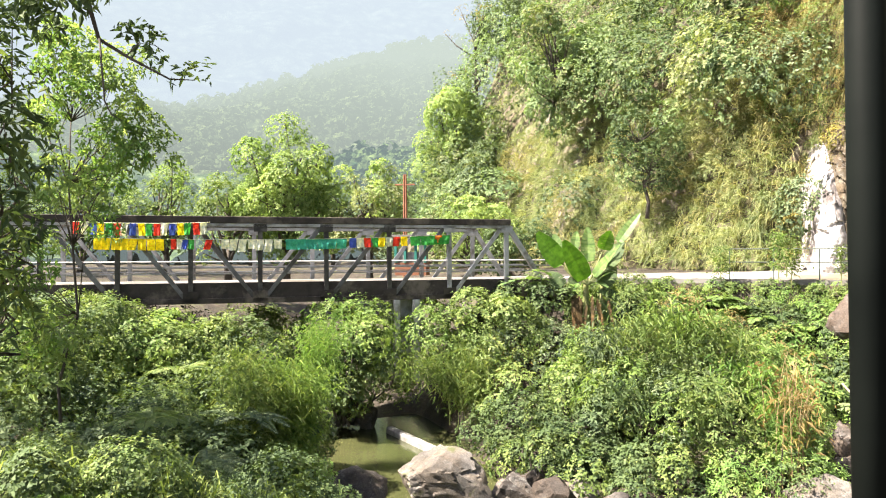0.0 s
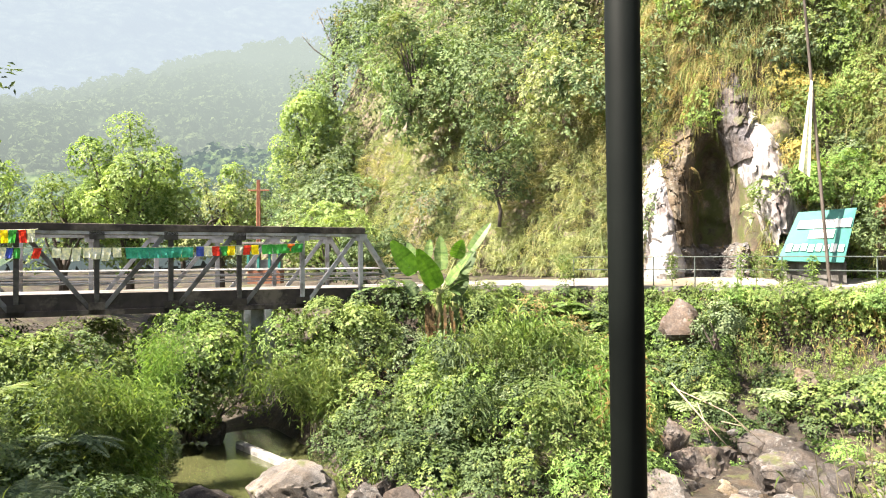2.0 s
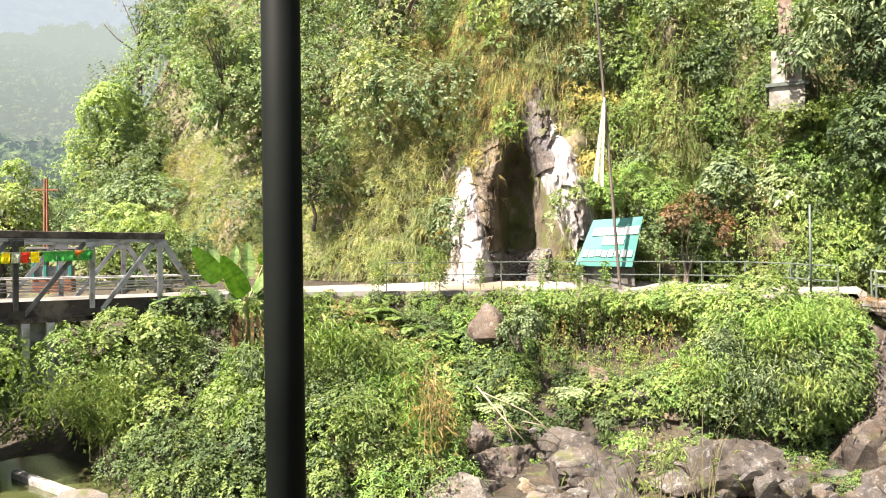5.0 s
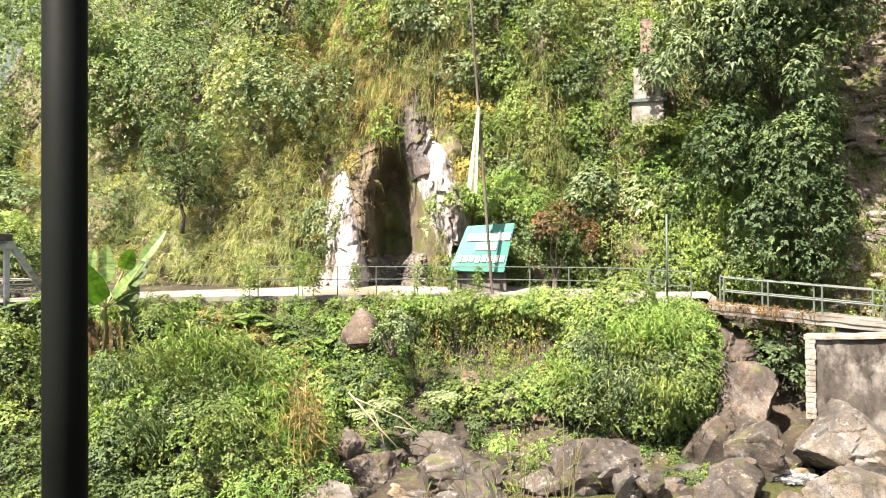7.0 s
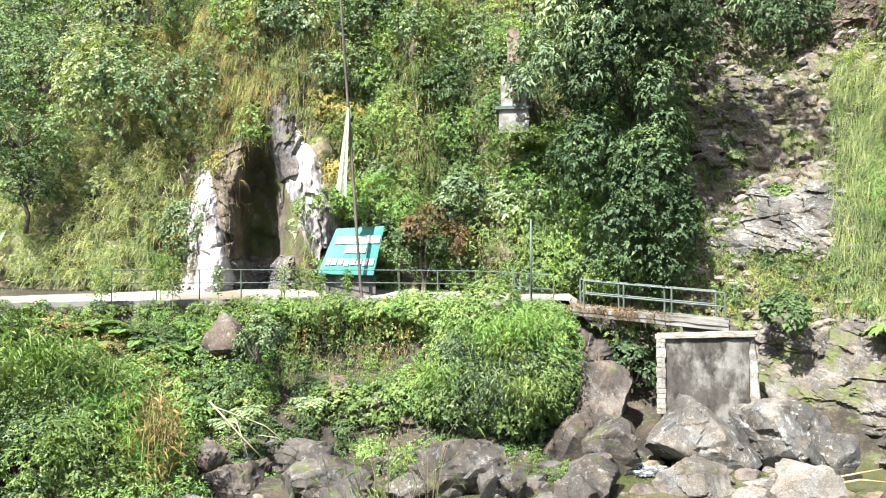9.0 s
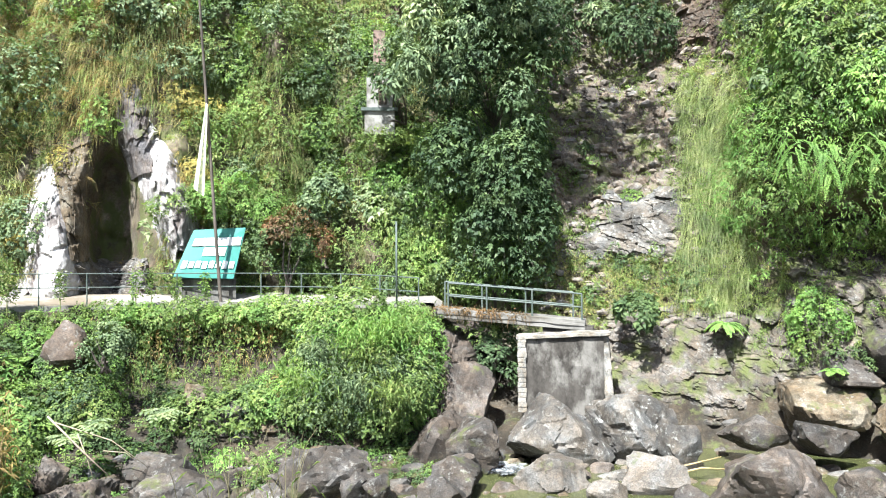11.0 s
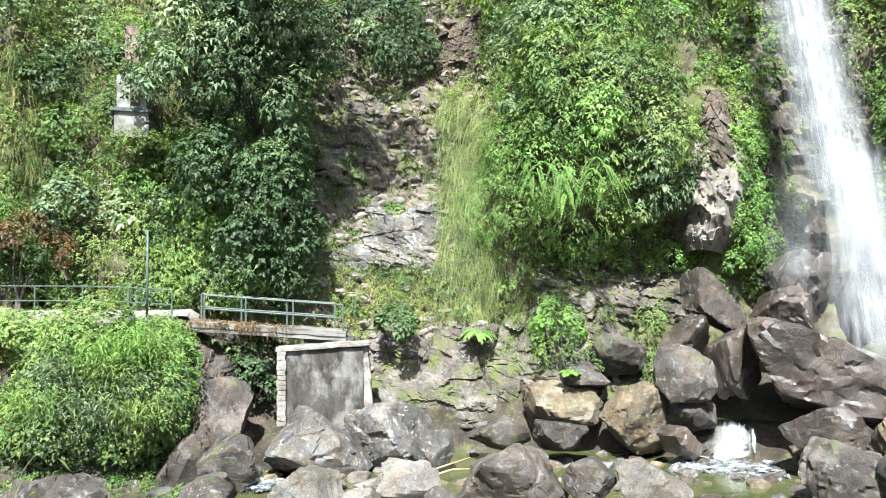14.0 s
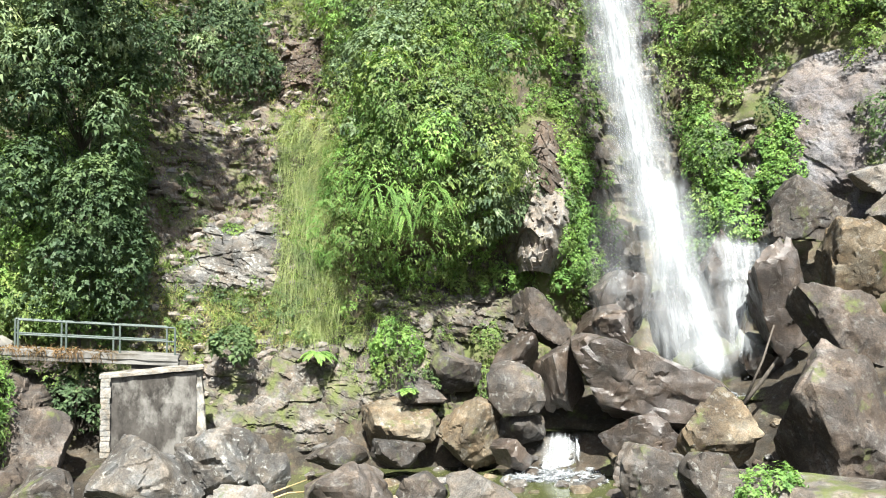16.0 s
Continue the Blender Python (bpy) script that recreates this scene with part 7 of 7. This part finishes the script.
def tree(name, label, az, d, z0, crowns, material, dens, L, W, trunk=0.16, seed=0, k=6, droop=0.2, second=None, near=False):
    """Tapered trunk with a limb to every crown clump; crowns: rows of sideways, away, height, radius."""
    r = np.random.default_rng(seed)
    ob = thing(name, label, "tree")
    b = at(az, d, z0)
    a = radians(az)
    rt, fw = np.array([math.cos(a), math.sin(a), 0]), np.array([-math.sin(a), math.cos(a), 0])
    cs = np.array([b + rt * c[0] + fw * c[1] + UPW * c[2] for c in crowns])
    rs = np.array([c[3] for c in crowns])
    top = b + UPW * max(c[2] for c in crowns) * 0.8 + rt * np.mean([c[0] for c in crowns])
    axis = [b + (top - b) * s + r.normal(0, 0.12, 3) * (s > 0) for s in np.linspace(0, 1, 6)]
    part("trunk", tube(axis, np.linspace(trunk, trunk * 0.35, 6), 9), BARK, ob, smooth=True)
    for c in cs:
        j = int(np.clip(round(5 * (c[2] - z0) / max(1e-3, top[2] - z0)) - 1, 2, 5)) if trunk < 0.12 else int(r.integers(1, 5))
        st = axis[j]
        mid = (st + c) / 2 + r.normal(0, 0.2, 3)
        part("limb", tube([st, mid, c, c + (c - mid) * 0.3], [trunk * 0.4, trunk * 0.25, trunk * 0.14, trunk * 0.05], 6), BARK, ob, smooth=True)
    sel = r.random(len(cs)) < (0.35 if second else 0.0)
    up_n = np.tile(UPW, (len(cs), 1))
    part("crown", lump_foliage(cs[~sel], up_n[~sel], rs[~sel], dens, k, L, W, back=-0.75, droop=droop, near=near), material, ob)
    if sel.any():
        part("crown", lump_foliage(cs[sel], up_n[sel], rs[sel], dens, k, L, W, back=-0.75, droop=droop, near=near), second, ob)
    return ob


def crown_rows(n, wide, deep, lo, hi, r, seed, shift=0.0):
    g = np.random.default_rng(seed)
    rows = []
    for _ in range(n):
        u = g.normal(size=3)
        u = u / np.linalg.norm(u) * g.uniform(0.55, 1.05)
        rows.append((u[0] * wide + shift, u[1] * deep, (lo + hi) / 2 + u[2] * (hi - lo) / 2, g.uniform(*r)))
    return rows


tree("tree", "sunlit yellow-green broadleaf tree beyond the bridge", 48.9, 44, 4.3, crown_rows(64, 3.2, 2.6, 1.6, 8.2, (0.6, 1.15), 1), L_LIME, 36, 0.2, 0.12, 0.22, 1, second=L_YEL)
tree("tree", "dark shaded tree beyond the bridge", 53.0, 46, 4.3, crown_rows(22, 2.4, 2.0, 1.0, 6.0, (0.6, 1.2), 11), L_MID, 18, 0.22, 0.12, 0.25, 11)
tree("tree", "olive bushy tree beyond the bridge", 42.8, 42, 4.3, crown_rows(34, 1.8, 1.8, 1.5, 6.2, (0.5, 1.0), 2), S_OLIVE, 36, 0.18, 0.10, 0.2, 2, second=L_LIME)
tree("tree", "light green broadleaf tree on the slope", 35.6, 58, 9.0, crown_rows(48, 3.2, 2.5, 1.0, 9.2, (0.8, 1.4), 3), L_LIME, 26, 0.25, 0.14, 0.25, 3, second=S_MID)
tree("tree", "low bright green tree at the bridge end", 35.0, 44, 4.4, crown_rows(24, 2.8, 2.2, 1.0, 4.2, (0.6, 1.1), 4), L_LIME, 34, 0.2, 0.11, 0.2, 4, second=L_YEL)
tree("tree", "thin half-bare tree on the ridge", 34.4, 64, 16.0, crown_rows(14, 3.0, 2.0, 3.0, 11.0, (0.4, 0.9), 12), L_DRY, 7, 0.22, 0.1, 0.2, 12)
tree("tree", "dark green tree on the grassy slope", 22.3, 36.0, 7.4, crown_rows(40, 1.6, 1.2, 0.8, 5.6, (0.45, 0.85), 5), L_DARK, 28, 0.18, 0.09, 0.1, 5, second=S_MID)
tree("tree", "leafy green tree on the slope", 29.0, 44, 13.5, crown_rows(36, 2.4, 2.0, -0.6, 7.0, (0.6, 1.2), 13), S_MID, 24, 0.22, 0.13, 0.12, 13, second=S_OLIVE)
for a, d, z, s, m1, m2 in ((57.0, 60, 4.6, 21, L_MID, L_YEL), (62.5, 62, 4.6, 22, L_YEL, L_MID), (67.5, 58, 4.6, 23, L_DARK, L_MID), (39.0, 66, 4.8, 24, L_DARK, L_MID), (45.0, 70, 4.8, 25, L_MID, L_BLUE), (73.0, 60, 4.6, 26, L_MID, L_YEL), (51.0, 72, 4.8, 27, L_DARK, L_MID)):
    tree("tree", "leafy valley tree beyond the river", a, d, z, crown_rows(22, 3.2, 2.6, 1.5, 7.5, (0.8, 1.5), s), m1, 12, 0.3, 0.16, 0.25, s, second=m2)
# the tree's inner shade is carried by its darkened leaf colour
tree("tree", "large shaded tree leaning out from the cliff", -20.6, 27.2, 4.4, [(x, y - 1.2, z, r) for x, y, z, r in crown_rows(90, 2.2, 0.8, 0.4, 14.5, (0.45, 0.95), 6)], L_SHADED, 36, 0.2, 0.115, 0.06, 6, droop=0.35, second=L_DARK)
# out of view: added only to cast shade on the tree and gully
tree("tree", "unseen tree added above the cliff top to shade the slope below", -19.0, 29.6, 13.0, [(x, y - 5.0, z, r) for x, y, z, r in crown_rows(20, 4.6, 2.0, 4.4, 8.8, (0.9, 1.4), 61)], L_SHADED, 11, 0.4, 0.24, 0.2, 61, droop=0.35)
az, z, p, nr = cliff_sample(70, -22.5, -33.5, 14.8, 19.0)
mixed("cliff_shrubs", "hanging over the top of the gully", p, nr, 0.7, 0.1, (0.4, 0.9), 34, 6, [(2, "dark leafy shrubs", L_SHADED, 0.2, 0.11), (0.6, "blue-green shrubs", L_BLUE, 0.2, 0.1)], droop=0.5)
tree("tree", "tree with pale drooping leaves above the path", -16.6, 26.4, 10.0, [(0.2, -1.2, 3.4, 0.8), (1.0, -1.2, 4.1, 0.8), (-0.9, -0.9, 2.8, 0.7), (1.9, -1.0, 3.2, 0.7), (2.6, -0.8, 2.0, 0.6), (-1.6, -0.8, 2.2, 0.6), (0.6, -1.0, 2.2, 0.6), (1.2, -0.9, 4.8, 0.8), (-0.6, -0.8, 4.6, 0.7), (2.8, -0.8, 4.4, 0.7)], L_BLUE, 34, 0.22, 0.1, 0.04, 16, droop=0.55, second=L_PALE)
tree("sapling", "slender young tree with yellow-green leaves on the near bank", 66.0, 14.5, 2.6, crown_rows(40, 1.0, 0.8, 3.4, 7.2, (0.2, 0.42), 7, 0.55) + crown_rows(16, 0.6, 0.6, 1.0, 3.6, (0.2, 0.4), 71, -0.2), L_LIME, 46, 0.16, 0.07, 0.03, 7, near=True, second=L_BRIGHT)
# out of view: its crown is placed to throw shade on the undergrowth
tree("tree", "unseen broad tree added on the near bank to shade the undergrowth", 87.0, 14.8, 3.0, crown_rows(38, 1.9, 2.6, 7.0, 10.5, (0.8, 1.35), 81), L_DARK, 8, 0.34, 0.2, 0.22, 81)
tree("sapling", "dark narrow-leaved young tree beside the viewpoint", 73.6, 8.0, 3.4, crown_rows(34, 0.42, 0.6, 1.2, 4.6, (0.2, 0.4), 8, 0.0), L_DARK, 40, 0.2, 0.055, 0.04, 8, second=L_MID, near=True)

# lower shrubs and creepers under the shaded tree
az, z, p, nr = cliff_sample(420, -12.5, -23.5, 5.0, 11)
mixed("cliff_shrubs", "below the shaded tree", p, nr, 0.35, 0.2, (0.3, 0.7), 32, 6, [(1, "yellow-green creepers", L_YEL, 0.14, 0.07), (1.8, "mid-green shrubs", L_MID, 0.17, 0.08), (0.9, "fresh green creepers", L_BRIGHT, 0.15, 0.07), (0.8, "dark leafy shrubs", L_DARK, 0.2, 0.09)], droop=0.5)
stuff("cliff_creepers", "dark creepers hanging below the shaded tree", vines(p[:160] + nr[:160] * 0.5, 36, 3.0, 0.15, 0.09), L_DARK)
stuff("cliff_creepers", "yellow-green creepers beside the path", vines(p[160:240] + nr[160:240] * 0.5, 34, 2.4, 0.13, 0.08), L_MID)

# branch reaching in over the viewpoint
br_ = thing("hanging_branch", "dark leafy branch reaching over the river", "branch")
bpts = at(np.array([72.5, 69.8, 68.7, 68.0, 66.1, 63.65, 62.0]), 6.3, np.array([7.9, 7.62, 7.5, 7.23, 7.12, 7.0, 7.01]))
part("limb", tube(bpts, [0.026, 0.02, 0.017, 0.014, 0.011, 0.007, 0.003], 7), BARK, br_, smooth=True)
part("twig", tube(at(np.array([68.0, 67.85, 67.7, 67.3, 66.65]), 6.28, np.array([7.23, 7.0, 6.79, 6.7, 6.66])), [0.008, 0.007, 0.006, 0.005, 0.003], 6), BARK, br_, smooth=True)
part("twig", tube(at(np.array([66.4, 65.6, 64.6, 64.0]), 6.3, np.array([7.13, 7.24, 7.24, 7.2])), [0.006, 0.005, 0.004, 0.003], 6), BARK, br_, smooth=True)
lc = at(np.array([65.6, 65.1, 64.6, 64.2, 66.2, 62.6, 61.8, 61.3, 69.0, 69.8, 70.5, 71.3, 72.0, 72.8, 70.0, 71.6, 68.4, 73.5, 72.4]), 6.3,
        np.array([7.27, 7.33, 7.25, 7.18, 7.3, 7.03, 7.05, 7.07, 7.62, 7.5, 7.66, 7.55, 7.45, 7.6, 7.7, 7.35, 7.72, 7.3, 7.25]))
part("foliage", lump_foliage(lc, np.tile(UPW, (len(lc), 1)), np.where(np.arange(len(lc)) < 8, 0.075, 0.17), 130, 5, 0.12, 0.045, back=-0.9, near=True), L_DARK, br_)

for a, d, z, w, h, k_ in ((33.5, 17.4, -0.1, 1.0, 0.7, "grey"), (31.0, 17.0, -0.1, 1.3, 0.8, "dark"), (28.5, 17.2, 0.0, 1.0, 0.6, "pale"), (26.0, 16.6, 0.0, 0.9, 0.5, "grey"), (35.5, 16.6, -0.1, 0.8, 0.4, "grey"), (47.5, 16.8, -0.1, 1.2, 0.7, "grey"), (46.3, 17.4, -0.1, 0.9, 0.5, "grey"),
                          (11.5, 21.6, 0.2, 0.9, 0.6, "dark"), (-1.5, 21.0, 0.2, 0.8, 0.5, "grey"), (-4.0, 19.0, 0.2, 1.2, 0.6, "grey"), (2.0, 18.6, 0.1, 1.1, 0.6, "pale"), (-7.0, 21.4, 0.3, 0.7, 0.4, "grey"), (4.5, 17.8, 0.0, 0.8, 0.5, "grey"), (-12.5, 19.4, 0.2, 0.7, 0.4, "pale"), (-14.0, 18.2, 0.1, 0.9, 0.5, "grey")):
    boulder(a, d, z, w, h, k_)
az_, d_ = rng.uniform(-75, 45, 600), rng.uniform(15.5, 24.5, 600)
gp_ = ground_point(az_, d_)
sv = [(rock_shape((s, s * 0.8, s * 0.6), 2000 + i % 12, 9, ico(2))[0] + c, ico(2)[1]) for i, (c, s) in enumerate(zip(gp_, 0.08 + 0.4 * rng.random(600) ** 3))]
stuff("cobbles", "rounded grey cobbles in the river bed", join(sv), R_GREY)
for words, material, seed in (("brown", R_DARK, 2100), ("pale", R_LICHEN, 2140), ("ochre-stained", R_OCHRE, 2180)):
    az_, d_ = rng.uniform(-72, 12, 110), rng.uniform(17.5, 25.0, 110)
    gp_ = ground_point(az_, d_)
    gp_[:, 2] = np.maximum(gp_[:, 2], water_z(az_) - 0.05)
    sv = [(rock_shape((s, s * 0.8, s * 0.6), seed + i % 16, 11, ico(3))[0] + c, ico(3)[1]) for i, (c, s) in enumerate(zip(gp_, 0.3 + 0.65 * rng.random(110) ** 1.8))]
    stuff("stones", f"broken {words} stones wedged between the boulders", join(sv), material)

# ---- fallen wood, walls and details ----
for pts, r in (([at(10.4, 21.4, 2.4), at(8.2, 21.0, 1.5), at(6.6, 20.8, 0.9)], 0.045), ([at(10.0, 21.6, 2.2), at(6.5, 21.2, 1.7), at(4.2, 21.0, 1.0)], 0.03), ([at(8.6, 21.4, 1.9), at(8.0, 21.2, 1.3), at(7.6, 21.0, 0.8)], 0.025), ([at(7.0, 21.0, 1.5), at(5.6, 20.8, 1.45), at(4.9, 20.8, 1.2)], 0.022)):
    thing("fallen_branch", "bare dry branch lying on the bank", "branch", *tube(pts, [r * 0.6, r * 0.5, r * 0.25], 7), DRIFT, True, "fallen branches")
for pts, r in (([at(-67.2, 23.6, 2.75), at(-68.6, 23.8, 3.5), at(-69.6, 24.0, 4.1)], 0.06), ([at(-67.4, 23.8, 2.9), at(-68.6, 24.0, 4.0), at(-69.4, 24.2, 5.0)], 0.035)):
    thing("log", "brown driftwood log leaning on boulders", "log", *tube(pts, [r, r * 0.9, r * 0.6], 9), BARK, True, "driftwood logs")
for pts in ([at(-32.6, 20.5, 0.8), at(-34.5, 20.8, 0.95), at(-36.5, 21.2, 1.1)], [at(-33.0, 20.3, 0.75), at(-35.2, 20.9, 0.85), at(-37.6, 21.2, 0.8)]):
    thing("fallen_branch", "thin dry stick lying between the boulders", "branch", *tube(pts, [0.03, 0.025, 0.012], 6), CANE, True, "fallen branches")
thing("river_wall", "low pale concrete wall along the pool", "wall", *beam(at(42.2, 24.6, -0.05), at(38.3, 21.2, -0.05), 0.26, 0.5, bevel=0.05), WHITEWASH, kind="structure")
v, f = sheet(np.linspace(-66.5, -80, 60), np.linspace(0, 1, 24), lambda a, s: at(a, 14.9 + 1.5 * s, np.where(s < 0.12, 1.2 + s / 0.12 * 1.35, 2.55 + 0.05 * fbm(at(a, 15 + 2 * s, 0 * s) * 1.5, 3, 3))))
thing("ledge", "mossy stone ledge at the water's edge", "ledge", v, f, R_FOOT, True, kind="structure")

# utility pole and hut behind the bridge
up_ = thing("utility_pole", "rust-orange steel utility pole with a crossarm", "utility pole")
u0 = at(40.3, 37.0, 4.7)
for o in (-0.07, 0.07):
    part("pole", tube([u0 + right * o, u0 + right * o * 0.6 + UPW * 5.0], [0.06, 0.045], 8), ORANGE_STEEL, up_)
part("crossarm", beam(u0 - right * 0.5 + UPW * 4.5, u0 + right * 0.5 + UPW * 4.5, 0.07, 0.07), ORANGE_STEEL, up_)
hut = thing("roadside_hut", "small hut with turquoise posts and an orange base", "hut")
h0 = at(39.8, 36.0, 4.8)
part("base", beam(h0, h0 + UPW * 0.6, 1.5, 1.0, right), ORANGE_STEEL, hut)
part("wall", beam(h0 + UPW * 0.6, h0 + UPW * 1.1, 1.4, 0.9, right), WHITEWASH, hut)
for o in (-0.7, -0.25, 0.25, 0.7):
    part("post", beam(h0 + right * o - away * 0.5 + UPW * 0.6, h0 + right * o - away * 0.5 + UPW * 1.8, 0.12, 0.12, right), SIGN_GREEN, hut)
part("roof", beam(h0 - right * 0.95 + UPW * 1.85, h0 + right * 0.95 + UPW * 1.85, 1.5, 0.1), CONC, hut)

lt = FA + (FB - FA) * rng.uniform(0.0, 0.62, 220)[:, None] + FN * rng.uniform(-0.08, 0.5, 220)[:, None] + UPW * 0.08
stuff("leaf_litter", "brown leaf litter and roots on the footbridge", tufts(lt, unit(rng.normal(size=(220, 3)) * [1, 1, 0.2] - FN * 0.6), 7, 0.26, 0.02, 0.9), DRY_DARK)

# prayer flags on the bridge


def flag_string(label, s0, s1, z0, z1, sag, w, rows):
    ob = thing("prayer_flags", label, "prayer flags", group="prayer flags on the bridge")
    n = 24
    t = np.linspace(0, 1, n)
    line = np.array([bp(s0 + (s1 - s0) * x, w, z0 + (z1 - z0) * x - sag * 4 * x * (1 - x)) for x in t])
    part("cord", tube(line, 0.008, 5), CLOTH["white"], ob)
    for i, (s, wid, h, c) in enumerate(rows):
        a, b = [np.array([np.interp((q - s0) / (s1 - s0), t, line[:, j]) for j in range(3)]) for q in (s, s + wid)]
        part("flag", cloth_sheet(a, b, np.array([0, 0, -h]) + BX * rng.normal(0, 0.04), wave=0.035, n=5, m=5, seed=i), CLOTH[c], ob)


five = ("red", "white", "blue", "yellow", "green")
flag_string("string of small five-coloured prayer flags", -5.4, -1.5, 6.74, 6.74, 0.05, -0.2, [(-5.25 + i * 0.218, 0.18, 0.36, five[i % 5]) for i in range(17)])
row2 = [(-4.7 + i * 0.24, 0.23, 0.34, "yellow") for i in range(8)] + [(-2.6 + i * 0.17, 0.16, 0.3, c) for i, c in enumerate(("red", "white", "blue", "green"))] + [(-1.6, 0.2, 0.3, "red")]
row2 += [(-1.15 + i * 0.26, 0.23, 0.28 + 0.05 * (i % 3), "white") for i in range(7)] + [(0.75 + i * 0.32, 0.32, 0.32, "teal") for i in range(6)]
row2 += [(2.75 + i * 0.24, 0.22, 0.3, c) for i, c in enumerate(("blue", "white", "red", "green", "yellow", "white", "red", "yellow"))] + [(4.75 + i * 0.34, 0.34, 0.3, "green") for i in range(4)] + [(5.6, 0.24, 0.24, "orange")]
flag_string("long line of yellow, white, teal and coloured prayer flags", -5.2, 6.6, 6.28, 6.42, 0.12, -0.14, row2)
